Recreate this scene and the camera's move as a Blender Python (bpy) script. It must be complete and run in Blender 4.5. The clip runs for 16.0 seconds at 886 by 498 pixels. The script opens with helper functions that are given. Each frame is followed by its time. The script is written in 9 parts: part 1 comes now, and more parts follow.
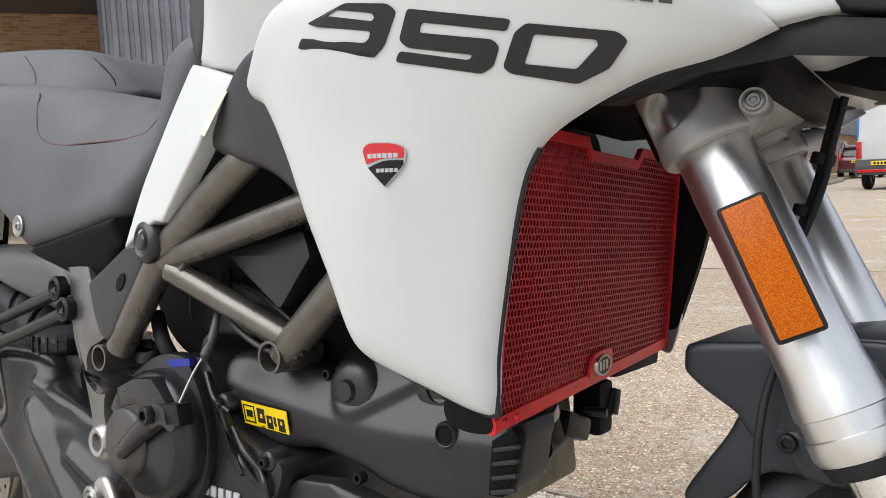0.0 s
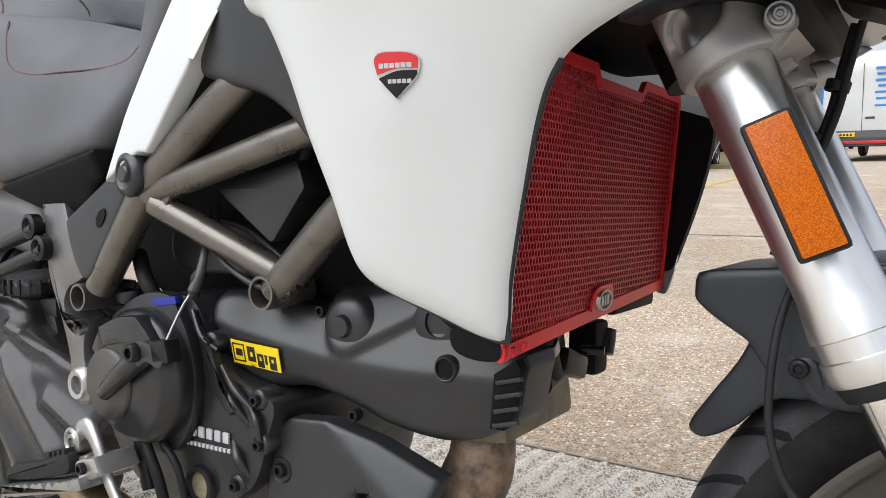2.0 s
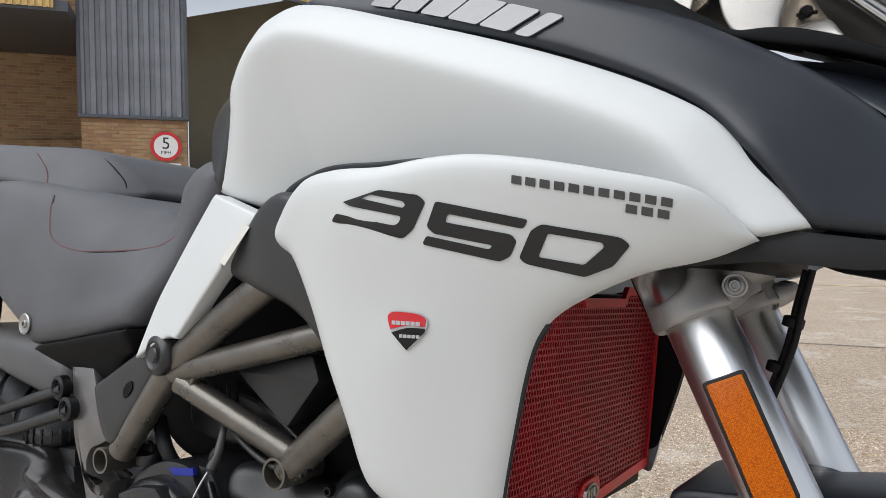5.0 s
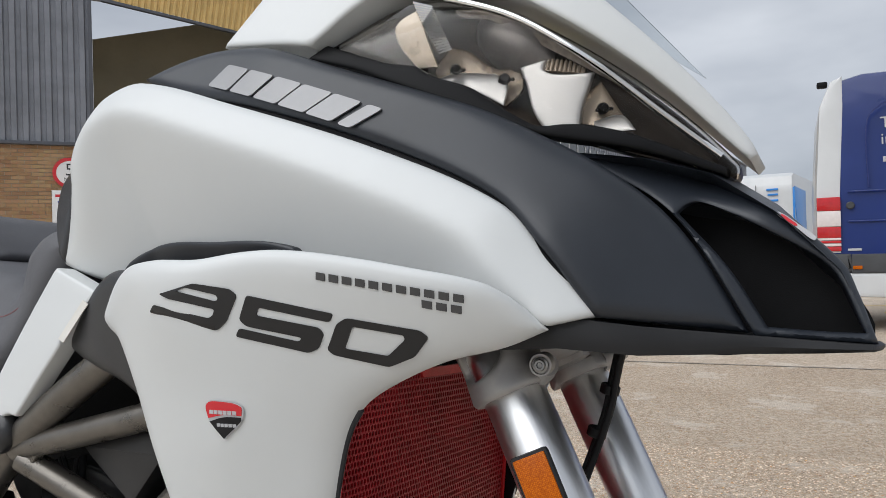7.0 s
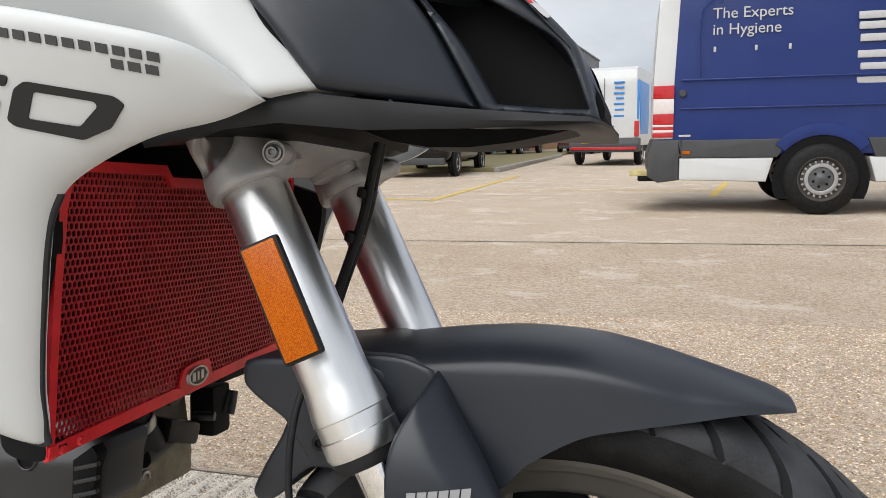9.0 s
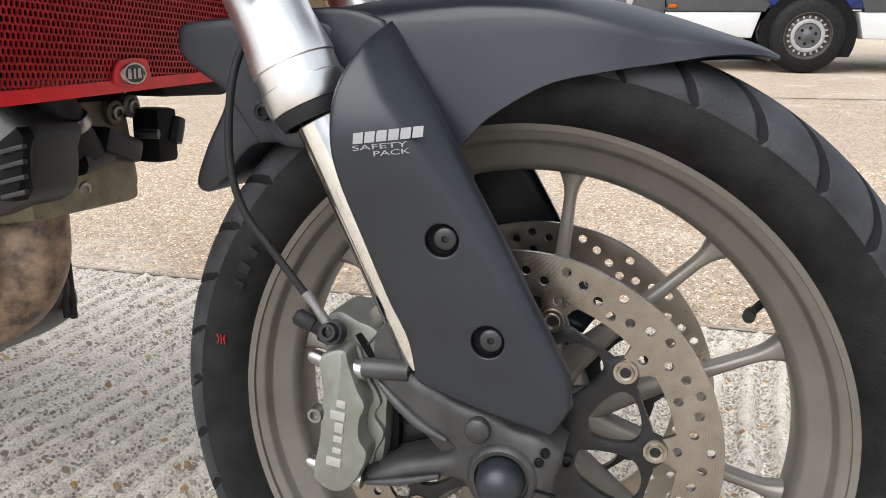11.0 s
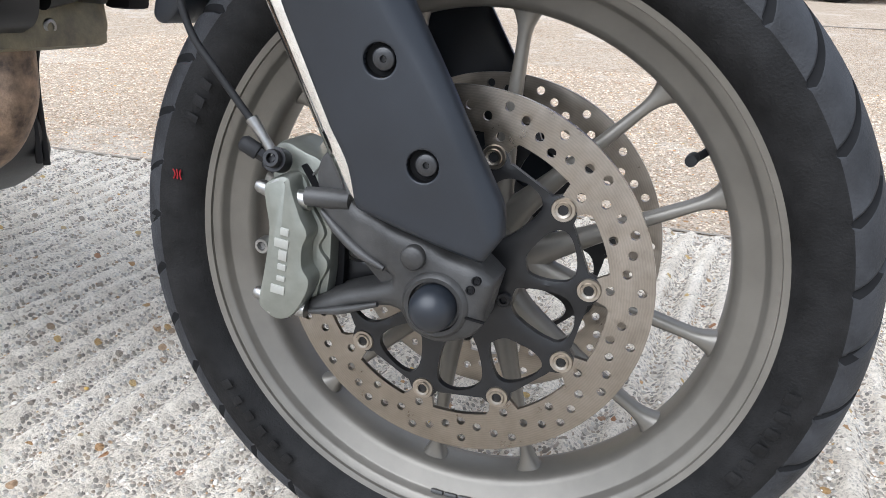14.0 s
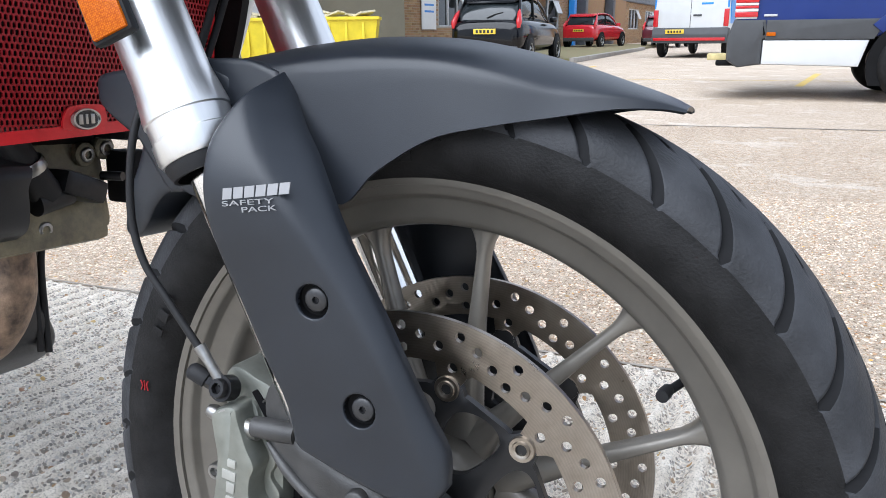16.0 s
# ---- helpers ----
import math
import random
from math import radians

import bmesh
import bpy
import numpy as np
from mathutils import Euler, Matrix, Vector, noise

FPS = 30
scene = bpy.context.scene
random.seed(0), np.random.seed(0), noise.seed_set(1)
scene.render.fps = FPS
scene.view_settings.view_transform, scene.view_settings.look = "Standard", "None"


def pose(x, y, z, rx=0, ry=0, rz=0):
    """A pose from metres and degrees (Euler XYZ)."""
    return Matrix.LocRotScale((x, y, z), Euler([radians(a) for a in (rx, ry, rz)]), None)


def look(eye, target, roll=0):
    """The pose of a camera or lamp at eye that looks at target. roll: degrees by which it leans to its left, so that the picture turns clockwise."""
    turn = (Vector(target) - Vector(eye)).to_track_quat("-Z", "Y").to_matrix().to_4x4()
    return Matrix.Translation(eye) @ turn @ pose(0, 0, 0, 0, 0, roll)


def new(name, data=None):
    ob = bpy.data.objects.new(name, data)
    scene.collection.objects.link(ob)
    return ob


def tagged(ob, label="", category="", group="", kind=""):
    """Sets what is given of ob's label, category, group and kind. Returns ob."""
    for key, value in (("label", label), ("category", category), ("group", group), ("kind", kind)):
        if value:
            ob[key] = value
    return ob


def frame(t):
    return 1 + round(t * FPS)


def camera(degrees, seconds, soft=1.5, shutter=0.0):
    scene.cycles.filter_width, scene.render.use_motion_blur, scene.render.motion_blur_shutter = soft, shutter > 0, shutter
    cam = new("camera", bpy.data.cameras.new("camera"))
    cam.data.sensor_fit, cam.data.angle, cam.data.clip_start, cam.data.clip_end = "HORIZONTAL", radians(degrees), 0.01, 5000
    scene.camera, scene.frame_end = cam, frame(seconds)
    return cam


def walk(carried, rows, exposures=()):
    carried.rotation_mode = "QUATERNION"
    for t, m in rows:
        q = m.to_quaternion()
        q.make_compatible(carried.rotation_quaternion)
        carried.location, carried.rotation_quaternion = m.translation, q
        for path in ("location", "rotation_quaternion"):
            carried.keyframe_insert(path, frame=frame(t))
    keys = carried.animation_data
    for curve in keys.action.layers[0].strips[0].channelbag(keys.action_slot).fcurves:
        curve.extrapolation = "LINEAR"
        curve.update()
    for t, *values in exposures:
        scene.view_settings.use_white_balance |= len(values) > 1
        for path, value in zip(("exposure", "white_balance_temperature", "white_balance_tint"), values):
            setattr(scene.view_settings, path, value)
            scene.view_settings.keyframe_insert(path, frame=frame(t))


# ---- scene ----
cam = camera(62.1, 16.0, 0.8)
PATH = [
    (0, (-0.093, -0.602, 0.792), (-1.292, 0.988, 0.605), -2.7),
    (0.5, (-0.073, -0.583, 0.799), (-1.227, 1.034, 0.567), -3.4),
    (1, (-0.089, -0.584, 0.791), (-1.205, 1.058, 0.544), -3.0),
    (1.5, (-0.096, -0.587, 0.786), (-1.202, 1.06, 0.53), -2.4),
    (2, (-0.129, -0.608, 0.757), (-1.253, 1.022, 0.48), -1.9),
    (2.5, (-0.146, -0.628, 0.742), (-1.3, 0.98, 0.455), -1.4),
    (3, (-0.166, -0.659, 0.743), (-1.347, 0.931, 0.468), -0.9),
    (3.5, (-0.16, -0.681, 0.763), (-1.356, 0.906, 0.53), -0.5),
    (4, (-0.126, -0.688, 0.828), (-1.316, 0.91, 0.646), -0.4),
    (4.5, (-0.109, -0.678, 0.863), (-1.274, 0.943, 0.753), -0.4),
    (4.7, (-0.101, -0.67, 0.871), (-1.253, 0.962, 0.787), -0.5),
    (6.8, (-0.021, -0.648, 0.937), (-1.002, 1.094, 0.949), -1.1),
    (7, (-0.005, -0.638, 0.934), (-0.957, 1.121, 0.936), -1.4),
    (7.5, (0.033, -0.602, 0.913), (-0.826, 1.204, 0.866), -1.8),
    (8, (0.064, -0.58, 0.9), (-0.696, 1.266, 0.778), -1.9),
    (8.5, (0.081, -0.571, 0.881), (-0.588, 1.303, 0.675), -1.5),
    (9, (0.076, -0.575, 0.844), (-0.531, 1.308, 0.549), -1.0),
    (9.5, (0.071, -0.571, 0.797), (-0.502, 1.306, 0.412), -0.4),
    (10, (0.068, -0.564, 0.744), (-0.487, 1.298, 0.271), -0.1),
    (10.2, (0.069, -0.559, 0.722), (-0.481, 1.296, 0.216), -0.1),
    (12.3, (0.129, -0.56, 0.612), (-0.371, 1.209, -0.177), 0.9),
    (12.5, (0.133, -0.565, 0.598), (-0.365, 1.197, -0.208), 1.1),
    (13, (0.145, -0.574, 0.588), (-0.355, 1.175, -0.245), 1.6),
    (13.5, (0.153, -0.573, 0.596), (-0.365, 1.17, -0.239), 2.1),
    (14, (0.152, -0.571, 0.602), (-0.393, 1.172, -0.212), 2.2),
    (14.5, (0.152, -0.569, 0.618), (-0.438, 1.179, -0.155), 2.0),
    (15, (0.165, -0.575, 0.627), (-0.474, 1.175, -0.098), 1.5),
    (15.5, (0.219, -0.582, 0.693), (-0.49, 1.179, 0.061), 0.7),
    (16, (0.216, -0.475, 0.681), (-0.562, 1.281, 0.122), -0.6),
]
walk(cam, [(t, look(eye, target, roll)) for t, eye, target, roll in PATH], [(0, 0.23, 6350, 10), (3.5, 0.38, 6250, 10), (4.5, 0.08, 6250, 10), (7.0, -0.24, 6250, 10), (8.5, -0.04, 6400, 10), (10.0, 0.42, 6500, 10), (12.5, 0.61, 6050, 10), (14.5, 0.63, 5850, 10), (15.5, 0.68, 5800, 10), (16.0, 0.70, 5750, 10)])

# ---- world and light: flat overcast day ----
world = bpy.data.worlds.new("overcast_sky")
scene.world = world
world.use_nodes = True
wn, wl = world.node_tree.nodes, world.node_tree.links
wn.clear()
w_out = wn.new("ShaderNodeOutputWorld")
w_bg = wn.new("ShaderNodeBackground")
w_sky = wn.new("ShaderNodeTexSky")
w_sky.sky_type = "NISHITA"
w_sky.sun_disc = False
w_sky.sun_elevation = radians(51)
w_sky.sun_rotation = radians(202)
w_co = wn.new("ShaderNodeTexCoord")
w_map = wn.new("ShaderNodeMapping")
w_map.inputs["Scale"].default_value = (1.0, 1.0, 2.6)
w_noise = wn.new("ShaderNodeTexNoise")
w_noise.inputs["Scale"].default_value = 2.1
w_noise.inputs["Detail"].default_value = 5
w_noise.inputs["Roughness"].default_value = 0.5
w_ramp = wn.new("ShaderNodeValToRGB")
w_ramp.color_ramp.elements[0].position, w_ramp.color_ramp.elements[1].position = 0.33, 0.68
w_ramp.color_ramp.elements[0].color = (0.43, 0.46, 0.51, 1)
w_ramp.color_ramp.elements[1].color = (0.80, 0.82, 0.85, 1)
w_mul = wn.new("ShaderNodeVectorMath")
w_mul.operation = "SCALE"
w_mul.inputs["Scale"].default_value = 0.08
w_mix = wn.new("ShaderNodeMix")
w_mix.data_type = "RGBA"
w_mix.inputs["Factor"].default_value = 0.9
wl.new(w_co.outputs["Generated"], w_map.inputs["Vector"])
wl.new(w_map.outputs["Vector"], w_noise.inputs["Vector"])
wl.new(w_noise.outputs["Fac"], w_ramp.inputs["Fac"])
wl.new(w_sky.outputs["Color"], w_mul.inputs[0])
wl.new(w_mul.outputs["Vector"], w_mix.inputs["A"])
wl.new(w_ramp.outputs["Color"], w_mix.inputs["B"])
wl.new(w_mix.outputs["Result"], w_bg.inputs["Color"])
w_bg.inputs["Strength"].default_value = 1.1
wl.new(w_bg.outputs["Background"], w_out.inputs["Surface"])

sun = new("sun", bpy.data.lights.new("sun", "SUN"))
sun.data.energy, sun.data.angle, sun.data.color = 3.1, radians(66), (1.0, 0.985, 0.96)
sun.matrix_world = look((-2.5, -5.9, 7.9), (0, 0, 0))

# ---- materials ----
MATS = {}


def mat(name, base, rough=0.5, metal=0.0, var=0.12, scale=8.0, bump=0.0, bscale=300.0, coat=0.0, rvar=0.08, dark=None, spread=(0.35, 0.65), stretch=None, spec=0.5, tilt=0.0):
    """A surface with colour and gloss varied at two scales and a fine relief."""
    if name in MATS:
        return MATS[name]
    m = bpy.data.materials.new(name)
    m.use_nodes = True
    n, l = m.node_tree.nodes, m.node_tree.links
    b = n["Principled BSDF"]
    co = n.new("ShaderNodeTexCoord")
    vec = co.outputs["Object"]
    if stretch:
        mp = n.new("ShaderNodeMapping")
        mp.vector_type = "TEXTURE"
        mp.inputs["Rotation"].default_value = (0, radians(tilt), 0)
        mp.inputs["Scale"].default_value = [1 / q for q in stretch]
        l.new(vec, mp.inputs["Vector"])
        vec = mp.outputs["Vector"]
    no = n.new("ShaderNodeTexNoise")
    no.inputs["Scale"].default_value, no.inputs["Detail"].default_value = scale, 8
    no.inputs["Roughness"].default_value = 0.62
    l.new(vec, no.inputs["Vector"])
    ra = n.new("ShaderNodeValToRGB")
    ra.color_ramp.elements[0].position, ra.color_ramp.elements[1].position = spread
    lo = dark if dark else tuple(c * (1 - var) for c in base)
    hi = tuple(min(1, c * (1 + var)) for c in base)
    ra.color_ramp.elements[0].color, ra.color_ramp.elements[1].color = (*lo, 1), (*hi, 1)
    l.new(no.outputs["Fac"], ra.inputs["Fac"])
    l.new(ra.outputs["Color"], b.inputs["Base Color"])
    mr = n.new("ShaderNodeMapRange")
    mr.inputs["To Min"].default_value, mr.inputs["To Max"].default_value = max(0.03, rough - rvar), min(1, rough + rvar)
    l.new(no.outputs["Fac"], mr.inputs["Value"])
    l.new(mr.outputs["Result"], b.inputs["Roughness"])
    b.inputs["Metallic"].default_value = metal
    b.inputs["Coat Weight"].default_value = coat
    b.inputs["Coat Roughness"].default_value = 0.05
    b.inputs["Specular IOR Level"].default_value = spec
    if bump:
        fi = n.new("ShaderNodeTexNoise")
        fi.inputs["Scale"].default_value, fi.inputs["Detail"].default_value = bscale, 3
        l.new(vec, fi.inputs["Vector"])
        bu = n.new("ShaderNodeBump")
        bu.inputs["Strength"].default_value, bu.inputs["Distance"].default_value = bump, 0.002
        l.new(fi.outputs["Fac"], bu.inputs["Height"])
        l.new(bu.outputs["Normal"], b.inputs["Normal"])
    MATS[name] = m
    return m


WHITE = mat("pearl_white_paint", (0.568, 0.580, 0.574), 0.42, 0, 0.02, 3, coat=0.08, bump=0.01, bscale=900)
BLACKP = mat("matte_black_plastic", (0.0118, 0.0145, 0.0198), 0.39, 0, 0.25, 6, bump=0.05, bscale=1400, spec=0.5)
BLACKR = mat("grained_black_plastic", (0.0165, 0.0168, 0.0182), 0.38, 0, 0.3, 9, bump=0.08, bscale=1300, spec=0.55)
LIPB = mat("dull_black_lip_plastic", (0.0095, 0.0096, 0.0105), 0.5, 0, 0.3, 9, bump=0.08, bscale=1200, spec=0.35)
# also fills gaps, slots and holes, where its black stands in for shade
BLACKD = mat("deep_black_plastic_and_shade", (0.004, 0.004, 0.0045), 0.6, 0, 0.3, 9, bump=0.1, bscale=900, spec=0.15)
GLOSSB = mat("gloss_black_plastic", (0.012, 0.012, 0.013), 0.12, 0, 0.2, 4, rvar=0.04)
ENGINE = mat("black_engine_paint", (0.0150, 0.0152, 0.0165), 0.30, 0.1, 0.3, 14, bump=0.05, bscale=900, spec=0.6)
ENGINE2 = mat("dark_cast_metal", (0.048, 0.047, 0.046), 0.46, 0.35, 0.3, 30, bump=0.12, bscale=700)
SEAT = mat("dark_grey_seat_vinyl", (0.085, 0.085, 0.092), 0.52, 0, 0.12, 12, bump=0.4, bscale=1000, spec=0.45)
STITCH = mat("dull_red_thread", (0.26, 0.07, 0.07), 0.8, 0, 0.2, 80)
FRAME = mat("titanium_grey_frame_paint", (0.165, 0.152, 0.134), 0.29, 0.75, 0.15, 25, bump=0.15, bscale=900)
CASTSIL = mat("satin_silver_casting", (0.46, 0.445, 0.43), 0.33, 0.85, 0.10, 30, bump=0.12, bscale=900)
ALU = mat("brushed_aluminium_tube", (0.80, 0.80, 0.795), 0.33, 1.0, 0.05, 90, bump=0.07, bscale=420, stretch=(1, 1, 0.03), tilt=-26.2, rvar=0.08)
CLAMP = mat("sandblasted_clamp_casting", (0.375, 0.362, 0.35), 0.46, 0.55, 0.10, 40, bump=0.06, bscale=900)
PIVOT = mat("satin_grey_casting", (0.215, 0.208, 0.205), 0.36, 0.8, 0.12, 30, bump=0.12, bscale=900)
ALUM = mat("machined_aluminium", (0.38, 0.375, 0.36), 0.34, 1.0, 0.08, 60)
CHROME = mat("worn_chrome_tube", (0.86, 0.85, 0.83), 0.12, 1.0, 0.08, 60, rvar=0.05)
STEEL = mat("dull_bolt_steel", (0.30, 0.295, 0.285), 0.38, 1.0, 0.2, 90)
BBOLT = mat("black_oxide_bolt", (0.018, 0.018, 0.0195), 0.38, 0.6, 0.2, 90)
RIM = mat("champagne_grey_wheel_paint", (0.172, 0.160, 0.140), 0.38, 0.5, 0.10, 18, bump=0.08, bscale=1200)
TYRE = mat("black_tyre_sidewall", (0.0088, 0.0086, 0.0088), 0.60, 0, 0.55, 30, bump=0.32, bscale=500, spec=0.20)
TREAD = mat("dusty_worn_tread", (0.026, 0.027, 0.030), 0.62, 0, 0.4, 26, bump=0.35, bscale=420, spec=0.3)
GROOVE = mat("tread_groove_rubber", (0.012, 0.0122, 0.013), 0.8, 0, 0.2, 30, spec=0.1)
DISC = mat("ground_disc_steel", (0.305, 0.270, 0.230), 0.30, 1.0, 0.10, 60)
_n, _l = DISC.node_tree.nodes, DISC.node_tree.links
_mp, _wv, _bp = _n.new("ShaderNodeMapping"), _n.new("ShaderNodeTexWave"), _n.new("ShaderNodeBump")
_mp.inputs["Location"].default_value = (0, 0, -0.325)
_wv.wave_type, _wv.rings_direction = "RINGS", "Y"
_wv.inputs["Scale"].default_value, _wv.inputs["Distortion"].default_value, _wv.inputs["Detail"].default_value = 330, 3.0, 5
_bp.inputs["Strength"].default_value, _bp.inputs["Distance"].default_value = 0.12, 0.0004
_l.new(next(q for q in _n if q.type == "TEX_COORD").outputs["Object"], _mp.inputs["Vector"])
_l.new(_mp.outputs["Vector"], _wv.inputs["Vector"])
_l.new(_wv.outputs["Fac"], _bp.inputs["Height"])
_l.new(_bp.outputs["Normal"], _n["Principled BSDF"].inputs["Normal"])
_tg, _rw, _rg = _n.new("ShaderNodeTangent"), _n.new("ShaderNodeTexWave"), _n.new("ShaderNodeMix")
_tg.direction_type, _tg.axis = "RADIAL", "Y"
_l.new(_tg.outputs["Tangent"], _n["Principled BSDF"].inputs["Tangent"])
_n["Principled BSDF"].inputs["Anisotropic"].default_value = 0.75
_rw.wave_type, _rw.rings_direction = "RINGS", "Y"
_rw.inputs["Scale"].default_value, _rw.inputs["Distortion"].default_value, _rw.inputs["Detail"].default_value = 150, 4.0, 8
_l.new(_mp.outputs["Vector"], _rw.inputs["Vector"])
_rg.data_type, _rg.blend_type = "RGBA", "MULTIPLY"
_rg.inputs["Factor"].default_value = 0.10
_l.new(next(q for q in _n if q.type == "VALTORGB").outputs["Color"], _rg.inputs["A"])
_l.new(_rw.outputs["Color"], _rg.inputs["B"])
_l.new(_rg.outputs["Result"], _n["Principled BSDF"].inputs["Base Color"])
CARRIER = mat("black_anodised_carrier", (0.014, 0.014, 0.015), 0.35, 0.3, 0.2, 30)
BOBBIN = mat("bronze_grey_bobbin", (0.36, 0.32, 0.27), 0.32, 1.0, 0.15, 80)
RED = mat("red_powder_coat", (0.62, 0.018, 0.024), 0.36, 0.1, 0.15, 30, bump=0.1, bscale=1200)
REDM = mat("red_anodised_mesh", (0.33, 0.011, 0.017), 0.38, 0.2, 0.15, 30)
CALIP = mat("grey_anodised_caliper", (0.235, 0.243, 0.215), 0.42, 0.65, 0.12, 40, bump=0.08, bscale=900)
RUST = mat("heat_browned_steel", (0.26, 0.185, 0.13), 0.5, 0.6, 0.4, 40, dark=(0.08, 0.062, 0.052), bump=0.3, bscale=300)
CYL = mat("magnesium_bronze_casting", (0.20, 0.175, 0.115), 0.55, 0.4, 0.2, 30, dark=(0.11, 0.10, 0.075), bump=0.3, bscale=400)
RUBBER = mat("black_rubber", (0.011, 0.011, 0.012), 0.6, 0, 0.2, 30, bump=0.1, bscale=700, spec=0.3)
SILVERL = mat("satin_silver_lettering", (0.235, 0.235, 0.238), 0.42, 0.5, 0.05, 30)
PRINTG = mat("pale_grey_print", (0.26, 0.26, 0.265), 0.5, 0, 0.05, 30)
WHITEL = mat("white_print", (0.44, 0.44, 0.45), 0.5, 0, 0.05, 30)
BLACKL = mat("black_vinyl_print", (0.012, 0.012, 0.013), 0.35, 0, 0.1, 10)
YELLOW = mat("yellow_sticker", (0.80, 0.58, 0.0), 0.4, 0, 0.05, 30)
BLUEL = mat("blue_sticker", (0.01, 0.02, 0.25), 0.35, 0, 0.1, 30)
SIGNR_ = mat("red_sticker", (0.55, 0.02, 0.03), 0.4, 0, 0.05, 5)
BADGER = mat("red_enamel", (0.55, 0.01, 0.02), 0.15, 0, 0.05, 30, coat=0.6)
TAPE = mat("clear_protective_tape", (0.62, 0.60, 0.55), 0.5, 0, 0.05, 30)
SILVERP = mat("satin_black_silencer_paint", (0.029, 0.028, 0.0285), 0.25, 0.3, 0.25, 12)


def amber():
    m = bpy.data.materials.new("amber_reflector_plastic")
    m.use_nodes = True
    n, l = m.node_tree.nodes, m.node_tree.links
    b = n["Principled BSDF"]
    co = n.new("ShaderNodeTexCoord")
    vo = n.new("ShaderNodeTexVoronoi")
    vo.inputs["Scale"].default_value = 700
    vo.inputs["Randomness"].default_value = 0.45
    ra = n.new("ShaderNodeValToRGB")
    ra.color_ramp.elements[0].color, ra.color_ramp.elements[1].color = (0.60, 0.155, 0.001, 1), (0.32, 0.058, 0.000, 1)
    ra.color_ramp.elements[0].position, ra.color_ramp.elements[1].position = 0.05, 0.70
    bu = n.new("ShaderNodeBump")
    bu.inputs["Strength"].default_value, bu.inputs["Distance"].default_value = 0.25, 0.0006
    l.new(co.outputs["Object"], vo.inputs["Vector"])
    l.new(vo.outputs["Distance"], ra.inputs["Fac"])
    l.new(ra.outputs["Color"], b.inputs["Base Color"])
    l.new(vo.outputs["Distance"], bu.inputs["Height"])
    l.new(bu.outputs["Normal"], b.inputs["Normal"])
    b.inputs["Roughness"].default_value = 0.18
    b.inputs["Specular IOR Level"].default_value = 0.22
    return m


AMBER = amber()


def glass(name, tint=(1, 1, 1), ior=1.45):
    """A thin clear sheet: see-through, with a gloss that grows at a slant."""
    m = bpy.data.materials.new(name)
    m.use_nodes = True
    n, l = m.node_tree.nodes, m.node_tree.links
    n.remove(n["Principled BSDF"])
    clear, gloss, mx, fr = n.new("ShaderNodeBsdfTransparent"), n.new("ShaderNodeBsdfGlossy"), n.new("ShaderNodeMixShader"), n.new("ShaderNodeFresnel")
    clear.inputs["Color"].default_value = (*tint, 1)
    gloss.inputs["Roughness"].default_value = 0.03
    fr.inputs["IOR"].default_value = ior
    l.new(fr.outputs["Fac"], mx.inputs["Fac"])
    l.new(clear.outputs["BSDF"], mx.inputs[1])
    l.new(gloss.outputs["BSDF"], mx.inputs[2])
    l.new(mx.outputs["Shader"], n["Material Output"].inputs["Surface"])
    return m


GLASS = glass("clear_lens_plastic", (0.90, 0.885, 0.865), 1.16)

# ---- mesh helpers ----
from mathutils.geometry import delaunay_2d_cdt


def link(name, me, material, parent=None, label=""):
    me.materials.append(material)
    ob = new(name, me)
    if parent:
        ob.parent = parent
    if label:
        ob["label"] = label
    return ob


def smooth(bm, deg=40):
    for f in bm.faces:
        f.smooth = True
    lim = radians(deg)
    for e in bm.edges:
        if len(e.link_faces) == 2 and e.calc_face_angle(0) > lim:
            e.smooth = False


def part(name, bm, material, parent=None, label="", deg=50):
    bmesh.ops.recalc_face_normals(bm, faces=bm.faces)
    smooth(bm, deg)
    me = bpy.data.meshes.new(name)
    bm.to_mesh(me)
    bm.free()
    return link(name, me, material, parent, label)


def spline(pts, n=8, closed=True):
    """Points along a smooth curve through pts; a third value of 1 marks a sharp corner."""
    P = [Vector(p[:2]) for p in pts]
    sharp = [len(p) > 2 and p[2] for p in pts]
    out, N = [], len(P)
    for i in range(N if closed else N - 1):
        a, b = P[i], P[(i + 1) % N]
        ta = (b - a) if sharp[i] or (not closed and i == 0) else (b - P[i - 1]) * 0.5
        tb = (b - a) if sharp[(i + 1) % N] or (not closed and i == N - 2) else (P[(i + 2) % N] - a) * 0.5
        d = (b - a).length
        ta = ta.normalized() * d if ta.length > 0 else ta
        tb = tb.normalized() * d if tb.length > 0 else tb
        for k in range(n):
            s = k / n
            out.append(a * (2 * s**3 - 3 * s**2 + 1) + ta * (s**3 - 2 * s**2 + s) + b * (-2 * s**3 + 3 * s**2) + tb * (s**3 - s**2))
    if not closed:
        out.append(P[-1])
    return [(p.x, p.y) for p in out]


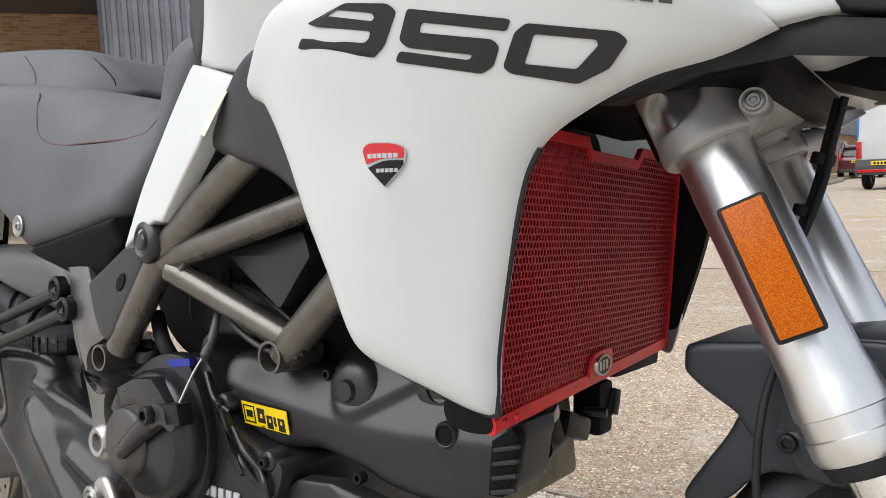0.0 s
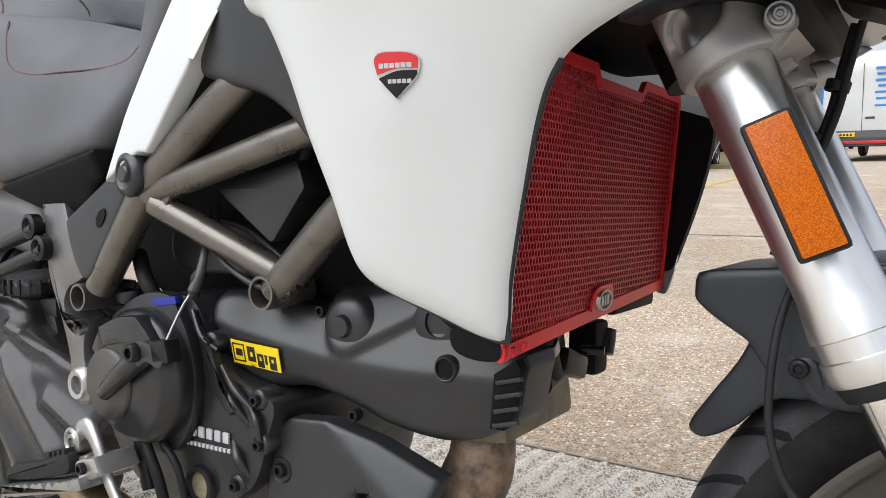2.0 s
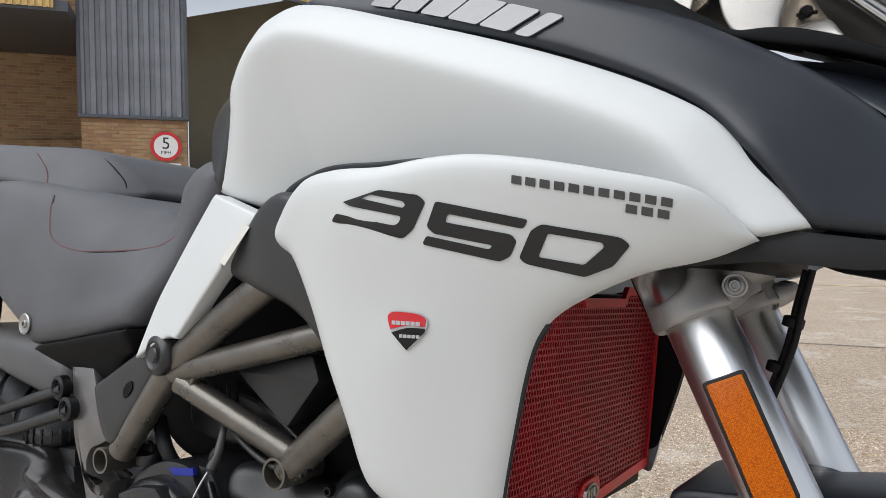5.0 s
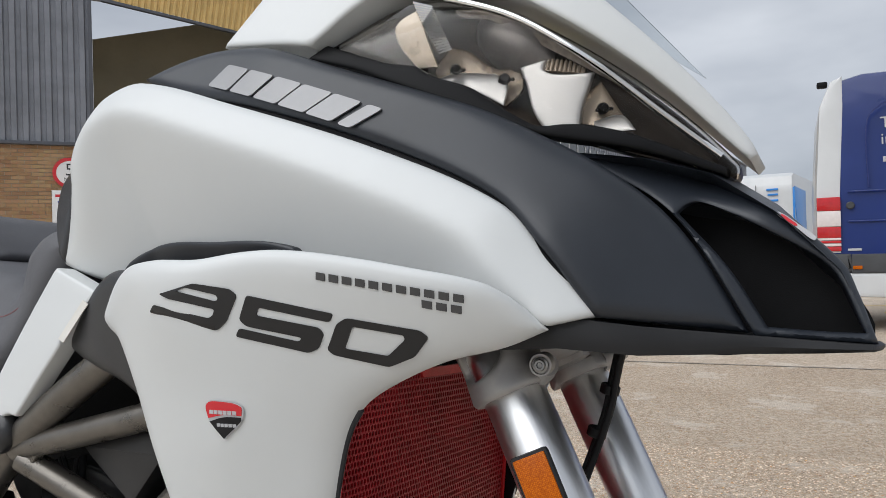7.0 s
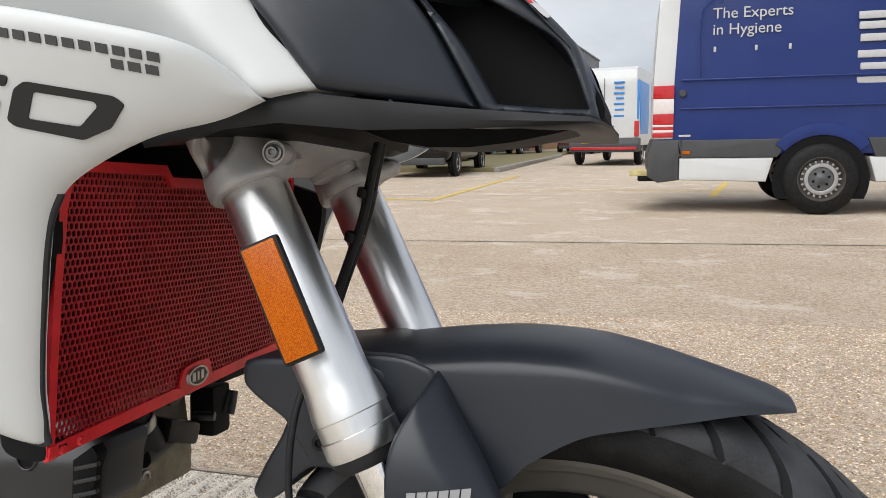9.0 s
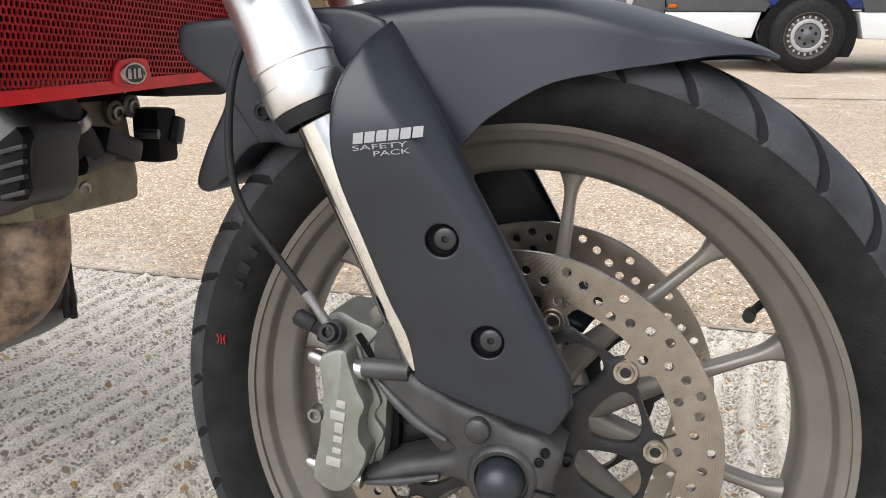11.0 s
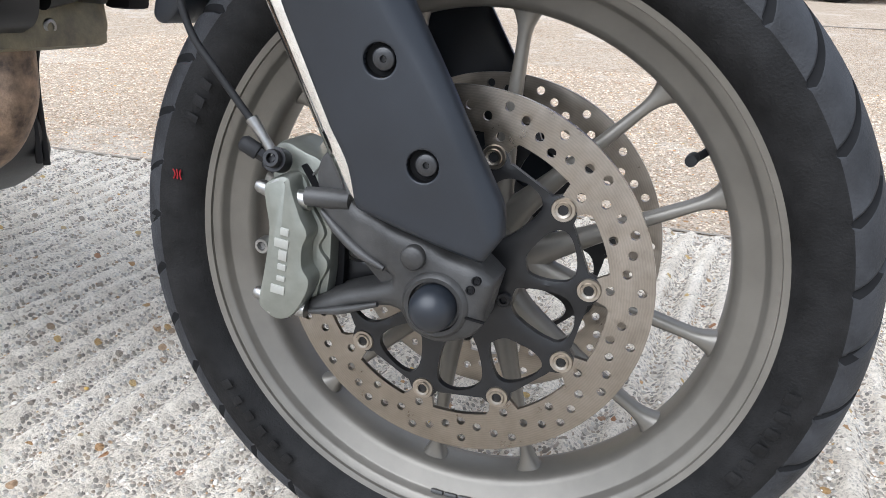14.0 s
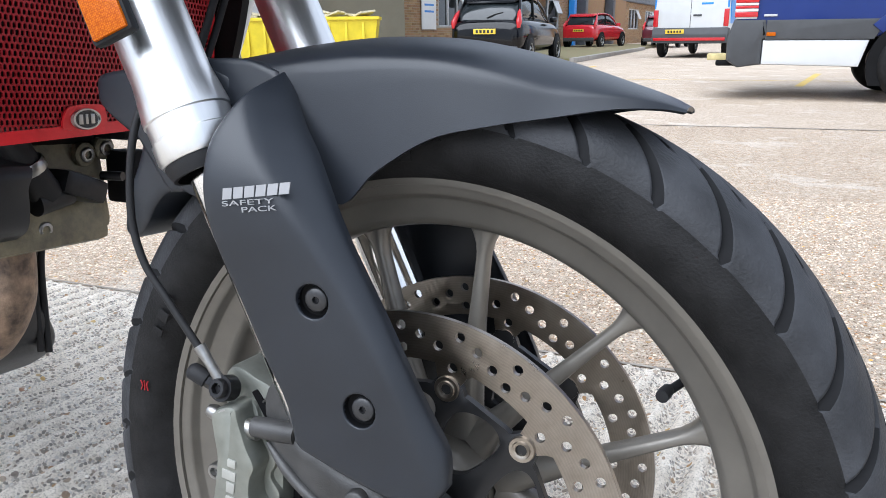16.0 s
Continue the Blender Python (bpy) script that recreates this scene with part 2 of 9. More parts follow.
def surface(ctrl):
    """A smooth height y over x, z through a few (x, z, y) points (thin plate)."""
    c = np.array(ctrl, float)
    n = len(c)

    def u(r2):
        return np.where(r2 > 1e-12, r2 * np.log(r2 + 1e-12), 0.0)

    K = u(((c[:, None, :2] - c[None, :, :2]) ** 2).sum(-1)) + 1e-4 * np.eye(n)
    Pm = np.hstack([np.ones((n, 1)), c[:, :2]])
    A = np.block([[K, Pm], [Pm.T, np.zeros((3, 3))]])
    w = np.linalg.solve(A, np.concatenate([c[:, 2], np.zeros(3)]))

    def f(x, z):
        q = np.stack([np.asarray(x, float), np.asarray(z, float)], -1)
        r2 = ((q[:, None, :] - c[None, :, :2]) ** 2).sum(-1)
        return u(r2) @ w[:n] + w[n] + q @ w[n + 1:]

    return f


def edge_distance(q, loop):
    a = np.array(loop)
    b = np.roll(a, -1, 0)
    ab = b - a
    t = np.clip(((q[:, None] - a) * ab).sum(-1) / np.maximum((ab**2).sum(-1), 1e-12), 0, 1)
    return np.sqrt((((q[:, None] - (a + t[..., None] * ab)) ** 2).sum(-1)).min(1))


def within(q, loop):
    a = np.array(loop)
    b = np.roll(a, -1, 0)
    x, y = q[:, :1], q[:, 1:2]
    c = ((a[:, 1] > y) != (b[:, 1] > y)) & (x < (b[:, 0] - a[:, 0]) * (y - a[:, 1]) / (b[:, 1] - a[:, 1] + 1e-15) + a[:, 0])
    return c.sum(1) % 2 == 1


def even(loop, step):
    """The loop with points set at even steps; its corners stay."""
    out = []
    for i, a in enumerate(loop):
        b = loop[(i + 1) % len(loop)]
        n = max(1, int(math.hypot(b[0] - a[0], b[1] - a[1]) / step + 0.5))
        out += [(a[0] + (b[0] - a[0]) * k / n, a[1] + (b[1] - a[1]) * k / n) for k in range(n)]
    thin = [out[0]]
    for q in out[1:]:
        if math.hypot(q[0] - thin[-1][0], q[1] - thin[-1][1]) > 0.4 * step:
            thin.append(q)
    return thin


def fill(loop, res, holes=(), rims=()):
    """Triangles that fill a closed loop evenly, with rows of points along its rim; holes are left open."""
    loops = [list(loop), *[list(h) for h in holes]]
    pts, edges = [], []
    for lp in loops:
        s = len(pts)
        pts += lp
        edges += [(s + i, s + (i + 1) % len(lp)) for i in range(len(lp))]
    lo, hi = np.min(loop, 0), np.max(loop, 0)
    gx, gz = np.meshgrid(np.arange(lo[0], hi[0], res), np.arange(lo[1], hi[1], res * 0.866))
    gx = gx + (np.arange(gx.shape[0]) % 2)[:, None] * res * 0.5
    g = np.stack([gx.ravel(), gz.ravel()], 1)
    edge = max(rims) if len(rims) else 0.0
    keep = within(g, loop) & (edge_distance(g, loop) > edge + res * 0.45)
    for h in holes:
        keep &= ~within(g, h) & (edge_distance(g, h) > edge + res * 0.35)
    pts += [tuple(p) for p in g[keep]]
    for lp in loops if len(rims) else ():
        a = np.array(lp)
        t = np.roll(a, -1, 0) - np.roll(a, 1, 0)
        nn = np.stack([-t[:, 1], t[:, 0]], 1) / np.maximum(np.linalg.norm(t, axis=1), 1e-9)[:, None]
        for d in rims:
            for sgn in (1, -1):
                q = a + sgn * nn * d
                ok = within(q, loop) & (edge_distance(q, loop) > d * 0.93)
                for h in holes:
                    ok &= ~within(q, h) & (edge_distance(q, h) > d * 0.93)
                pts += [tuple(p) for p in q[ok]]
    v, _, f, *_ = delaunay_2d_cdt([Vector(p) for p in pts], edges, [], 0, 1e-7)
    V = np.array([(p.x, p.y) for p in v])
    F = np.array([t for t in f if len(t) == 3])
    cen = V[F].mean(1)
    ok = within(cen, loop)
    for h in holes:
        ok &= ~within(cen, h)
    return V, F[ok]


def shell(loop, yfun, res=0.012, roll=(0.006, 0.012), thick=0.004, mirror=None, holes=(), plane="xz", flat_back=None, hole_roll=None):
    """A panel over a side-view outline, bulging as yfun says, its rim rolled inwards.
    mirror: the other side is its mirror image about that y (a closed body); else it is thick."""
    dep, wid = roll
    if abs(dep) > 0.0015:
        loop = even(loop, max(0.0035, res * 0.55))
        V, F = fill(loop, res, holes, [wid * q for q in (0.04, 0.14, 0.32, 0.6, 1.0)])
    else:
        V, F = fill(loop, res, holes)
    d = edge_distance(V, loop)
    dh = np.full(len(V), 1.0)
    for h in holes:
        dh = np.minimum(dh, edge_distance(V, h))
    if hole_roll is None:
        d = np.minimum(d, dh)
    k = np.clip(1 - d / wid, 0, 1)
    y = yfun(V[:, 0], V[:, 1]) + dep * (1 - np.sqrt(np.clip(1 - k**2, 0, 1)))
    if hole_roll is not None:
        k = np.clip(1 - dh / hole_roll[1], 0, 1)
        y = y + hole_roll[0] * (1 - np.sqrt(np.clip(1 - k**2, 0, 1)))
    front = np.stack([V[:, 0], y, V[:, 1]], 1)
    if mirror is not None:
        y2 = 2 * mirror - y
        y2 = np.maximum(y2, y + 0.001)
        back = np.stack([V[:, 0], y2, V[:, 1]], 1)
    elif flat_back is not None:
        back = np.stack([V[:, 0], np.full(len(V), flat_back), V[:, 1]], 1)
    else:
        back = front + np.array([0, thick, 0])
    bm = bmesh.new()
    a = [bm.verts.new(p) for p in front]
    b = [bm.verts.new(p) for p in back]
    count = {}
    for t in F:
        bm.faces.new([a[i] for i in t])
        bm.faces.new([b[i] for i in t[::-1]])
        for i, j in ((t[0], t[1]), (t[1], t[2]), (t[2], t[0])):
            key = (min(i, j), max(i, j))
            count[key] = None if key in count else (i, j)
    for e in count.values():
        if e:
            bm.faces.new((a[e[1]], a[e[0]], b[e[0]], b[e[1]]))
    for v in list(bm.verts):
        if not v.link_faces:
            bm.verts.remove(v)
    return bm


def const(y):
    return lambda x, z: np.full(np.shape(x), y)


def plate(pts, y0, y1, bevel=0.003, n=6, closed_spline=True, res=None):
    """A flat plate between y0 and y1 from a side-view outline, with eased edges."""
    loop = spline(pts, n) if closed_spline else [p[:2] for p in pts]
    bm = bmesh.new()
    f = bm.faces.new([bm.verts.new((p[0], y0, p[1])) for p in loop])
    r = bmesh.ops.extrude_face_region(bm, geom=[f])
    bmesh.ops.translate(bm, verts=[g for g in r["geom"] if isinstance(g, bmesh.types.BMVert)], vec=(0, y1 - y0, 0))
    bmesh.ops.recalc_face_normals(bm, faces=bm.faces)
    if bevel:
        rim = [e for e in bm.edges if abs(e.verts[0].co.y - e.verts[1].co.y) < 1e-6]
        bmesh.ops.bevel(bm, geom=rim, offset=bevel, segments=2, affect="EDGES", profile=0.6)
    return bm


def box(cx, cy, cz, sx, sy, sz, bevel=0.003, m=None, seg=2):
    bm = bmesh.new()
    bmesh.ops.create_cube(bm, size=1)
    bmesh.ops.scale(bm, vec=(sx, sy, sz), verts=bm.verts)
    if bevel:
        bmesh.ops.bevel(bm, geom=list(bm.edges), offset=min(bevel, 0.45 * min(sx, sy, sz)), segments=seg, affect="EDGES", profile=0.6)
    if m is not None:
        bmesh.ops.transform(bm, matrix=m, verts=bm.verts)
    bmesh.ops.translate(bm, vec=(cx, cy, cz), verts=bm.verts)
    return bm


def merge(*bms):
    out = bms[0]
    for b in bms[1:]:
        me = bpy.data.meshes.new("tmp")
        b.to_mesh(me)
        b.free()
        out.from_mesh(me)
        bpy.data.meshes.remove(me)
    return out


def lathe(profile, at=(0, 0, 0), axis=(0, 1, 0), n=48, closed=False, arc=None):
    """Turns (radius, along) points about an axis through at."""
    ax = Vector(axis).normalized()
    q = ax.to_track_quat("Z", "Y").to_matrix()
    bm = bmesh.new()
    rings = []
    for r, h in profile:
        if r < 1e-6:
            rings.append([bm.verts.new(Vector(at) + ax * h)])
        else:
            rings.append([bm.verts.new(Vector(at) + q @ Vector((r * math.cos(2 * math.pi * i / n), r * math.sin(2 * math.pi * i / n), h))) for i in range(n)])
    pairs = list(zip(rings, rings[1:] + ([rings[0]] if closed else [])))
    if not closed:
        pairs = pairs[: len(rings) - 1]
    for a, b in pairs:
        for i in range(n):
            j = (i + 1) % n
            if len(a) == 1 and len(b) == 1:
                continue
            if len(a) == 1:
                bm.faces.new((a[0], b[j], b[i]))
            elif len(b) == 1:
                bm.faces.new((a[i], a[j], b[0]))
            else:
                bm.faces.new((a[i], a[j], b[j], b[i]))
    return bm


def curve3(pts, n=8):
    """A smooth line through 3D points."""
    P = [Vector(p) for p in pts]
    if len(P) == 2:
        return P
    out = []
    for i in range(len(P) - 1):
        a, b = P[i], P[i + 1]
        ta = (b - P[i - 1]) * 0.5 if i else (b - a)
        tb = (P[i + 2] - a) * 0.5 if i + 2 < len(P) else (b - a)
        for k in range(n):
            s = k / n
            out.append(a * (2 * s**3 - 3 * s**2 + 1) + ta * (s**3 - 2 * s**2 + s) + b * (-2 * s**3 + 3 * s**2) + tb * (s**3 - s**2))
    return out + [P[-1]]


def tube(pts, r, seg=16, n=8, cap=True, wall=0.0, flat=1.0):
    """A round bar along a smooth line; r may be a list, one per given point. wall: a hollow pipe's wall."""
    line = curve3(pts, n)
    m = len(line)
    rs = [r] * m if not isinstance(r, (list, tuple)) else [float(np.interp(i, np.linspace(0, m - 1, len(r)), r)) for i in range(m)]
    bm = bmesh.new()
    rings, up = [], None
    for i, p in enumerate(line):
        t = (line[min(i + 1, m - 1)] - line[max(i - 1, 0)]).normalized()
        if up is None:
            up = t.orthogonal().normalized() if abs(t.y) > 0.9 else Vector((0, 1, 0))
        up = (up - t * up.dot(t)).normalized()
        side = t.cross(up)
        rings.append([bm.verts.new(p + (up * math.cos(2 * math.pi * k / seg) * flat + side * math.sin(2 * math.pi * k / seg)) * rs[i]) for k in range(seg)])
    for a, b in zip(rings, rings[1:]):
        for k in range(seg):
            bm.faces.new((a[k], a[(k + 1) % seg], b[(k + 1) % seg], b[k]))
    for end, inward in ((0, 1), (-1, -1)):
        ring = rings[end]
        if wall:
            c = sum((v.co for v in ring), Vector()) / seg
            t = (line[1] - line[0]).normalized() if end == 0 else (line[-2] - line[-1]).normalized()
            k2 = 1 - wall / max(rs[end], 1e-6)
            i1 = [bm.verts.new(c + (v.co - c) * k2) for v in ring]
            i2 = [bm.verts.new(v.co + t * 0.03) for v in i1]
            for k in range(seg):
                j = (k + 1) % seg
                bm.faces.new((ring[k], ring[j], i1[j], i1[k]))
                bm.faces.new((i1[k], i1[j], i2[j], i2[k]))
            bm.faces.new(i2)
        elif cap:
            bm.faces.new(ring)
    return bm


def sweep(sections, close_ends=True):
    """A skin over rings of equal length."""
    bm = bmesh.new()
    rings = [[bm.verts.new(p) for p in s] for s in sections]
    n = len(rings[0])
    for a, b in zip(rings, rings[1:]):
        for k in range(n):
            bm.faces.new((a[k], a[(k + 1) % n], b[(k + 1) % n], b[k]))
    if close_ends:
        bm.faces.new(rings[0])
        bm.faces.new(rings[-1])
    return bm


def bolt(at, axis=(0, -1, 0), r=0.006, h=0.005, hexr=0.55):
    """A socket-head screw with its hex recess."""
    ax = Vector(axis).normalized()
    bm = lathe([(0, -h), (r, -h), (r, h * 0.7), (r * 0.88, h), (r * hexr, h)], at, ax, 24)
    top = lathe([(r * hexr, h), (r * hexr * 0.95, h * 0.2), (0, h * 0.2)], at, ax, 6)
    return merge(bm, top)


def write(text, size, material, parent, name, m, extrude=0.0005, spacing=1.0, align="LEFT"):
    """Raised or printed words in the built-in font, laid out in the xy plane of m."""
    cu = bpy.data.curves.new(name, "FONT")
    cu.body, cu.size, cu.extrude, cu.space_character, cu.align_x = text, size, extrude, spacing, align
    tmp = bpy.data.objects.new("tmp_text", cu)
    scene.collection.objects.link(tmp)
    me = bpy.data.meshes.new_from_object(tmp.evaluated_get(bpy.context.evaluated_depsgraph_get()))
    bpy.data.objects.remove(tmp)
    bpy.data.curves.remove(cu)
    me.transform(m)
    me.name = name
    return link(name, me, material, parent)


def decal(loops, yfun, material, parent, name, lift=0.0012, res=0.01, label=""):
    """Thin print that lies on a curved panel: outlines, each with its holes."""
    bms = []
    for lp, *holes in loops:
        V, F = fill(lp, res, holes)
        y = yfun(V[:, 0], V[:, 1]) - lift
        b = bmesh.new()
        vs = [b.verts.new((p[0], q, p[1])) for p, q in zip(V, y)]
        for t in F:
            b.faces.new([vs[i] for i in t])
        r = bmesh.ops.extrude_face_region(b, geom=list(b.faces))
        bmesh.ops.translate(b, verts=[g for g in r["geom"] if isinstance(g, bmesh.types.BMVert)], vec=(0, lift * 0.8, 0))
        bms.append(b)
    return part(name, merge(*bms), material, parent, label)


def thing(name, m, label, category, group="", kind=""):
    ob = new(name)
    ob.matrix_world = m
    ob.empty_display_size = 0.1
    return tagged(ob, label, category, group, kind)

# ---- ground: exposed-aggregate concrete slabs ----
def concrete():
    m = bpy.data.materials.new("exposed_aggregate_concrete")
    m.use_nodes = True
    n, l = m.node_tree.nodes, m.node_tree.links
    b = n["Principled BSDF"]
    co = n.new("ShaderNodeTexCoord")
    P = co.outputs["Object"]

    def noise_tex(scale, detail=4, rough=0.6):
        q = n.new("ShaderNodeTexNoise")
        q.inputs["Scale"].default_value, q.inputs["Detail"].default_value, q.inputs["Roughness"].default_value = scale, detail, rough
        l.new(P, q.inputs["Vector"])
        return q

    def ramp(src, *stops):
        r = n.new("ShaderNodeValToRGB")
        e = r.color_ramp.elements
        while len(e) < len(stops):
            e.new(0.5)
        for k, (pos, col) in enumerate(stops):
            e[k].position, e[k].color = pos, (*col, 1)
        l.new(src, r.inputs["Fac"])
        return r

    def mix(kind, fac, a, c):
        q = n.new("ShaderNodeMix")
        q.data_type, q.blend_type = "RGBA", kind
        for key, val in (("Factor", fac), ("A", a), ("B", c)):
            if isinstance(val, (int, float)):
                q.inputs[key].default_value = val
            elif isinstance(val, tuple):
                q.inputs[key].default_value = (*val, 1)
            else:
                l.new(val, q.inputs[key])
        return q.outputs["Result"]

    def math_node(op, a, c=None):
        q = n.new("ShaderNodeMath")
        q.operation = op
        for k, val in enumerate((a, c)):
            if val is None:
                continue
            if isinstance(val, (int, float)):
                q.inputs[k].default_value = val
            else:
                l.new(val, q.inputs[k])
        return q.outputs[0]

    sep = n.new("ShaderNodeSeparateXYZ")
    l.new(P, sep.inputs[0])
    X, Y = sep.outputs["X"], sep.outputs["Y"]
    # three slabs: ridged pale cement, brown washed pebbles, smooth pale concrete
    near = math_node("LESS_THAN", math_node("SUBTRACT", Y, math_node("MULTIPLY", X, 0.04)), 0.995)
    far = math_node("GREATER_THAN", math_node("SUBTRACT", Y, math_node("MULTIPLY", X, 0.11)), 5.44)
    stones = []
    for scale in (165, 64):
        v = n.new("ShaderNodeTexVoronoi")
        v.inputs["Scale"].default_value = scale
        l.new(P, v.inputs["Vector"])
        c_ = n.new("ShaderNodeSeparateColor")
        l.new(v.outputs["Color"], c_.inputs[0])
        stones.append((v.outputs["Distance"], c_.outputs[0], c_.outputs[1], c_.outputs[2]))
    cold = (0.0, (0.24, 0.225, 0.205)), (0.20, (0.42, 0.39, 0.35)), (0.38, (0.72, 0.70, 0.66)), (0.52, (0.36, 0.33, 0.295)), (0.70, (0.80, 0.78, 0.745)), (0.85, (0.44, 0.36, 0.28)), (1.0, (0.27, 0.255, 0.24))
    warm = (0.0, (0.15, 0.095, 0.055)), (0.20, (0.46, 0.34, 0.23)), (0.40, (0.76, 0.68, 0.56)), (0.58, (0.30, 0.20, 0.12)), (0.76, (0.80, 0.74, 0.63)), (0.90, (0.50, 0.28, 0.12)), (1.0, (0.26, 0.20, 0.15))
    big_pal = (0.0, (0.28, 0.25, 0.22)), (0.22, (0.40, 0.34, 0.28)), (0.45, (0.48, 0.28, 0.12)), (0.60, (0.60, 0.56, 0.50)), (0.78, (0.40, 0.20, 0.10)), (0.90, (0.66, 0.48, 0.20)), (1.0, (0.34, 0.31, 0.28))
    small = mix("MIX", near, ramp(stones[0][1], *warm).outputs["Color"], ramp(stones[0][1], *cold).outputs["Color"])
    pick = math_node("MULTIPLY", math_node("GREATER_THAN", stones[1][2], 0.88), math_node("LESS_THAN", stones[1][0], 0.40))
    stone = mix("MIX", pick, small, ramp(stones[1][1], *big_pal).outputs["Color"])
    paste_n = noise_tex(260, 6, 0.7)
    paste_cold = ramp(paste_n.outputs["Fac"], (0.36, (0.52, 0.475, 0.41)), (0.52, (0.92, 0.87, 0.79))).outputs["Color"]
    paste_warm = ramp(paste_n.outputs["Fac"], (0.38, (0.35, 0.275, 0.205)), (0.56, (0.72, 0.63, 0.53))).outputs["Color"]
    paste = mix("MIX", near, paste_warm, paste_cold)
    # darker stones show in the troughs between the tamped ridges, pale cement on crests
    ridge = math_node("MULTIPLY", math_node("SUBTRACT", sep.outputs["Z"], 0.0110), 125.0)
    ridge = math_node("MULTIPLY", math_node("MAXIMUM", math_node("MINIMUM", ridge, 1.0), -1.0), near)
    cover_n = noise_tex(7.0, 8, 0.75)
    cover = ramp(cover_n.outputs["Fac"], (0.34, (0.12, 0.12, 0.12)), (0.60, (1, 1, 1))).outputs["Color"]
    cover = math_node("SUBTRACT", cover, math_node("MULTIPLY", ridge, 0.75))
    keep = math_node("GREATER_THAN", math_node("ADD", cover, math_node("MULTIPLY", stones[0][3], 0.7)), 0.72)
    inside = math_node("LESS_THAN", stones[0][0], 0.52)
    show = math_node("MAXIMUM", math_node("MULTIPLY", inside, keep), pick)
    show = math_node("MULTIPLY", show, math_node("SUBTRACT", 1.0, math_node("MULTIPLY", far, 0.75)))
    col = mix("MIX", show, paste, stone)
    st1 = ramp(noise_tex(1.1, 8, 0.7).outputs["Fac"], (0.34, (0.80, 0.75, 0.69)), (0.58, (1.0, 1.0, 1.0))).outputs["Color"]
    st2 = ramp(noise_tex(14, 6, 0.75).outputs["Fac"], (0.30, (0.70, 0.67, 0.62)), (0.52, (1.0, 1.0, 1.0))).outputs["Color"]
    col = mix("MULTIPLY", 0.6, col, st1)
    col = mix("MULTIPLY", 0.42, col, st2)
    st3 = ramp(noise_tex(36, 5, 0.72).outputs["Fac"], (0.40, (0.70, 0.66, 0.60)), (0.60, (1.08, 1.07, 1.05))).outputs["Color"]
    col = mix("MULTIPLY", math_node("SUBTRACT", 0.9, math_node("MULTIPLY", near, 0.5)), col, st3)
    pale = noise_tex(1.7, 9, 0.74)
    patch = ramp(pale.outputs["Fac"], (0.545, (0, 0, 0)), (0.60, (1, 1, 1))).outputs["Color"]
    patch = math_node("MULTIPLY", patch, math_node("SUBTRACT", 0.32, math_node("MULTIPLY", near, 0.22)))
    col = mix("MIX", patch, col, (0.80, 0.76, 0.69))
    col = mix("MULTIPLY", 1.0, col, mix("MIX", near, (0.97, 0.955, 0.94), (1.0, 0.975, 0.945)))
    l.new(col, b.inputs["Base Color"])
    b.inputs["Roughness"].default_value = 0.75
    h = math_node("MULTIPLY", math_node("MULTIPLY", show, math_node("SUBTRACT", 0.55, stones[0][0])), 0.0045)
    h = math_node("ADD", h, math_node("MULTIPLY", pick, math_node("MULTIPLY", math_node("SUBTRACT", 0.42, stones[1][0]), 0.010)))
    h = math_node("ADD", h, math_node("MULTIPLY", paste_n.outputs["Fac"], 0.0055))
    bu = n.new("ShaderNodeBump")
    bu.inputs["Strength"].default_value, bu.inputs["Distance"].default_value = 1.0, 1.0
    l.new(h, bu.inputs["Height"])
    l.new(bu.outputs["Normal"], b.inputs["Normal"])
    return m


CONCRETE = concrete()
gb = bmesh.new()
bmesh.ops.create_grid(gb, x_segments=40, y_segments=40, size=400)
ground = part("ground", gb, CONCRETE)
tagged(ground, "washed concrete yard with pale exposed pebbles", "ground", kind="structure")
# the slab under the front wheel: its tamped ridges stand up
xs, ys = np.arange(-2.3, 1.5, 0.0055), np.arange(-1.1, 0.968, 0.0060)
gxx, gyy = np.meshgrid(xs, ys, indexing="ij")
wave = np.array([[noise.noise((x * 1.9, y * 1.9, 0.3)) for y in ys[::6]] for x in xs[::6]])
wave = np.repeat(np.repeat(wave, 6, 0), 6, 1)[: len(xs), : len(ys)]
for _ in range(6):
    wave = (wave + np.roll(wave, 1, 0) + np.roll(wave, -1, 0) + np.roll(wave, 1, 1) + np.roll(wave, -1, 1)) / 5
swell = np.sin((gxx - 0.10 * gyy + 0.03 * wave) * 2 * math.pi / 0.054)
rough_ = np.random.RandomState(3).standard_normal(gxx.shape)
rough_ = rough_ + 0.8 * (np.roll(rough_, 1, 0) + np.roll(rough_, 1, 1) + np.roll(np.roll(rough_, 1, 0), 1, 1))
gz = 0.0110 + 0.0090 * np.sign(swell) * np.abs(swell) ** 0.8 * (0.8 + 0.5 * wave) + 0.00075 * rough_
vid = np.arange(gxx.size).reshape(gxx.shape)
sq = np.stack([vid[:-1, :-1], vid[1:, :-1], vid[1:, 1:], vid[:-1, 1:]], -1).reshape(-1, 4)
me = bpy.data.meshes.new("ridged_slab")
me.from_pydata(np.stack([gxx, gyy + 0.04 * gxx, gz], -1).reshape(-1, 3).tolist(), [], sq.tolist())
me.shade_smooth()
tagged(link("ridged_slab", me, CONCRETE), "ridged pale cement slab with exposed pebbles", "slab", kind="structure")
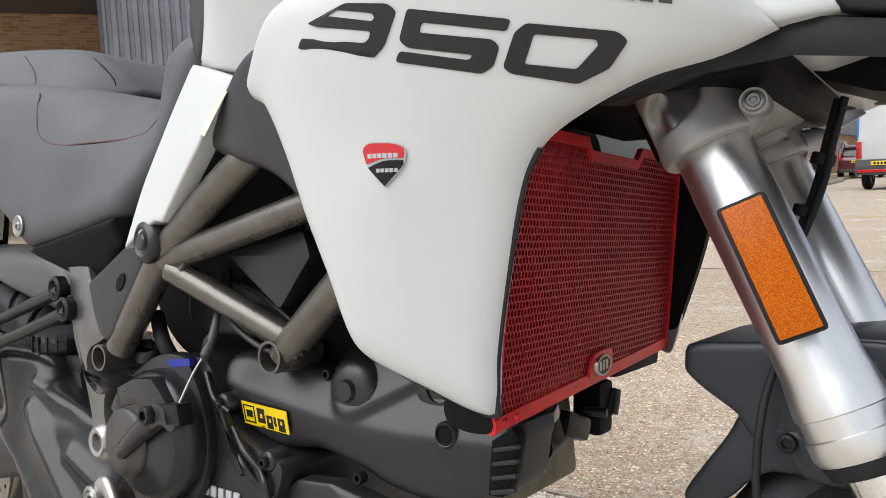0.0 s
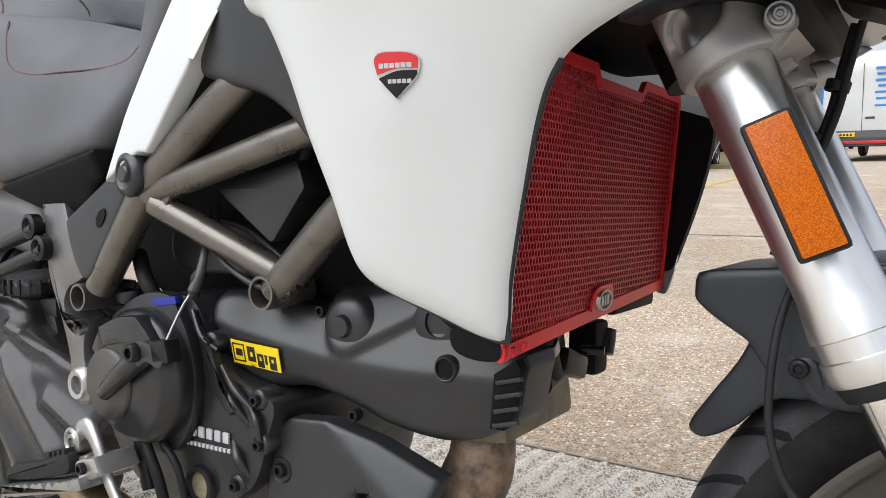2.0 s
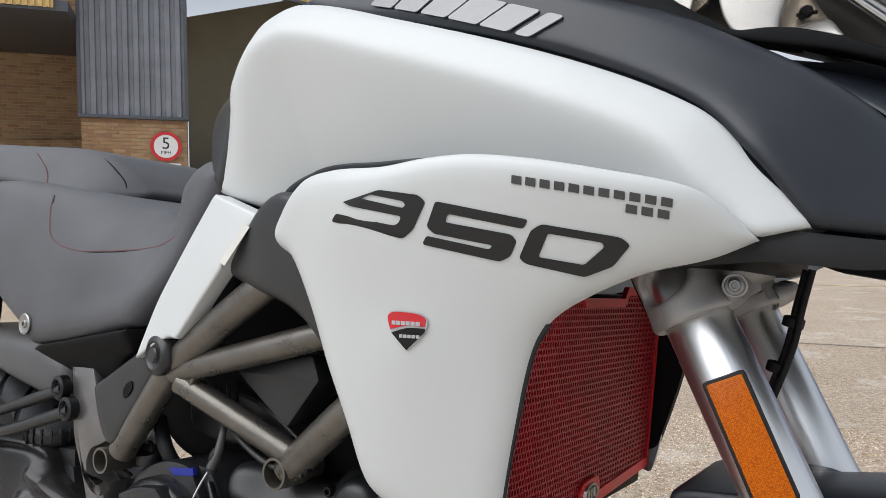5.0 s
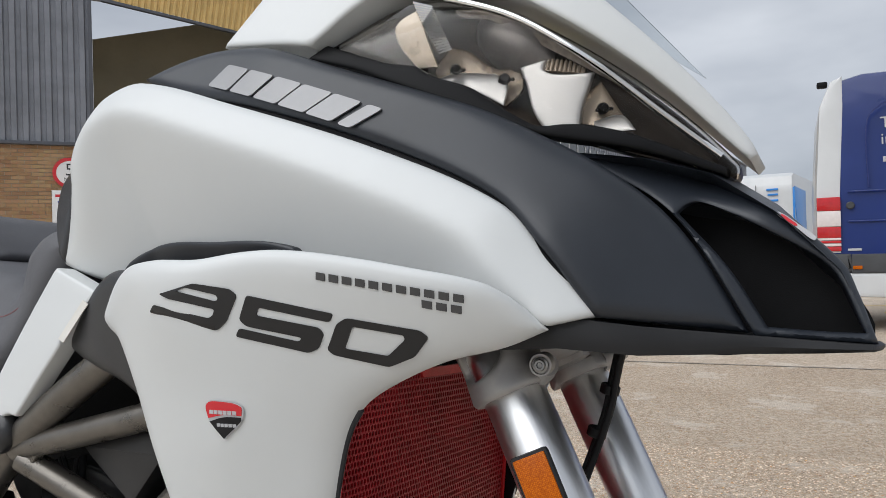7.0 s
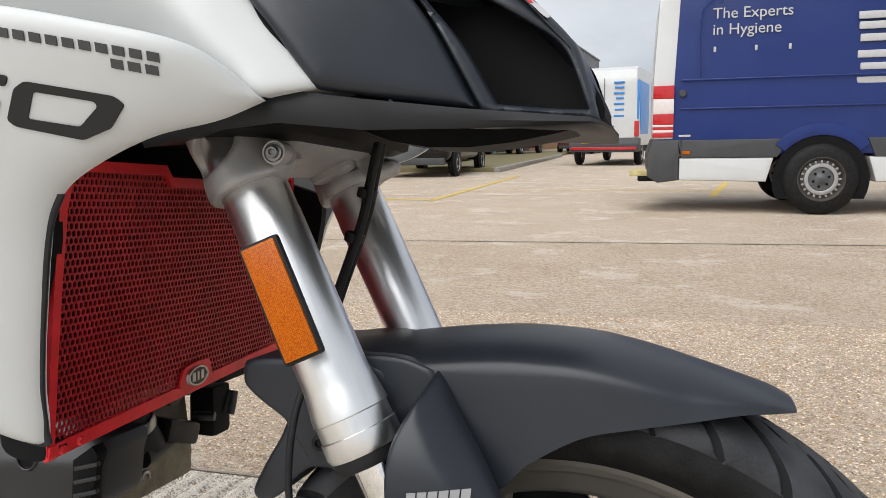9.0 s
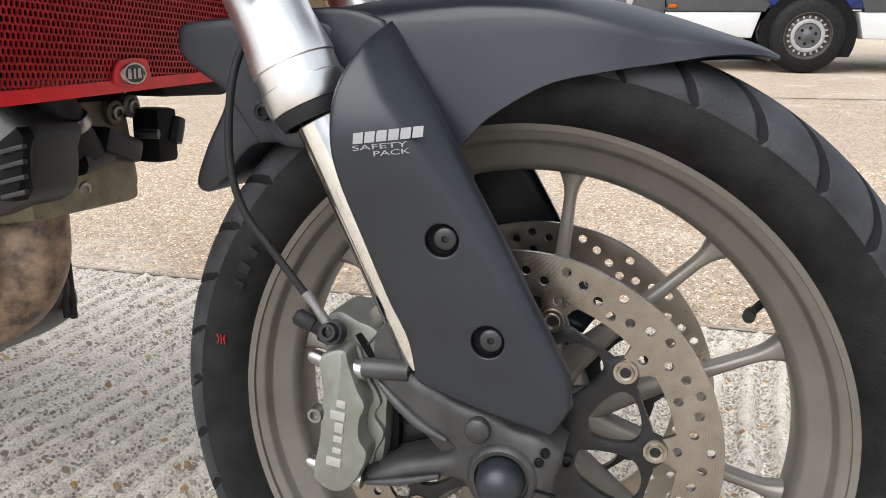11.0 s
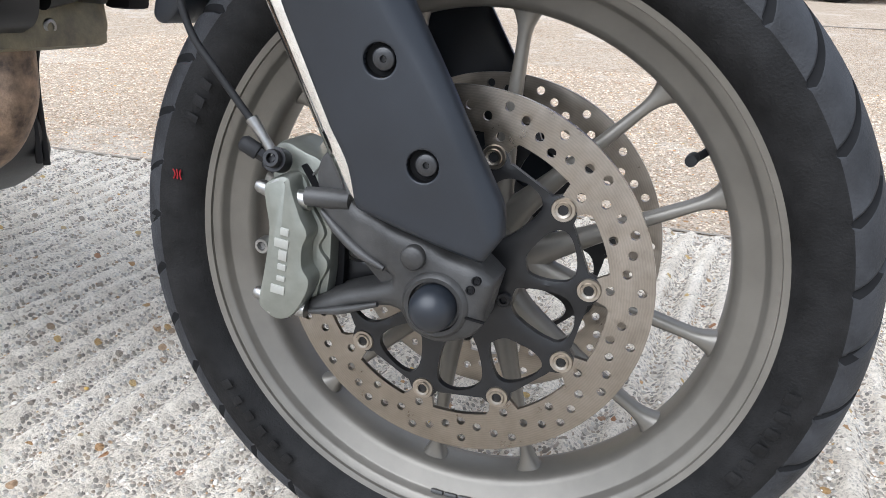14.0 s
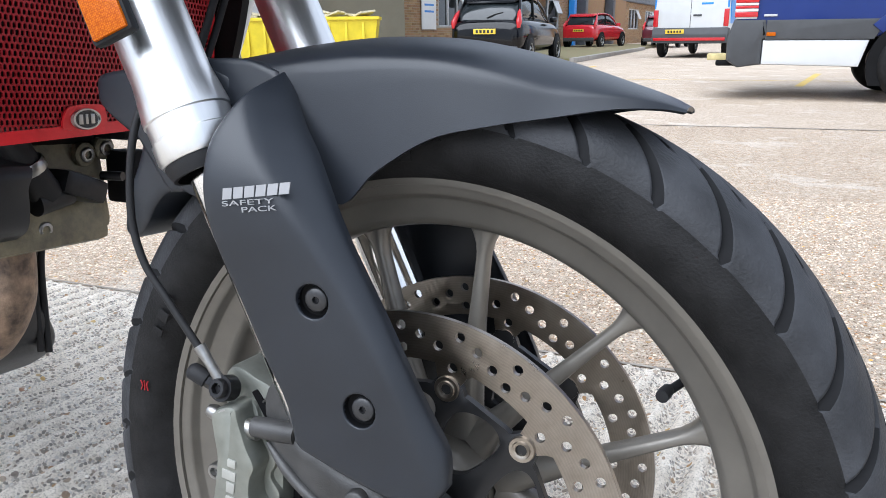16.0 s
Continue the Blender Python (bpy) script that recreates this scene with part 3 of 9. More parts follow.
# pebbles that stand out of the near slab, most of them in its troughs
PEBBLE = bpy.data.materials.new("washed_pebble_mix")
PEBBLE.use_nodes = True
pn, pl = PEBBLE.node_tree.nodes, PEBBLE.node_tree.links
p_geo, p_ramp = pn.new("ShaderNodeNewGeometry"), pn.new("ShaderNodeValToRGB")
p_ramp.color_ramp.interpolation = "CONSTANT"
for k, (pos, col) in enumerate(((0.0, (0.38, 0.33, 0.28)), (0.05, (0.46, 0.40, 0.335)), (0.17, (0.54, 0.49, 0.43)), (0.40, (0.72, 0.69, 0.64)), (0.66, (0.84, 0.81, 0.76)), (0.86, (0.42, 0.32, 0.225)), (0.935, (0.31, 0.255, 0.205)), (0.96, (0.50, 0.30, 0.14)), (0.985, (0.62, 0.42, 0.12)))):
    e = p_ramp.color_ramp.elements[k] if k < 2 else p_ramp.color_ramp.elements.new(pos)
    e.position, e.color = pos, (*col, 1)
p_noise, p_mix = pn.new("ShaderNodeTexNoise"), pn.new("ShaderNodeMix")
p_noise.inputs["Scale"].default_value = 420
p_mix.data_type, p_mix.blend_type = "RGBA", "OVERLAY"
p_mix.inputs["Factor"].default_value = 0.35
pl.new(p_geo.outputs["Random Per Island"], p_ramp.inputs["Fac"])
pl.new(p_ramp.outputs["Color"], p_mix.inputs["A"])
pl.new(p_noise.outputs["Fac"], p_mix.inputs["B"])
p_dim = pn.new("ShaderNodeMix")
p_dim.data_type, p_dim.blend_type = "RGBA", "MULTIPLY"
p_dim.inputs["Factor"].default_value = 1.0
p_dim.inputs["B"].default_value = (1.0, 0.97, 0.93, 1)
pl.new(p_mix.outputs["Result"], p_dim.inputs["A"])
pl.new(p_dim.outputs["Result"], pn["Principled BSDF"].inputs["Base Color"])
pn["Principled BSDF"].inputs["Roughness"].default_value = 0.55
rs = np.random.RandomState(11)
N = 52000
ci, cj = rs.randint(0, len(xs) - 1, N), rs.randint(0, len(ys) - 1, N)
ok = rs.uniform(0, 1, N) < np.where(swell[ci, cj] < 0.1, 0.85, 0.28)
ok &= (gxx[ci, cj] > -1.75) & (gxx[ci, cj] < 1.3)
ci, cj = ci[ok], cj[ok]
N = len(ci)
px, py, pz = gxx[ci, cj], gyy[ci, cj] + 0.04 * gxx[ci, cj], gz[ci, cj]
rad_ = 0.0014 + 0.0026 * rs.uniform(0, 1, N) ** 3 + 0.003 * (rs.uniform(0, 1, N) > 0.990)
asp, yaw_ = rs.uniform(0.65, 1.0, N), rs.uniform(0, math.pi, N)
ring6 = np.arange(6) * math.pi / 3


def pebble_mesh():
    """Low six-sided domes at px, py, pz."""
    vv = []
    for h, r in ((-0.55, 0.9), (0.12, 1.0), (0.50, 0.62)):
        lx, ly = np.cos(ring6)[None] * r * rad_[:, None], np.sin(ring6)[None] * (r * rad_ * asp)[:, None]
        lx, ly = lx * (1 + rs.uniform(-0.15, 0.15, lx.shape)), ly * (1 + rs.uniform(-0.15, 0.15, ly.shape))
        c_, s_ = np.cos(yaw_)[:, None], np.sin(yaw_)[:, None]
        vv.append(np.stack([px[:, None] + lx * c_ - ly * s_, py[:, None] + lx * s_ + ly * c_, np.repeat((pz + 0.0004 + h * rad_ * 0.62)[:, None], 6, 1)], -1))
    base = (np.arange(N) * 18)[:, None]
    quads = np.concatenate([np.stack([base + a + k, base + a + (k + 1) % 6, base + a + 6 + (k + 1) % 6, base + a + 6 + k], -1) for a in (0, 6) for k in range(6)], 1).reshape(-1, 4).tolist()
    return np.concatenate(vv, 1).reshape(-1, 3).tolist(), [], quads + (base + 12 + np.arange(6)[None]).tolist()


me = bpy.data.meshes.new("pebbles")
me.from_pydata(*pebble_mesh())
me.shade_smooth()
tagged(link("pebbles", me, PEBBLE), "small washed pebbles set in the cement slab", "pebbles", kind="stuff")
# the same pebbles, thinner, on the slab behind the wheel
N = 42000
px, py = rs.uniform(-2.6, 2.2, N), rs.uniform(1.02, 2.9, N)
py = py + 0.04 * px
pz = np.zeros(N)
rad_ = 0.0022 + 0.0034 * rs.uniform(0, 1, N) ** 2.2
asp, yaw_ = rs.uniform(0.65, 1.0, N), rs.uniform(0, math.pi, N)
me = bpy.data.meshes.new("pebbles")
me.from_pydata(*pebble_mesh())
me.shade_smooth()
WARMP = PEBBLE.copy()
WARMP.name = "brown_pebble_mix"
for e in next(q for q in WARMP.node_tree.nodes if q.type == "VALTORGB").color_ramp.elements:
    e.color = (min(0.82, e.color[0] * 1.02), e.color[1] * 0.88, e.color[2] * 0.76, 1)
tagged(link("pebbles", me, WARMP), "small washed pebbles set in the brown slab", "pebbles", kind="stuff")
JOINT = mat("dark_joint_filler", (0.27, 0.24, 0.20), 0.85, 0, 0.35, 20, bump=0.5, bscale=200)


def joint(p0, p1, w):
    a, b = Vector((*p0, 0)), Vector((*p1, 0))
    t = (b - a).normalized()
    s = Vector((-t.y, t.x, 0)) * w / 2
    bm = bmesh.new()
    n = 60
    L, R = [], []
    for i in range(n + 1):
        p = a.lerp(b, i / n)
        k = 1 + 0.45 * noise.noise(p * 3.0)
        L.append(bm.verts.new(p + s * k + Vector((0, 0, 0.004))))
        R.append(bm.verts.new(p - s * k + Vector((0, 0, 0.004))))
    for i in range(n):
        bm.faces.new((L[i], L[i + 1], R[i + 1], R[i]))
    return tagged(part("slab_joint", bm, JOINT), "dark filled joint between concrete slabs", "joint", kind="structure")


joint((-9, 4.45), (9, 6.42), 0.030)
joint((-7, 0.72), (7, 1.28), 0.009)
joint((-12, 9.1), (14, 11.9), 0.02)

# ---- the motorcycle: x forward, y to its left, z up, leaning on its stand ----
LEAN = 5.2
YC = -0.010
bike = thing("motorcycle", pose(0, 0, 0, -LEAN, 0, 0), "white and matte black adventure motorcycle leaning on its side stand", "motorcycle")
RAKE = Vector((0.441, 0, -0.897))
AXLE = Vector((0, YC, 0.325))


def polar(r, deg, y):
    return Vector((AXLE.x + r * math.cos(radians(deg)), y, AXLE.z + r * math.sin(radians(deg))))


# -- front wheel --
def tyre(parent, centre, R, half, rim_r, pitch_count, rows=141, n=1040, name="tyre"):
    """A road tyre with slanting grooves cut into the tread."""
    prof = []
    bead = half * 0.72
    for s in np.linspace(-1, 1, rows):
        a = abs(s)
        if a < 0.72:
            u = a / 0.72
            prof.append((R - (R * 0.100) * u**2.3, math.copysign(half * (1.0 - 0.02) * math.sin(u * math.pi / 2) ** 1.05, s)))
        else:
            u = (a - 0.72) / 0.28
            prof.append((R * 0.900 + (rim_r - R * 0.900) * u, math.copysign(half * (0.98 + 0.03 * math.sin(math.pi * u)) - (half - bead) * u**2.5, s)))
    verts = np.zeros((n, len(prof), 3))
    th = np.arange(n) / n * 2 * math.pi
    cuts = np.zeros((n, len(prof)))
    for k, (r, y) in enumerate(prof):
        s = np.linspace(-1, 1, rows)[k]
        a = abs(s)
        cut = np.zeros(n)
        if a < 0.74:
            shift = (0.5 if s > 0 else 0.0)
            for off, w, lo, hi in ((0.0, 0.080, 0.06, 0.715), (0.55, 0.055, 0.02, 0.20)):
                if lo < a < hi:
                    ph = (th / (2 * math.pi) * pitch_count + shift + off) % 1.0
                    dd = np.minimum(ph, 1 - ph)
                    taper = min(1, (a - lo) / 0.06, (hi - a) / 0.06)
                    cut = np.maximum(cut, np.clip((w * (0.70 + 0.30 * a / 0.72) * (0.55 + 0.45 * taper) - dd) / 0.010, 0, 1) * taper)
        rr = r - 0.0055 * cut
        turn = th - 1.25 * (1 - (1 - min(a, 0.72) / 0.72) ** 1.3) * 2 * math.pi / pitch_count
        cuts[:, k] = cut
        verts[:, k] = np.stack([centre[0] + rr * np.cos(turn), np.full(n, centre[1] + y), centre[2] + rr * np.sin(turn)], 1)
    m = len(prof)
    idx = np.arange(n * m).reshape(n, m)
    nx = np.roll(idx, -1, 0)
    faces = np.stack([idx[:, :-1], nx[:, :-1], nx[:, 1:], idx[:, 1:]], -1).reshape(-1, 4)
    me = bpy.data.meshes.new(name)
    me.from_pydata(verts.reshape(-1, 3).tolist(), [], faces.tolist())
    me.shade_smooth()
    ob = link(name, me, TYRE, parent)
    me.materials.append(TREAD)
    me.materials.append(GROOVE)
    a = np.abs(np.linspace(-1, 1, rows))
    mid = (a[:-1] + a[1:]) / 2
    slot = np.where(mid < 0.70, 1, 0)[None, :].repeat(n, 0)
    cc = (cuts[:, :-1] + cuts[:, 1:] + np.roll(cuts, -1, 0)[:, :-1] + np.roll(cuts, -1, 0)[:, 1:]) / 4
    slot[(cc > 0.45)] = 2
    me.polygons.foreach_set("material_index", slot.reshape(-1).astype(np.int32))
    return ob


wheel = new("front_wheel")
wheel.parent = bike
tyre(wheel, AXLE, 0.325, 0.061, 0.252, 36)
for deg, w in ((-28, 0.012), (-24.5, 0.009), (-21, 0.012), (-17.5, 0.010), (-14, 0.010), (-10.5, 0.012), (150, 0.010), (153.5, 0.012), (157, 0.009), (214, 0.012), (218, 0.010), (222, 0.012), (226, 0.012), (230, 0.010), (234, 0.012), (100, 0.010), (96.5, 0.012), (93, 0.010)):
    p = polar(0.273, deg, YC - 0.0625)
    part("raised_mark", box(p.x, p.y, p.z, w * 0.8, 0.0009, 0.011, 0.0004, Matrix.Rotation(radians(90 - deg), 4, "Y")), TYRE, wheel)
rim_prof = [(0.250, -0.044), (0.2585, -0.0475), (0.2600, -0.0455), (0.2590, -0.0430), (0.2560, -0.0425), (0.2435, -0.0390), (0.2415, -0.0360), (0.2395, -0.0300), (0.2380, -0.0285), (0.2240, -0.0240), (0.2180, -0.0190), (0.2160, -0.0120), (0.2160, 0.0120),
            (0.2180, 0.0190), (0.2240, 0.0240), (0.2380, 0.0285), (0.2395, 0.0300), (0.2415, 0.0360), (0.2435, 0.0390), (0.2560, 0.0425), (0.2590, 0.0430), (0.2600, 0.0455), (0.2585, 0.0475), (0.250, 0.044), (0.246, 0.0)]
part("rim", lathe(rim_prof, AXLE, (0, 1, 0), 160, closed=True), RIM, wheel)


def arm(a0, r0, a1, r1, w0, w1, d, y):
    """A cast spoke, a rounded bar that flares into the rim."""
    p0, p1 = polar(r0, a0, y), polar(r1, a1, y)
    t = (p1 - p0).normalized()
    side = Vector((0, 1, 0)).cross(t)
    rings = []
    for s in np.linspace(0, 1, 25):
        w = w1 + (w0 - w1) * (1 - s) ** 2.4 + 0.020 * max(0, (s - 0.84) / 0.16) ** 2.4 + 0.008 * max(0, (0.12 - s) / 0.12)
        dd = d * (1 + 0.35 * max(0, (s - 0.8) / 0.2) ** 2 + 0.5 * (1 - s))
        p = p0.lerp(p1, s)
        rings.append([p + side * (w / 2 * math.copysign(abs(math.cos(a)) ** 0.7, math.cos(a))) + Vector((0, dd / 2 * math.copysign(abs(math.sin(a)) ** 0.7, math.sin(a)), 0)) for a in np.arange(14) / 14 * 2 * math.pi])
    return sweep(rings)


for c in (66, 6, -54, -114, -174, 126):
    for sgn in (-1, 1):
        part("spoke", arm(c + sgn * 6, 0.045, c + sgn * 17.2, 0.2195, 0.030, 0.0098, 0.017, YC), RIM, wheel)
part("hub", lathe([(0.02, -0.052), (0.046, -0.052), (0.050, -0.047), (0.047, -0.03), (0.042, 0.0), (0.047, 0.03), (0.05, 0.047), (0.046, 0.052), (0.02, 0.052)], AXLE, (0, 1, 0), 64), RIM, wheel)
valve = part("valve", merge(tube([polar(0.216, 33.5, YC), polar(0.210, 33.6, YC - 0.007), polar(0.206, 34.0, YC - 0.016)], 0.0034, 12), lathe([(0, 0.0068), (0.0044, 0.0064), (0.0050, 0.0), (0.0046, -0.0064), (0, -0.0068)], polar(0.2045, 34.3, YC - 0.022), (0.2, 1, 0.1), 14)), RUBBER, wheel, "black plastic valve cap")
weights = new("balance_weights")
weights.parent = wheel
for k in range(4):
    p = polar(0.2385, -93 + 3.3 * k, YC - 0.030)
    part("weight", box(p.x, p.y, p.z, 0.0125, 0.010, 0.004, 0.0015, pose(0, 0, 0, -28, 0, 0) @ pose(0, 0, 0, 0, 3 - 3.3 * k, 0)), ENGINE2, weights)


def brake_disc(y, out):
    ob = new("brake_disc")
    ob.parent = wheel
    ring = lambda r, n: [(AXLE.x + r * math.cos(2 * math.pi * i / n), AXLE.z + r * math.sin(2 * math.pi * i / n)) for i in range(n)]
    holes = []
    for k in range(10):
        zig = (0.1383, 0.1444) if k % 2 == 0 else (0.1438, 0.1378)
        for deg, r in ((0, 0.1495), (0, 0.1252), (6, zig[0]), (12, zig[1]), (18, 0.1496), (18, 0.1328), (24, zig[1]), (30, zig[0])):
            a = radians(5.8 + 36 * k + deg)
            cx, cz = AXLE.x + r * math.cos(a), AXLE.z + r * math.sin(a)
            holes.append([(cx + 0.0038 * math.cos(2 * math.pi * i / 14), cz + 0.0038 * math.sin(2 * math.pi * i / 14)) for i in range(14)])
    outer = ring(0.1595, 160)
    inner = []
    for i in range(240):
        a = 2 * math.pi * i / 240
        off = abs((math.degrees(a) - 77.8 + 18) % 36 - 18)
        r = 0.1252 - 0.0185 * max(0, 1 - (off / 6.0) ** 2) ** 0.6
        inner.append((AXLE.x + r * math.cos(a), AXLE.z + r * math.sin(a)))
    part("rotor", shell(outer, const(y - 0.0022), 0.0085, (0.0004, 0.0008), 0.0045, holes=[inner, *holes]), DISC, ob, "drilled steel rotor", 30)
    rim_ = []
    for q in range(200):
        a = 1.8 * q
        near_ = abs((a - 77.8 + 18) % 36 - 18)
        r = 0.1085 + 0.0095 * max(0, 1 - (near_ / 6.5) ** 2) ** 0.5 - 0.0015 * max(0, 1 - ((18 - near_) / 9.0) ** 2)
        p = polar(r, a, y)
        rim_.append((p.x, p.z))
    cut = [ring(0.034, 60)]
    for k in range(10):
        mid_ = 23.8 + 36 * k
        win = []
        deep = ((0.0490, -3), (0.0490, 8), (0.0520, 14.5), (0.0810, 14.5), (0.0950, 10.8), (0.1020, 2), (0.1020, -7), (0.0940, -12.5), (0.0600, -12.0))
        short = ((0.0630, -10), (0.0615, 0), (0.0660, 6), (0.0890, 12), (0.1010, 9.5), (0.1030, 1), (0.0990, -11), (0.0890, -15))
        for r, da in short if k % 2 == 0 else deep:
            p = polar(r, mid_ + da, y)
            win.append((p.x, p.z))
        cut.append(spline(win, 4))
    part("carrier", shell(rim_, const(y - 0.0032), 0.006, (0.0012, 0.0014), 0.0062, holes=cut), CARRIER, ob, "black disc carrier with ten windows", 30)
    for k in range(10):
        p = polar(0.109, 77.8 - 36 * k, y)
        part("bobbin", lathe([(0.0035, -0.002), (0.0042, 0.0052), (0.0062, 0.0058), (0.0068, 0.0044), (0.0092, 0.0046), (0.0098, 0.0032), (0.0098, -0.003)], p, (0, -out, 0), 24), BOBBIN, ob)
    for k in range(5):
        p = polar(0.043, 60 - 72 * k, y)
        part("bolt", bolt(p + Vector((0, -0.003 * out, 0)), (0, -out, 0), 0.0062, 0.004), BBOLT, ob)
    return ob


brake_disc(-0.072, 1)
brake_disc(0.052, -1)

# -- fork --
YF = YC - 0.099


def on_fork(s, y=YF):
    """A point on the fork leg's axis, s metres up from the lower ring."""
    p = Vector((-0.160, y, 0.590)) - RAKE * s
    return p


def fork_leg(y, name="fork_leg"):
    ob = new(name)
    ob.parent = bike
    at, ax = on_fork(0, y), -RAKE
    part("outer_tube", lathe([(0.0245, -0.002), (0.0305, -0.001), (0.0325, 0.003), (0.0325, 0.016), (0.0312, 0.017), (0.0312, 0.030), (0.0325, 0.031), (0.0322, 0.036), (0.0300, 0.052), (0.0288, 0.062), (0.0288, 0.205), (0.0284, 0.206), (0.0284, 0.340), (0.0262, 0.342), (0.0262, 0.42), (0.0, 0.42)], at, ax, 72), ALU, ob)
    part("dust_seal", lathe([(0.0242, -0.012), (0.027, -0.012), (0.0295, -0.004), (0.0295, 0.0), (0.0242, 0.0)], at, ax, 48), RUBBER, ob, "black rubber dust seal")
    part("inner_tube", lathe([(0.0, -0.215), (0.0240, -0.215), (0.0240, -0.004), (0, -0.004)], at + Vector((0.001, 0.009 if y < YC else -0.009, 0.003)), ax, 48), CHROME, ob, "chrome sliding tube")
    return ob


leg_r, leg_l = fork_leg(YF), fork_leg(2 * YC - YF)

# lower triple clamp
clamp = new("lower_fork_clamp")
clamp.parent = bike


def clamp_sleeve(at, side):
    """Cast sleeve round a leg, open behind, with an oval window that shows the tube."""
    oval = [(-0.011 + 0.0300 * math.cos(q), 0.036 + 0.0150 * math.sin(q) + 0.004 * math.cos(q)) for q in np.arange(40) * math.pi / 20]
    bm = shell(spline([(-0.085, 0.002), (-0.040, 0.000), (0.020, 0.000), (0.075, 0.003), (0.080, 0.02), (0.080, 0.085), (0.070, 0.100), (0.0, 0.102), (-0.080, 0.100), (-0.090, 0.08), (-0.090, 0.02)], 5), const(0.0), 0.006, (0.0035, 0.006), 0.006, holes=[oval])
    up = -RAKE.normalized()
    e1 = Vector((0, -side, 0))
    e2 = (Vector((1, 0, 0)) - up * up.x).normalized()
    for v in bm.verts:
        u, out, h = v.co.x, -v.co.y, v.co.z
        r = 0.0365 + out + 0.0015 * max(0.0, 1 - h / 0.02)
        a = u / 0.034
        v.co = at + up * h + e1 * (r * math.cos(a)) + e2 * (r * math.sin(a))
    if side < 0:
        bmesh.ops.reverse_faces(bm, faces=bm.faces)
    return bm


for y in (YF, 2 * YC - YF):
    at = on_fork(0.232, y)
    s = 1 if y == YF else -1
    part("sleeve", clamp_sleeve(at, s), CLAMP, clamp, "satin cast clamp sleeve with an oval window")
    part("seat_ring", lathe([(0.0286, 0.0), (0.034, 0.0), (0.036, 0.003), (0.036, 0.014), (0.0286, 0.018)], at - RAKE * 0.002, -RAKE, 64), CLAMP, clamp)
    q = Matrix.Rotation(radians(-26.2), 4, "Y")
    part("web", box(*(at - RAKE * 0.058 + Vector((0.006, 0.040 * s, 0.0))), 0.05, 0.030, 0.080, 0.010, q), CLAMP, clamp)
    # pinch ear that swells out of the sleeve
    ear = Vector((-0.227, -0.139 if s > 0 else 2 * YC + 0.139, 0.827))
    part("pinch_ear", tube([ear + Vector((-0.016, 0.034 * s, -0.008)), ear + Vector((-0.007, 0.024 * s, -0.004)), ear + Vector((0.001, 0.015 * s, 0.0))], [0.0140, 0.0126, 0.0100], 24), CLAMP, clamp)
    part("ear_boss", lathe([(0.0102, -0.022), (0.0099, -0.004), (0.0093, -0.0015), (0.0078, -0.0015), (0.0074, -0.004), (0, -0.004)], ear, (0.2, -s, 0), 36), CLAMP, clamp)
bridge_at = on_fork(0.285, YC)
part("bridge", box(*(bridge_at + Vector((0.016, 0, 0.0))), 0.075, 0.17, 0.045, 0.012, Matrix.Rotation(radians(-26.2), 4, "Y")), CLAMP, clamp)
for dz in (0.0,):
    p = Vector((-0.227, -0.139, 0.827))
    part("pinch_bolt", merge(bolt(p, (0.2, -1, 0), 0.0048, 0.004, 0.55), lathe([(0.0048, -0.003), (0.0066, -0.003), (0.0066, -0.0006), (0.0048, 0.0)], p, (0.2, -1, 0), 28)), STEEL, clamp, "socket-head pinch bolt")

# amber side reflector on the leg
refl = new("side_reflector")
refl.parent = bike
rm = Matrix.Translation((-0.2105, -0.1545, 0.7135)) @ Matrix.Rotation(radians(-24.8), 4, "Y") @ Matrix.Rotation(radians(12), 4, "Z")
part("reflector_base", box(0, 0, 0, 0.033, 0.010, 0.098, 0.0035), RUBBER, refl).matrix_local = rm
part("lens", box(0, -0.0042, 0, 0.0275, 0.006, 0.0925, 0.0015), AMBER, refl, "amber prismatic lens").matrix_local = rm

# axle carrier (fork bottom) with caliper lugs
foot = new("axle_carrier")
foot.parent = bike
CAST = surface([(-0.11, 0.39, -0.116), (-0.06, 0.370, -0.124), (0.0, 0.325, -0.131), (0.04, 0.34, -0.128), (-0.11, 0.29, -0.115), (-0.06, 0.315, -0.121), (0.0, 0.36, -0.127)])
part("casting", shell(spline([(-0.111, 0.3960, 1), (-0.083, 0.3986), (-0.070, 0.390), (-0.055, 0.386), (-0.038, 0.378), (-0.011, 0.372), (0.006, 0.364), (0.028, 0.359), (0.0435, 0.347, 1), (0.0415, 0.336, 1), (0.0385, 0.324), (0.036, 0.310), (0.026, 0.299), (0.001, 0.2905), (-0.021, 0.296), (-0.034, 0.310), (-0.064, 0.3030), (-0.103, 0.2865), (-0.121, 0.2850, 1), (-0.117, 0.2985, 1), (-0.083, 0.3140), (-0.050, 0.3270), (-0.0405, 0.334), (-0.047, 0.340), (-0.0646, 0.3430), (-0.0856, 0.3560), (-0.102, 0.3720), (-0.110, 0.3850)], 6), CAST, 0.004, (0.010, 0.011), 0.030), ENGINE2, foot, "dark cast fork foot with two caliper arms")
part("casting_back", plate([(-0.098, 0.428), (-0.030, 0.392), (0.036, 0.352), (0.036, 0.316), (-0.006, 0.292), (-0.040, 0.312), (-0.108, 0.392)], -0.112, -0.090, 0.006), ENGINE2, foot)
part("arm_rib", tube([(-0.103, -0.1165, 0.3800), (-0.085, -0.121, 0.366), (-0.066, -0.1235, 0.353), (-0.045, -0.125, 0.344)], [0.002, 0.0042, 0.0042, 0.002], 12), ENGINE2, foot)
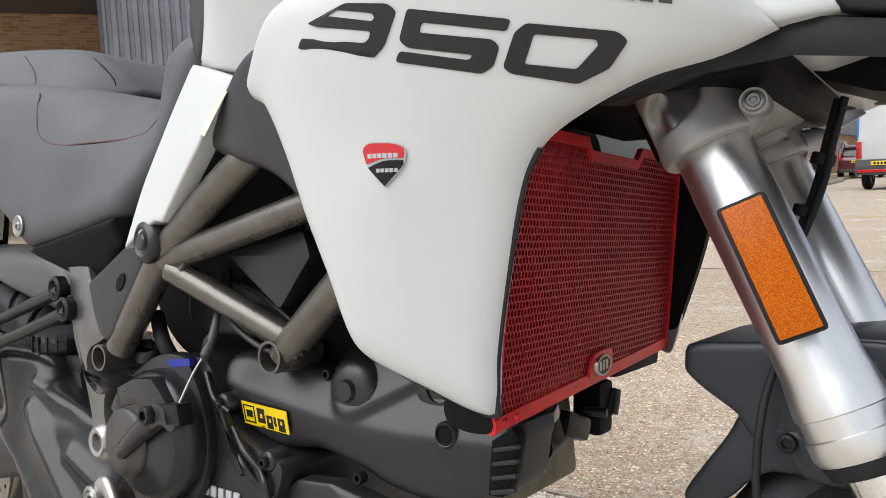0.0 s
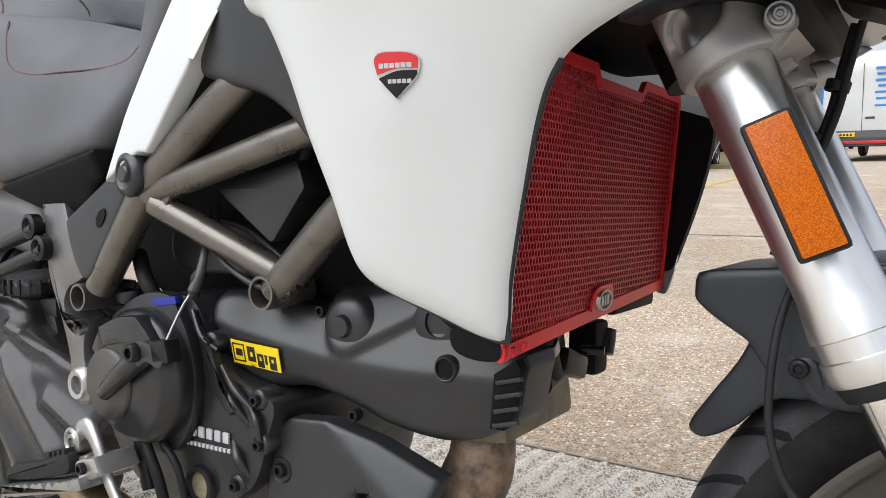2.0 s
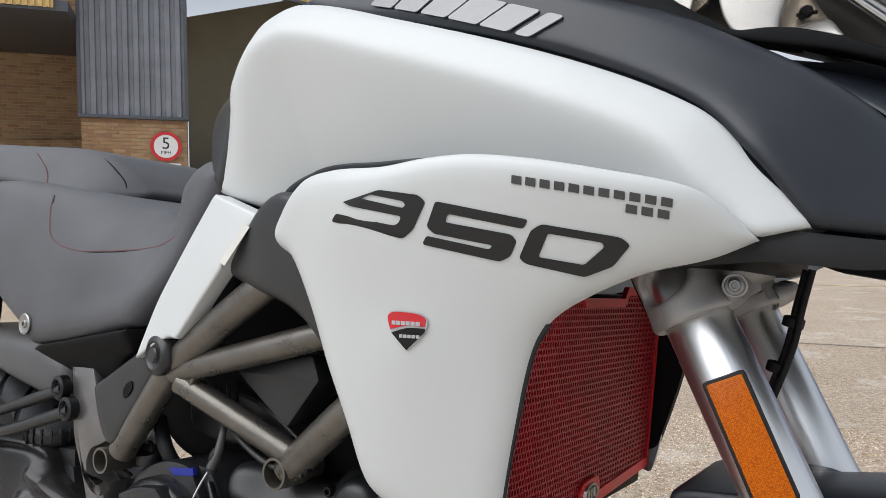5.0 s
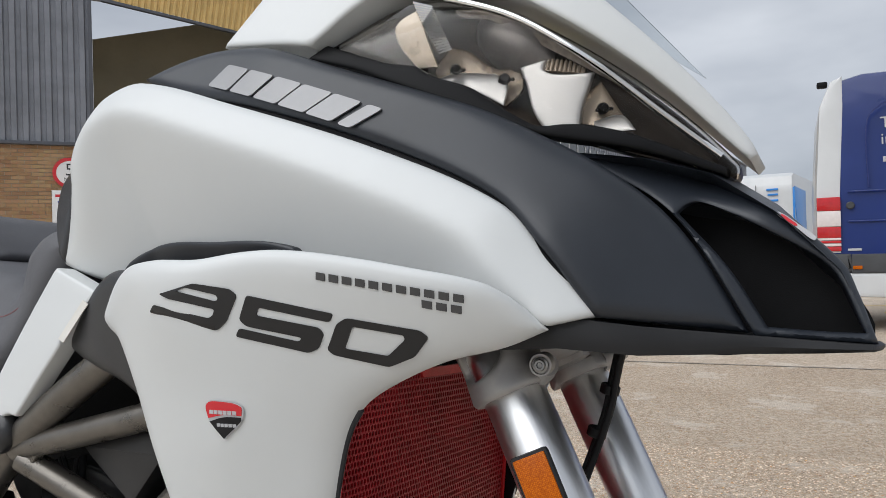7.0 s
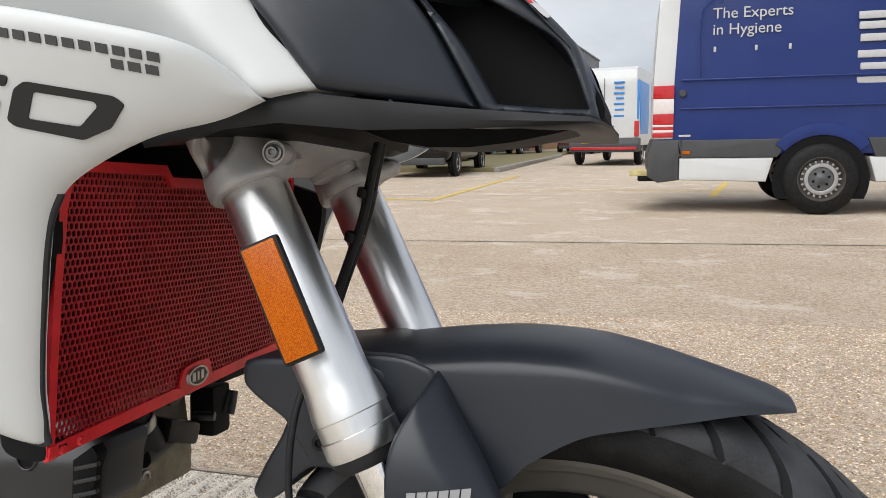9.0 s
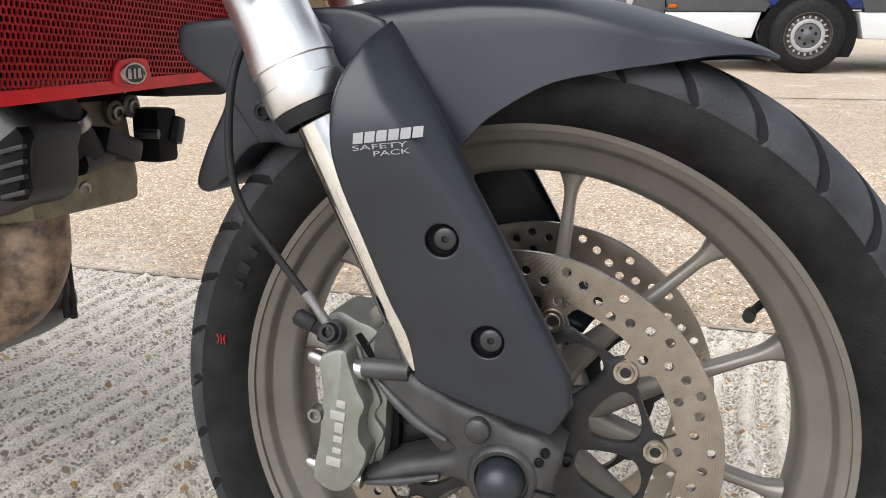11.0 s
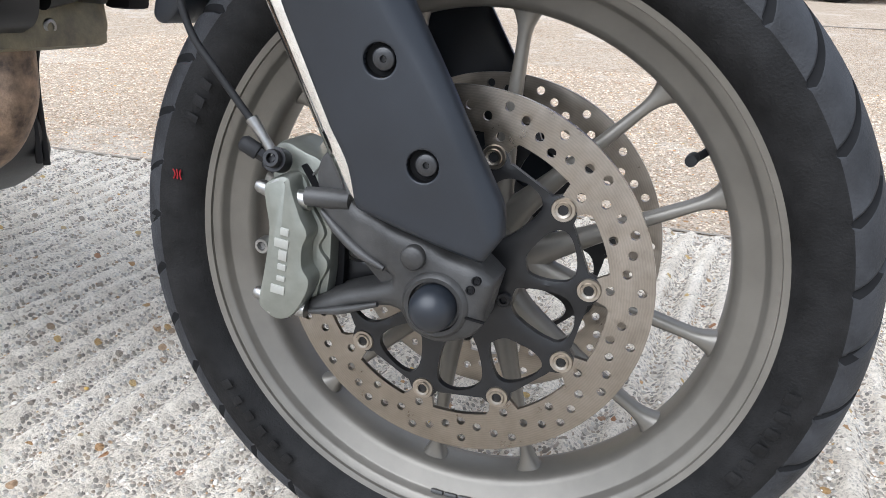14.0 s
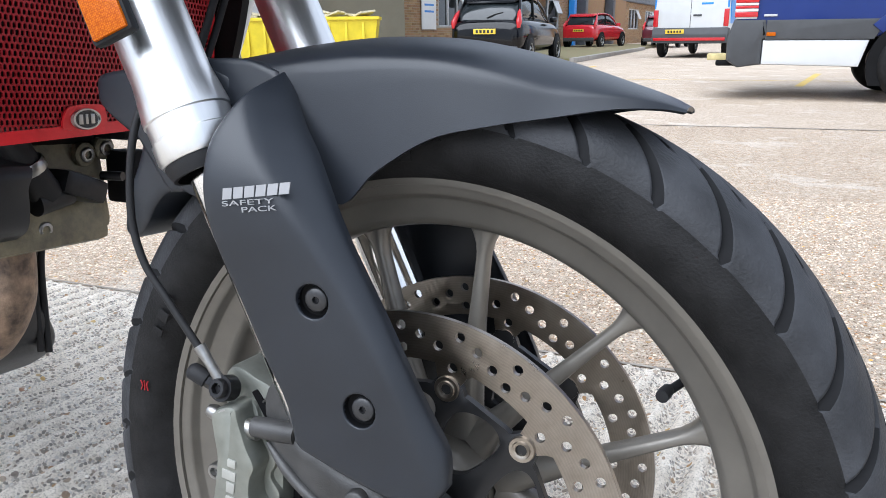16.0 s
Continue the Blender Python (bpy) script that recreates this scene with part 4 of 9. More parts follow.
part("arm_rib", tube([(-0.114, -0.1155, 0.2905), (-0.085, -0.119, 0.2985), (-0.050, -0.123, 0.3120)], [0.002, 0.0036, 0.002], 12), ENGINE2, foot)
part("lug_tube", lathe([(0.0, -0.016), (0.0078, -0.016), (0.0082, 0.0), (0.0080, 0.022), (0.0, 0.024)], (-0.100, -0.115, 0.3905), (1, 0, 0.04), 28), ENGINE2, foot)
part("boss", lathe([(0, 0.006), (0.0082, 0.006), (0.0095, 0.0045), (0.0100, -0.004)], (-0.0200, -0.1265, 0.3585), (0, -1, 0), 32), ENGINE2, foot)
part("axle_ring", lathe([(0.0185, -0.004), (0.0205, 0.0035), (0.0235, 0.0040), (0.0262, 0.0015), (0.0275, -0.006)], (0.0, -0.130, 0.3235), (0, -1, 0), 48), ENGINE2, foot)
part("pinch_slit", box(0.030, -0.1315, 0.3185, 0.020, 0.002, 0.0016, 0.0, Matrix.Rotation(radians(6), 4, "Y")), BLACKD, foot)
part("axle_cap", lathe([(0.0, 0.0215), (0.0065, 0.0208), (0.0120, 0.0182), (0.0158, 0.0138), (0.0178, 0.0070), (0.0180, -0.003)], (0.0, -0.1325, 0.3235), (0, -1, 0), 48), BLACKP, foot, "satin black domed axle slider")
for dx, dz in ((0.0305, 0.3485), (0.0265, 0.3405)):
    part("pinch_screw", bolt(Vector((dx, -0.1285, dz)), (0, -1, 0.3), 0.0036, 0.002, 0.7), BLACKD, foot)
foot2 = new("axle_carrier")
foot2.parent = bike
part("casting", plate([(-0.098, 0.428), (-0.030, 0.392), (0.036, 0.352), (0.036, 0.316), (-0.006, 0.288), (-0.050, 0.308), (-0.108, 0.392)], 0.075, 0.108, 0.010), ENGINE2, foot2)

# brake caliper
cal = new("brake_caliper")
cal.parent = bike
part("outer_half", plate([(-0.1505, 0.3955), (-0.1425, 0.4025), (-0.1290, 0.4050), (-0.1255, 0.3950), (-0.1180, 0.3740), (-0.1118, 0.3605), (-0.1160, 0.3480), (-0.1162, 0.3316), (-0.1102, 0.3205), (-0.1142, 0.3052), (-0.1272, 0.2856), (-0.1401, 0.2808), (-0.1528, 0.2860), (-0.1580, 0.2930), (-0.1529, 0.3213), (-0.1473, 0.3604), (-0.1500, 0.3808)], -0.124, -0.100, 0.005), CALIP, cal, "grey anodised outer half of the caliper")
part("outer_step", plate([(-0.150, 0.396), (-0.128, 0.404), (-0.118, 0.380), (-0.106, 0.357), (-0.111, 0.344), (-0.103, 0.330), (-0.110, 0.312), (-0.118, 0.290), (-0.150, 0.283), (-0.160, 0.300), (-0.158, 0.35)], -0.104, -0.084, 0.004), CALIP, cal)
part("inner_half", plate([(-0.150, 0.420), (-0.122, 0.414), (-0.106, 0.385), (-0.104, 0.335), (-0.112, 0.282), (-0.146, 0.268), (-0.166, 0.276), (-0.172, 0.335), (-0.166, 0.40)], -0.064, -0.030, 0.006), CALIP, cal)
part("caliper_bridge", plate([(-0.156, 0.419), (-0.145, 0.428), (-0.127, 0.422), (-0.113, 0.417), (-0.095, 0.402), (-0.090, 0.384), (-0.100, 0.368), (-0.104, 0.310), (-0.114, 0.286), (-0.148, 0.284), (-0.160, 0.30), (-0.156, 0.36)], -0.100, -0.050, 0.006), CALIP, cal, "grey caliper bridge over the disc")
# black patch on the bridge, painted as the shade inside a slot
part("vent_slot", plate([(-0.129, 0.410, 1), (-0.124, 0.412), (-0.112, 0.392), (-0.115, 0.388, 1)], -0.1015, -0.098, 0.0), BLACKD, cal)
part("pad_pin", tube([(-0.118, -0.102, 0.404), (-0.106, -0.104, 0.418), (-0.096, -0.105, 0.430)], 0.0009, 6), STEEL, cal)
part("brake_pad", plate([(-0.112, 0.40), (-0.100, 0.385), (-0.098, 0.30), (-0.112, 0.285)], -0.086, -0.076, 0.002), BLACKD, cal, "black brake pad edge")
for z, x in ((0.388, -0.160), (0.293, -0.164)):
    part("mount_bolt", lathe([(0.0, 0.012), (0.0044, 0.012), (0.0058, 0.009), (0.0064, 0.0), (0.0064, -0.01)], (x + 0.006, -0.108, z), (-1, 0, 0.28), 20), STEEL, cal)
    part("sleeve", lathe([(0.0, -0.012), (0.0075, -0.012), (0.0075, 0.010), (0.0, 0.010)], (x + 0.036, -0.112, z - 0.002), (1, 0, -0.10), 24), ALUM, cal)
part("pin_bolt", bolt(Vector((-0.1625, -0.104, 0.338)), (0, -1, 0), 0.007, 0.005), STEEL, cal)
part("pocket", plate([(-0.146, 0.398, 1), (-0.136, 0.402), (-0.126, 0.378), (-0.131, 0.371), (-0.139, 0.385, 1)], -0.1235, -0.121, 0.001), ALUM, cal, "machined pocket")
part("pocket", plate([(-0.150, 0.292, 1), (-0.136, 0.296, 1), (-0.134, 0.289), (-0.148, 0.285)], -0.1235, -0.121, 0.001), ALUM, cal, "machined pocket")
for k, (w, h) in enumerate(((0.009, 0.014), (0.0055, 0.0085), (0.0065, 0.0085), (0.0105, 0.0085), (0.009, 0.014), (0.0075, 0.0085))):
    part("raised_mark", box(-0.1365 + 0.0010 * k - (0.002 if h > 0.01 else 0), -0.1243, 0.309 + 0.0102 * k, h * 0.92, 0.002, w * 0.86, 0.0012, Matrix.Rotation(radians(6), 4, "Y")), mat("pale_cast_relief", (0.36, 0.36, 0.33), 0.4, 0.3, 0.08, 60), cal, "pale raised lettering block")
bleed = new("bleed_nipple")
bleed.parent = cal
part("nipple", lathe([(0.0085, -0.004), (0.0085, 0.006), (0.0055, 0.008), (0.0055, 0.018), (0.0, 0.02)], (-0.146, -0.114, 0.413), (-0.80, -0.25, 0.5), 6), BBOLT, bleed)
part("nipple_cap", lathe([(0.005, 0.014), (0.0068, 0.015), (0.0068, 0.028), (0.004, 0.031), (0, 0.031)], (-0.146, -0.114, 0.413), (-0.80, -0.25, 0.5), 16), RUBBER, bleed)
part("banjo", merge(lathe([(0, -0.006), (0.010, -0.006), (0.010, 0.006), (0, 0.006)], (-0.142, -0.116, 0.416), (0, -1, 0.3), 24), bolt(Vector((-0.142, -0.122, 0.418)), (0, -1, 0.3), 0.0075, 0.005)), BBOLT, cal)
part("hose_ferrule", tube([(-0.144, -0.118, 0.420), (-0.153, -0.119, 0.434), (-0.163, -0.119, 0.447)], [0.0045, 0.0040, 0.0050], 12), STEEL, cal)
part("brake_hose", tube([(-0.161, -0.119, 0.443), (-0.190, -0.12, 0.478), (-0.215, -0.12, 0.510), (-0.226, -0.118, 0.552), (-0.224, -0.110, 0.612), (-0.214, -0.085, 0.66)], 0.0031, 12), RUBBER, cal, "thin black brake hose")

# small red moulded mark on the tyre's side
for k in range(3):
    part("sidewall_mark", tube([(-0.2755 + 0.004 * k, -0.0712, 0.3735), (-0.2735 + 0.0025 * k, -0.0712, 0.378), (-0.2755 + 0.004 * k, -0.0712, 0.3825)], 0.0007, 6), REDM, wheel)

# -- front mudguard with fork protectors --
fender = new("front_mudguard")
fender.parent = bike
st = [(-0.215, 0.660, 0.632, 0.070), (-0.165, 0.668, 0.628, 0.074), (-0.110, 0.676, 0.600, 0.077), (-0.062, 0.6805, 0.560, 0.078), (-0.030, 0.681, 0.585, 0.078), (0.010, 0.679, 0.609, 0.077), (0.050, 0.672, 0.619, 0.073), (0.090, 0.662, 0.626, 0.064), (0.125, 0.651, 0.632, 0.054), (0.152, 0.642, 0.633, 0.042), (0.167, 0.635, 0.631, 0.026)]
grid = []
for u in np.linspace(0, len(st) - 1, 61):
    i = min(int(u), len(st) - 2)
    f = u - i
    a, b, c, d = (np.array(st[max(0, min(len(st) - 1, i + k))]) for k in (-1, 0, 1, 2))
    x, top, low, hw = 0.5 * (2 * b + (c - a) * f + (2 * a - 5 * b + 4 * c - d) * f * f + (3 * b - a - 3 * c + d) * f**3)
    row = []
    for v in np.linspace(-1, 1, 41):
        e = abs(v)
        crown = min(0.030, 0.8 * (top - low))
        phi = radians(74) * min(1.0, e / 0.62)
        y, z = 0.95 * hw * math.sin(phi) / math.sin(radians(74)), top - crown * (1 - math.cos(phi))
        if e > 0.62:
            u_ = (e - 0.62) / 0.38
            y, z = y + 0.05 * hw * u_, z + (low - z) * u_
        row.append((x, YC + math.copysign(y, v), z))
    grid.append(row)
bm = bmesh.new()
vs = [[bm.verts.new(p) for p in row] for row in grid]
for a, b in zip(vs, vs[1:]):
    for k in range(40):
        bm.faces.new((a[k], a[k + 1], b[k + 1], b[k]))
bmesh.ops.recalc_face_normals(bm, faces=bm.faces)
bmesh.ops.solidify(bm, geom=list(bm.faces), thickness=0.003)
part("blade", bm, BLACKP, fender)
part("rear_blade", shell(spline([(-0.290, 0.641, 1), (-0.286, 0.648), (-0.238, 0.654), (-0.190, 0.659), (-0.150, 0.650, 1), (-0.150, 0.566, 1), (-0.190, 0.559), (-0.223, 0.556, 1), (-0.250, 0.597, 1), (-0.288, 0.624)]), surface([(-0.285, 0.63, -0.087), (-0.2, 0.65, -0.088), (-0.2, 0.57, -0.084), (-0.15, 0.60, -0.084)]), 0.009, (0.005, 0.008), mirror=YC), BLACKP, fender)
part("rear_flap", shell(spline([(-0.247, 0.600, 1), (-0.258, 0.578), (-0.280, 0.546), (-0.298, 0.518), (-0.296, 0.510), (-0.284, 0.509), (-0.258, 0.526), (-0.240, 0.545), (-0.223, 0.556), (-0.190, 0.560, 1), (-0.200, 0.590, 1)]), surface([(-0.29, 0.515, -0.060), (-0.25, 0.58, -0.080), (-0.22, 0.565, -0.083), (-0.26, 0.545, -0.076)]), 0.008, (0.004, 0.008), mirror=YC), BLACKP, fender)
part("fork_pocket", shell(spline([(-0.210, 0.655), (-0.166, 0.661), (-0.137, 0.660), (-0.112, 0.652, 1), (-0.090, 0.600, 1), (-0.110, 0.560), (-0.150, 0.556), (-0.210, 0.565)]), const(-0.086), 0.010, (0.003, 0.005), 0.01), BLACKP, fender)
GUARD = surface([(-0.111, 0.573, -0.149), (-0.074, 0.577, -0.143), (-0.130, 0.553, -0.149), (-0.113, 0.638, -0.122), (-0.107, 0.654, -0.100), (-0.112, 0.500, -0.142), (-0.052, 0.500, -0.1385), (-0.018, 0.428, -0.137), (-0.068, 0.391, -0.134), (0.030, 0.400, -0.134), (-0.056, 0.598, -0.134)])
RIDGE = [(0.36, 0.047), (0.385, 0.039), (0.415, 0.027), (0.442, 0.015), (0.471, 0.0), (0.499, -0.018), (0.523, -0.035), (0.555, -0.058), (0.598, -0.092), (0.625, -0.108), (0.66, -0.122)]


def GUARD_FOLD(x, z):
    """The flat face of the protector, folded back along the ridge near its front edge."""
    d = (np.asarray(x) - np.interp(z, [p[0] for p in RIDGE], [p[1] for p in RIDGE])) * 0.88
    k = np.interp(z, [0.36, 0.54, 0.60, 0.66], [0.42, 0.42, 0.66, 0.85])
    return GUARD(x, z) + k * (d + np.sqrt(d * d + 5e-6))


guard_outline = [(-0.107, 0.655, 1), (-0.113, 0.638), (-0.127, 0.606), (-0.130, 0.580), (-0.127, 0.552), (-0.112, 0.508), (-0.089, 0.452), (-0.075, 0.424), (-0.068, 0.391, 1), (-0.032, 0.380, 1), (0.002, 0.371), (0.034, 0.3635, 1), (0.0470, 0.384, 1), (0.0440, 0.405), (0.0340, 0.425), (0.0175, 0.456), (-0.0025, 0.492), (-0.0215, 0.524), (-0.040, 0.555), (-0.061, 0.588), (-0.088, 0.625)]
guard_holes = [[(x + 0.0122 * math.cos(2 * math.pi * k / 20), z + 0.0122 * math.sin(2 * math.pi * k / 20)) for k in range(20)] for x, z in ((-0.049, 0.502), (-0.014, 0.431))]
part("fork_protector", shell(spline(guard_outline), GUARD_FOLD, 0.005, (0.006, 0.005), 0.004, holes=guard_holes, hole_roll=(0.0008, 0.0016)), BLACKP, fender)
part("fork_protector", shell([(p[0], p[1]) for p in spline(guard_outline)], lambda x, z: 2 * YC - GUARD_FOLD(x, z), 0.010, (-0.010, 0.010), -0.004), BLACKP, fender)
for x, z in ((-0.049, 0.502), (-0.014, 0.431)):
    y = float(GUARD_FOLD(np.array([x]), np.array([z]))[0])
    gx_, gz_ = (float((GUARD_FOLD(np.array([x + dx]), np.array([z + dz])) - GUARD_FOLD(np.array([x - dx]), np.array([z - dz])))[0]) / 0.01 for dx, dz in ((0.005, 0), (0, 0.005)))
    aim = Vector((gx_, -1, gz_)).normalized()
    # cup blacker than the protector round it: the recess's shade is in the colour
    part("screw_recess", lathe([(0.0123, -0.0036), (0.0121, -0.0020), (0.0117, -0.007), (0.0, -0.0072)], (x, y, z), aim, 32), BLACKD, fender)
    part("screw", bolt(Vector((x + 0.0022, y, z + 0.0008)) - aim * 0.0050, aim, 0.0084, 0.0035, 0.30), BLACKR, fender)
part("screw", bolt(Vector((-0.212, -0.089, 0.582)), (0, -1, 0), 0.007, 0.003, 0.5), BBOLT, fender)

# -- bodywork --
def smooth_loop(*pts):
    return spline(list(pts), 8)


SIDE = surface([(-0.436, 0.768, -0.281), (-0.448, 0.794, -0.288), (-0.394, 0.60, -0.214), (-0.336, 0.867, -0.280), (-0.271, 0.853, -0.250), (-0.241, 0.878, -0.250), (-0.200, 0.858, -0.213), (-0.484, 0.865, -0.312), (-0.399, 0.879, -0.301), (-0.610, 0.855, -0.271), (-0.498, 0.64, -0.252), (-0.56, 0.76, -0.272), (-0.36, 0.76, -0.246)])
side_loop = smooth_loop((-0.607, 0.855), (-0.590, 0.877), (-0.545, 0.901), (-0.500, 0.907), (-0.449, 0.907), (-0.412, 0.912), (-0.379, 0.914), (-0.340, 0.911), (-0.284, 0.902), (-0.236, 0.892), (-0.217, 0.880), (-0.198, 0.858, 1), (-0.228, 0.844), (-0.270, 0.832), (-0.313, 0.811), (-0.337, 0.793), (-0.352, 0.767), (-0.370, 0.702), (-0.384, 0.644), (-0.390, 0.609), (-0.397, 0.596), (-0.443, 0.615), (-0.489, 0.636), (-0.502, 0.652), (-0.515, 0.701), (-0.533, 0.750), (-0.550, 0.797), (-0.575, 0.836))
part("side_fairing", shell(side_loop, SIDE, 0.008, (0.011, 0.020), 0.004), WHITE, bike, "pearl white side fairing")
part("side_fairing", shell(side_loop, lambda x, z: 2 * YC - SIDE(x, z), 0.014, (-0.014, 0.016), -0.004), WHITE, bike, "pearl white side fairing")
edge_run = [(-0.338, 0.7925), (-0.3535, 0.7660), (-0.3720, 0.7010), (-0.3862, 0.6430), (-0.3920, 0.6085), (-0.3970, 0.5965), (-0.4430, 0.6155), (-0.4890, 0.6365)]
part("fairing_edge", tube([(x, float(SIDE(np.array([x]), np.array([z]))[0]) + 0.0125, z) for x, z in edge_run], 0.0030, 12), BLACKP, bike, "black inner edge of the fairing")
TANK_TOP = [(-0.80, 1.045), (-0.75, 1.052), (-0.70, 1.086), (-0.64, 1.099), (-0.503, 1.060), (-0.349, 1.007), (-0.245, 0.960), (-0.205, 0.920), (-0.160, 0.871), (-0.12, 0.80)]


def TANK(x, z):
    """The tank's side: a narrow band that looks up along the top edge, then a flank that leans in below."""
    q = np.stack([np.asarray(x, float), np.asarray(z, float)], -1)
    a = np.array(spline(TANK_TOP, 6, closed=False))
    ab = np.diff(a, axis=0)
    t = np.clip(((q[:, None] - a[:-1]) * ab).sum(-1) / (ab**2).sum(-1), 0, 1)
    d = np.sqrt((((q[:, None] - (a[:-1] + t[..., None] * ab)) ** 2).sum(-1)).min(1))
    u = d - 0.034
    out = np.interp(q[:, 0], [-0.80, -0.70, -0.60, -0.50, -0.34, -0.24, -0.16], [-0.240, -0.240, -0.241, -0.241, -0.232, -0.216, -0.196])
    wrap = np.maximum(0, (-0.700 - 0.25 * (1.0 - q[:, 1])) - q[:, 0])
    return out - 0.10 * u + 0.56 * (np.sqrt(u * u + 4e-5) - 0.0063) + np.interp(q[:, 1], [0.92, 1.0], [2.5, 11.0]) * wrap**2


tank_loop = smooth_loop((-0.790, 0.914, 1), (-0.770, 0.960), (-0.757, 1.010), (-0.753, 1.040), (-0.728, 1.070), (-0.685, 1.089), (-0.634, 1.098), (-0.503, 1.059), (-0.349, 1.006), (-0.245, 0.958), (-0.202, 0.916), (-0.160, 0.871, 1), (-0.198, 0.861, 1), (-0.260, 0.870), (-0.40, 0.895), (-0.58, 0.900), (-0.686, 0.886, 1))
part("tank_cover", shell(tank_loop, TANK, 0.008, (0.006, 0.008), mirror=YC), WHITE, bike, "pearl white tank cover")
part("tank_gap_trim", shell(smooth_loop((-0.690, 0.893, 1), (-0.665, 0.916), (-0.620, 0.932), (-0.540, 0.932), (-0.430, 0.924), (-0.43, 0.900), (-0.56, 0.895), (-0.61, 0.87), (-0.640, 0.84)), lambda x, z: TANK(x, z) - 0.012, 0.010, (0.004, 0.006), 0.03), BLACKP, bike)
# airbox cover behind the side fairing
part("airbox_cover", shell(smooth_loop((-0.752, 0.828), (-0.685, 0.888), (-0.640, 0.905), (-0.590, 0.890, 1), (-0.560, 0.78), (-0.575, 0.735, 1), (-0.610, 0.772), (-0.645, 0.792), (-0.735, 0.815)), surface([(-0.75, 0.825, -0.205), (-0.65, 0.88, -0.232), (-0.58, 0.86, -0.24), (-0.60, 0.78, -0.222), (-0.68, 0.81, -0.22)]), 0.010, (0.012, 0.014), 0.03), BLACKR, bike, "grained black airbox cover")
# white strut from tank to frame
STRUT = surface([(-0.895, 0.72, -0.212), (-0.767, 0.909, -0.212), (-0.68, 0.882, -0.224), (-0.735, 0.83, -0.223), (-0.815, 0.744, -0.217)])
part("frame_strut_cover", shell(smooth_loop((-0.899, 0.7140, 1), (-0.8662, 0.7804), (-0.838, 0.820), (-0.7671, 0.909, 1), (-0.679, 0.8824, 1), (-0.692, 0.872), (-0.7335, 0.834, 1), (-0.738, 0.824), (-0.775, 0.786), (-0.8152, 0.7439, 1), (-0.8353, 0.7439)), STRUT, 0.008, (0.003, 0.004), 0.02), WHITE, bike, "white strut cover")
decal([[spline([(-0.7365, 0.8330, 1), (-0.7000, 0.8740, 1), (-0.6895, 0.8700, 1), (-0.7260, 0.8290, 1)], 4)]], lambda x, z: STRUT(x, z), TAPE, bike, "tape_patch")
part("tank_pad", shell(smooth_loop((-0.800, 0.925, 1), (-0.818, 0.955), (-0.824, 0.985), (-0.811, 1.014), (-0.768, 1.032), (-0.752, 1.034, 1), (-0.752, 1.000), (-0.770, 0.930), (-0.780, 0.914, 1)), surface([(-0.80, 0.93, -0.190), (-0.80, 1.0, -0.186), (-0.76, 1.02, -0.198), (-0.77, 0.93, -0.200)]), 0.009, (0.012, 0.014), mirror=YC), BLACKR, bike, "black rubber pad between tank and seat")
# seat
SEATF = surface([(-1.15, 0.74, -0.217), (-1.0, 0.78, -0.213), (-0.90, 0.80, -0.206), (-0.80, 0.92, -0.196), (-1.0, 0.87, -0.190), (-1.2, 0.90, -0.198), (-1.4, 0.92, -0.185), (-0.93, 0.890, -0.150), (-0.99, 0.905, -0.150), (-0.87, 0.93, -0.180)])
part("rider_seat", shell(smooth_loop((-1.150, 0.711, 1), (-1.050, 0.724), (-0.919, 0.750, 1), (-0.893, 0.783), (-0.840, 0.849), (-0.811, 0.885), (-0.789, 0.916), (-0.779, 0.938), (-0.800, 0.955), (-0.838, 0.957), (-0.872, 0.938), (-0.903, 0.905), (-0.922, 0.890), (-0.968, 0.904), (-1.050, 0.922), (-1.200, 0.945), (-1.436, 0.975), (-1.530, 0.975), (-1.500, 0.950), (-1.405, 0.893), (-1.278, 0.782), (-1.191, 0.735)), SEATF, 0.011, (0.026, 0.028), mirror=YC), SEAT, bike, "dark grey rider seat with red stitching")
PILL = surface([(-1.11, 0.94, -0.085), (-1.15, 0.93, -0.140), (-1.15, 0.98, -0.100), (-1.23, 0.935, -0.165), (-1.23, 1.00, -0.130), (-1.31, 0.95, -0.176), (-1.32, 1.01, -0.150), (-1.5, 0.97, -0.185)])
part("pillion_seat", shell(smooth_loop((-1.102, 0.938), (-1.120, 0.926), (-1.153, 0.9225), (-1.231, 0.930), (-1.313, 0.948), (-1.406, 0.959), (-1.550, 0.957), (-1.580, 0.990), (-1.540, 1.037), (-1.460, 1.030), (-1.322, 1.017), (-1.220, 1.010), (-1.172, 1.000), (-1.138, 0.978), (-1.112, 0.954)), PILL, 0.008, (0.014, 0.014), mirror=YC), SEAT, bike, "dark grey pillion seat pad")
# black sheet painted in for the shade between the two seat pads
part("seat_gap", shell(smooth_loop((-1.112, 0.926), (-1.128, 0.918), (-1.153, 0.9150), (-1.231, 0.922), (-1.313, 0.940), (-1.406, 0.951), (-1.500, 0.952), (-1.500, 0.966), (-1.406, 0.968), (-1.313, 0.957), (-1.231, 0.939), (-1.153, 0.931)), lambda x, z: PILL(x, z) + 0.006, 0.008, (0.001, 0.002), 0.03), BLACKD, bike, "black sheet painting the shade under the pillion pad")
